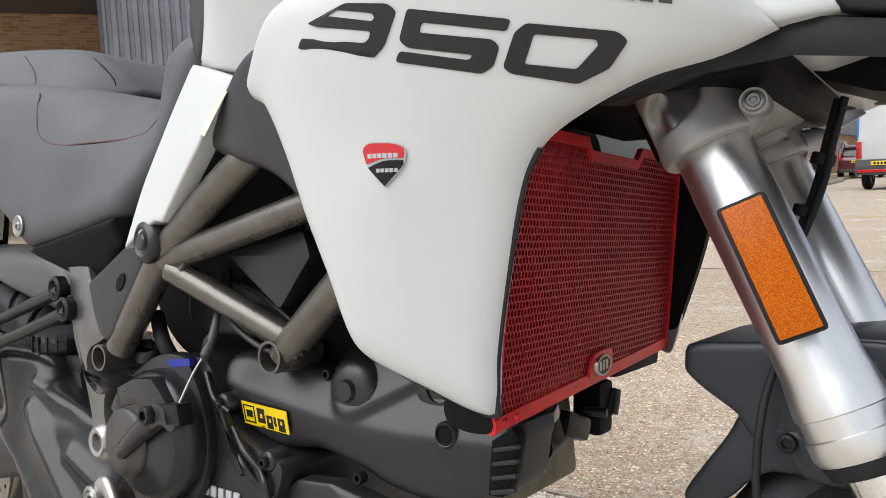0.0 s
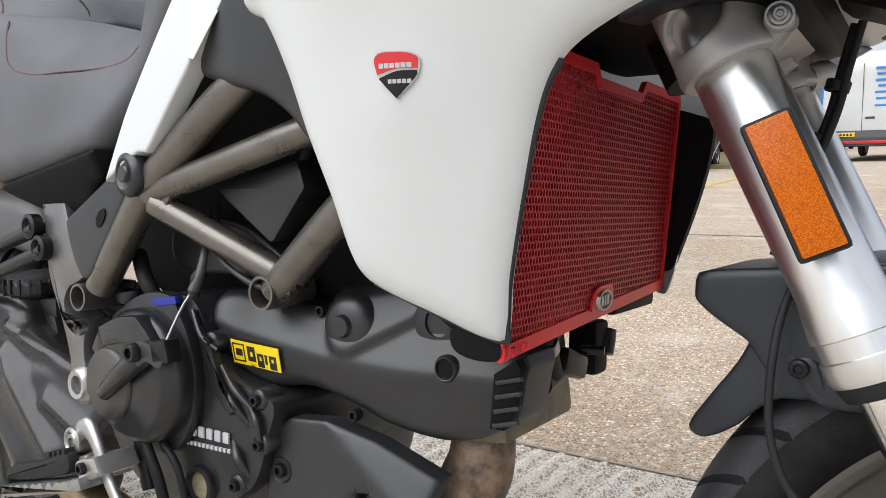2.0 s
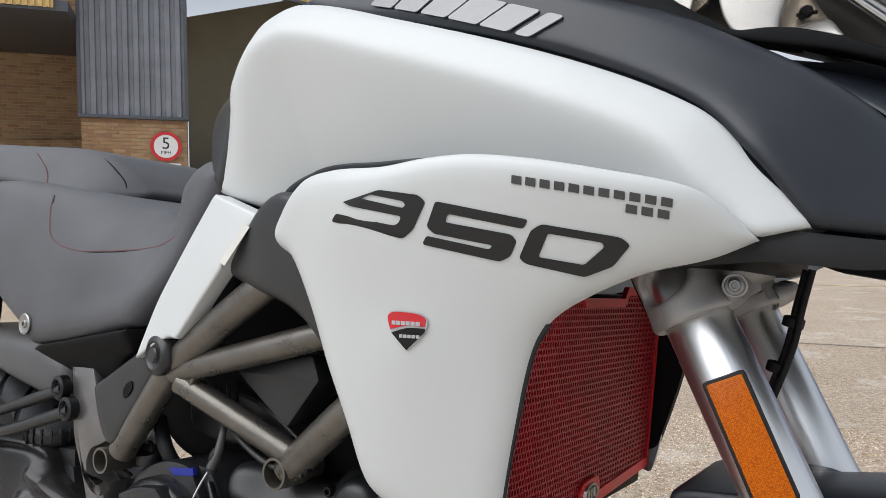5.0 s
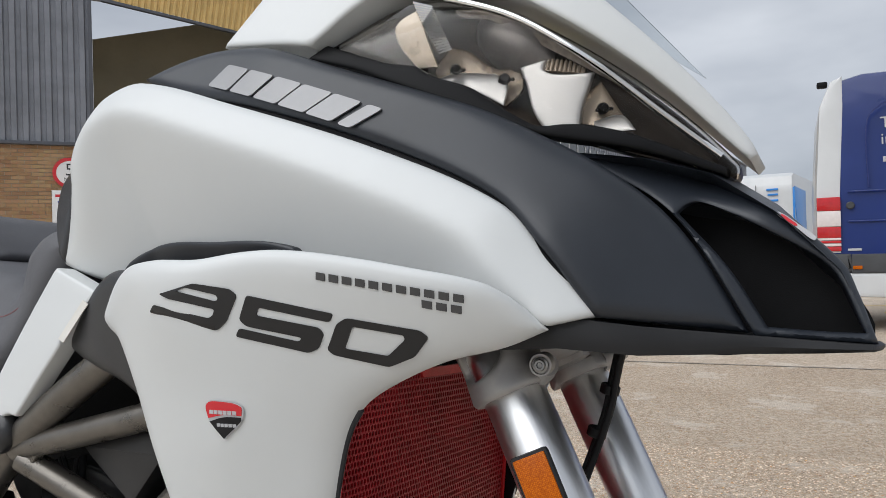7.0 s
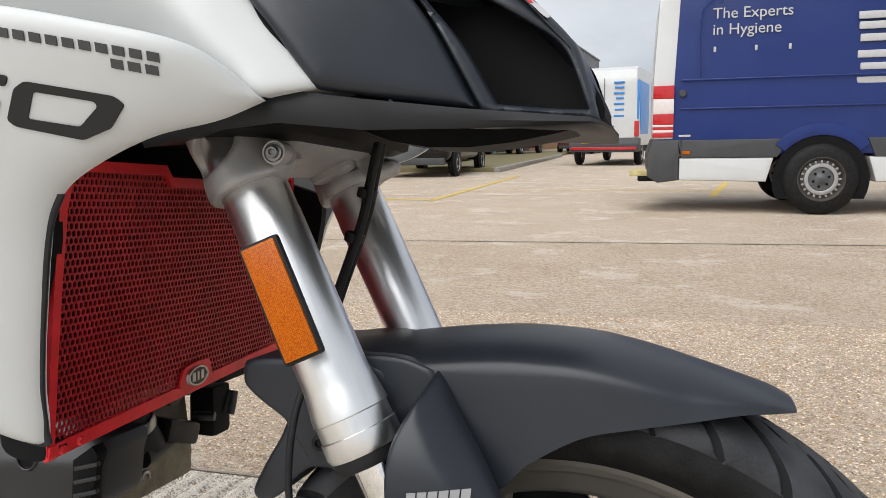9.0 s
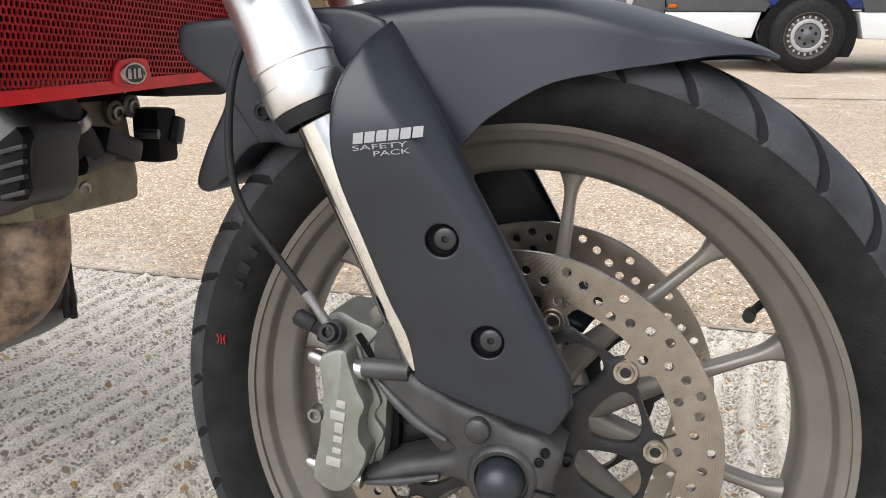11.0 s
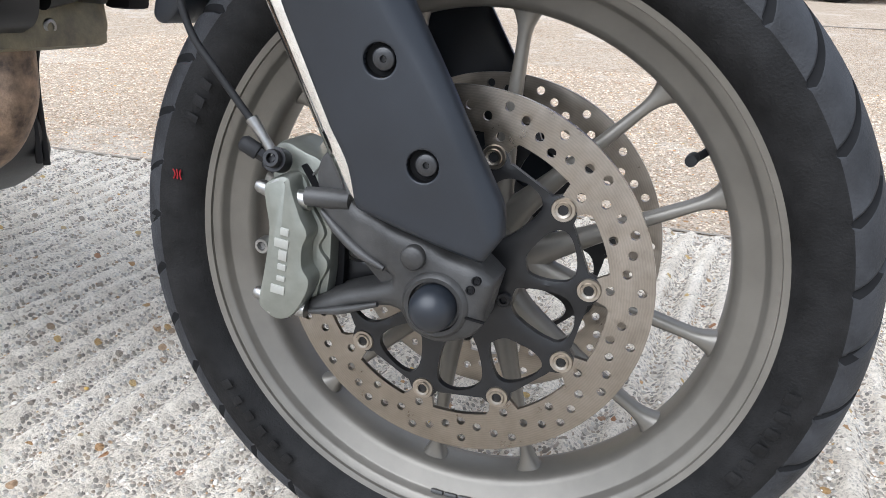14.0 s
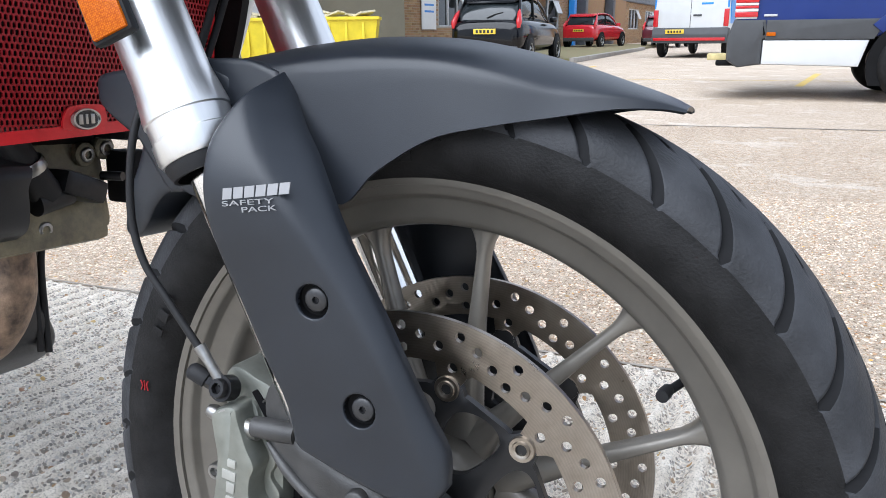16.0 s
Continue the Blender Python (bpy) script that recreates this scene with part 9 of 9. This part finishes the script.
part("side_cladding", corrugated(3.0, 4.5), CLADL, unit).matrix_local = pose(0.05, 3.0, 3.2, 0, 0, -90)
part("cladding_flashing", box(1.06, 0.0, 3.19, 2.06, 0.16, 0.07, 0.01), CLAD, unit)
part("corner_flashing", box(2.06, 0.02, 5.45, 0.07, 0.16, 4.5, 0.01), CLAD, unit)
part("corner_flashing", box(0.06, 0.0, 5.45, 0.07, 0.10, 4.5, 0.01), CLAD, unit)
part("bay_wall", plate([(2.1, 0.0, 1), (2.1, 6.0, 1), (5.6, 6.9, 1), (12.0, 6.9, 1), (12.0, 0.0, 1)], 2.6, 2.8, 0.0, closed_spline=False), TAN, unit, "tan wall inside the open bay")
part("bay_soffit", box(7.0, 1.2, 7.05, 10.0, 3.4, 0.12, 0.0), CLAD, unit)
part("canopy", corrugated(3.2, 1.1, 0.12, 0.03), CANOPY, unit, "yellow profiled canopy fascia").matrix_local = pose(2.30, -0.10, 6.12, 0, 8.3, 0)
part("canopy_edge", box(3.85, -0.06, 5.86, 3.2, 0.10, 0.06, 0.01, Matrix.Rotation(radians(8.3), 4, "Y")), CLAD, unit)
part("cladding", corrugated(6.0, 6.0), CLADL, unit).location = (5.5, -0.05, 4.2)
part("return_wall", box(2.03, 1.5, 3.6, 0.08, 2.6, 7.2, 0.0), TAN, unit)
brick_wall("brick_bay_wall", 9.0, 7.0, PIER @ pose(-9.0, 3.0, 0), "red-brown brick wall inside the dark bay")
part("bay_roof", box(-4.6, 1.2, 5.10, 9.2, 4.0, 0.2, 0), CLAD, unit, "dark bay roof")
part("canopy", corrugated(8.8, 1.6, 0.12, 0.03), CANOPY, unit, "yellow profiled canopy fascia").matrix_local = pose(-9.0, -0.85, 5.05, 0, 0, 0)
# unseen end wall, added to keep light out of the bay
part("bay_side", box(-9.1, 1.2, 2.6, 0.2, 4.0, 5.2, 0), TAN, unit)
sign = thing("speed_limit_sign", PIER @ pose(1.64, -0.03, 2.62), "round white five mile per hour sign with red rim on brick", "sign")
part("disc", lathe([(0.0, 0.0), (0.30, 0.0), (0.30, -0.012), (0, -0.012)], (0, 0, 0), (0, 1, 0), 48), SIGNW, sign)
part("red_ring", lathe([(0.235, 0.003), (0.30, 0.003), (0.30, 0.0), (0.235, 0.0)], (0, -0.0125, 0), (0, -1, 0), 48, closed=True), SIGNR, sign)
write("5", 0.34, BLACKL, sign, "numeral", pose(0, -0.012, -0.05, 90, 0, 0), 0.001, align="CENTER")
write("MPH", 0.10, BLACKL, sign, "words", pose(0, -0.012, -0.16, 90, 0, 0), 0.001, align="CENTER")
note = thing("wall_notice", PIER @ pose(1.62, -0.03, 1.85), "white notice board with printed lines fixed to brick", "sign")
part("board", box(0, 0, 0, 0.6, 0.02, 0.85, 0.004), SIGNW, note)
part("print_bar", box(-0.1, -0.012, 0.32, 0.28, 0.004, 0.05, 0.001), SIGNR, note)
for z in (0.2, 0.05, -0.08, -0.2):
    part("print_bar", box(0.0, -0.012, z, 0.4, 0.004, 0.03, 0.001), BLUEL, note)

# parked white van in the bay beyond the pier
van3 = thing("white_van", PIER @ pose(2.15, 0.7, 0, 0, 0, 8) @ Matrix.Scale(1.45, 4), "white van parked inside the loading bay", "van")
part("body", side_shell([(0.0, 0.4), (0.0, 1.1), (0.5, 1.35), (1.0, 2.05), (1.3, 2.2), (4.2, 2.2), (4.3, 0.4)], 0, 1.7, 0.08, 0.1, 1.1), WHITEV, van3)
part("windscreen", sweep([[(0.50, y, 1.30), (0.46, y, 1.32), (0.96, y, 2.02), (1.0, y, 2.0)] for y in (0.15, 1.55)]), CARGL, van3)
part("side_window", plate([(0.85, 1.25, 1), (1.12, 1.95, 1), (1.75, 1.95, 1), (1.75, 1.25, 1)], 0.02, 0.07, 0), CARGL, van3)
for x in (0.8, 3.5):
    wheel_parts(van3, x, 0.12, 0.32, 0.2, ALLOY)
part("door_mirror", box(0.85, -0.1, 1.35, 0.1, 0.2, 0.25, 0.03), BLACKD, van3)

# long unit behind the parked cars
LONG = pose(-10.27, 18.01, 0, 0, 0, 87.98)
long_unit = thing("office_unit", LONG, "two-storey unit with grey cladding over buff brick and yellow panels", "building", kind="structure")
wins = [(x0, 0.95, x1, 2.2) for x0, x1 in ((4.7, 7.0), (8.6, 11.6), (13.2, 17.8), (33.5, 36.5), (39.0, 42.0), (45.0, 48.0), (51.0, 54.0))]
brick_wall("brick_facade", 60.0, 2.67, LONG, "buff brick ground-floor wall with windows", wins)
part("cladding", corrugated(60, 5.85, 0.35, 0.05), CLADL, long_unit).location = (0, -0.06, 2.67)
part("flashing", box(30, -0.05, 2.67, 60, 0.14, 0.08, 0.01), CLAD, long_unit)
part("eaves_gutter", box(30, -0.10, 8.50, 60, 0.16, 0.14, 0.02), CLAD, long_unit)
FRAMEW = mat("white_window_frame", (0.6, 0.6, 0.6), 0.5)
for k, (x0, z0, x1, z1) in enumerate(wins):
    w = new("window")
    w.parent = long_unit
    part("pane", box((x0 + x1) / 2, 0.10, (z0 + z1) / 2, x1 - x0, 0.03, z1 - z0, 0), CARGL, w)
    for x in np.linspace(x0, x1, 4):
        part("frame", box(x, 0.06, (z0 + z1) / 2, 0.07, 0.06, z1 - z0, 0.005), FRAMEW, w)
    for z in (z0, z1):
        part("frame", box((x0 + x1) / 2, 0.062, z, x1 - x0, 0.06, 0.07, 0.005), FRAMEW, w)
    part("open_sash", box(x1 - 0.45, -0.10, z1 - 0.32, 0.75, 0.04, 0.62, 0.005, Matrix.Rotation(radians(-24), 4, "X")), FRAMEW, w, "white top-hung sash standing open")
for x in (8.6, 13.2, 33.5, 45.0):
    w = new("window")
    w.parent = long_unit
    part("pane", box(x + 2, -0.08, 4.7, 4.0, 0.03, 1.1, 0), CARGL, w)
    for k in range(5):
        part("frame", box(x + k, -0.10, 4.7, 0.06, 0.05, 1.1, 0.005), FRAMEW, w)
part("door_post", box(19.5, -0.20, 1.25, 0.42, 0.30, 2.5, 0.02), CYANV, long_unit, "blue painted post")
for x0, x1 in ((21.2, 25.0), (27.2, 30.6)):
    core = new("stair_core")
    core.parent = long_unit
    part("yellow_panel", box((x0 + x1) / 2, -0.12, 5.85, x1 - x0, 0.22, 5.2, 0.02), CANOPY, core, "pale yellow panel")
    part("brick_base", box((x0 + x1) / 2, -0.20, 1.3, x1 - x0, 0.38, 2.6, 0.02), BRICK, core)
    part("corner_post", box(x0 - 0.25, -0.28, 2.2, 0.5, 0.5, 4.4, 0.02), CLAD, core)
part("end_wall", box(0.0, 5.2, 4.2, 0.2, 10.0, 8.4, 0.0), TAN, long_unit)
part("roof", box(30, 5.2, 8.55, 60, 10.4, 0.2, 0.0), CLAD, long_unit)
shed = thing("far_building", pose(-6.0, 64.0, 0), "distant low brown building with a dark roof", "building", kind="structure")
part("wall", box(5.0, 2.0, 2.2, 10.0, 4.0, 4.4, 0.02), BRICK, shed)
part("roof", box(5.0, 2.0, 4.65, 10.4, 4.4, 0.5, 0.05), CLAD, shed)
part("door", box(6.2, -0.02, 1.5, 2.4, 0.06, 3.0, 0.01), CLAD, shed)
notice = thing("wall_notice", LONG @ pose(3.85, -0.05, 1.7), "tall white notice board on the brick wall", "sign")
part("board", box(0, 0, 0, 1.0, 0.03, 1.7, 0.005), SIGNW, notice)
for k in range(5):
    part("print_bar", box(0, -0.018, 0.5 - 0.2 * k, 0.65, 0.004, 0.06, 0.001), CYANV, notice)


def bin_(m, label):
    ob = thing("wheeled_bin", m, label, "bin", "yellow waste bins")
    part("tub", sweep([[(-w, -d, z), (w, -d, z), (w, d, z), (-w, d, z)] for w, d, z in ((0.52, 0.40, 0.12), (0.64, 0.50, 1.0), (0.68, 0.54, 1.0), (0.68, 0.54, 1.06))]), BINY, ob)
    part("ribs", merge(*[box(x, -0.48, 0.6, 0.05, 0.06, 0.7, 0.01) for x in (-0.35, 0, 0.35)]), BINY, ob)
    for x in (-0.42, 0.42):
        for y in (-0.3, 0.3):
            part("castor", lathe([(0, -0.03), (0.08, -0.03), (0.08, 0.03), (0, 0.03)], (x, y, 0.08), (0, 1, 0), 16), BLACKD, ob)
    for k in range(7):
        part("card_waste", box(random.uniform(-0.5, 0.5), random.uniform(-0.35, 0.35), 1.08 + random.uniform(0, 0.05), 0.35, 0.28, 0.04, 0.004, Euler((random.uniform(-0.3, 0.3), random.uniform(-0.3, 0.3), random.uniform(0, 3))).to_matrix().to_4x4()), CARDB, ob, "flattened card waste")
    return ob


bin_(pose(-9.9, 13.2, 0, 0, 0, 25), "yellow wheeled waste bin heaped with card")
bin_(pose(-8.15, 13.6, 0, 0, 0, 25), "yellow wheeled waste bin heaped with card")
# wall that closes the yard to the rear
brick_wall("brick_yard_wall", 9.0, 3.0, pose(-22.0, 4.0, 0, 0, 0, 40), "red-brown brick wall behind the motorcycle's tail")
tagged(part("green_bin", box(-14.6, 4.3, 0.35, 0.55, 0.55, 0.7, 0.05), GREENB), "small dark green bin beside the wall", "bin")
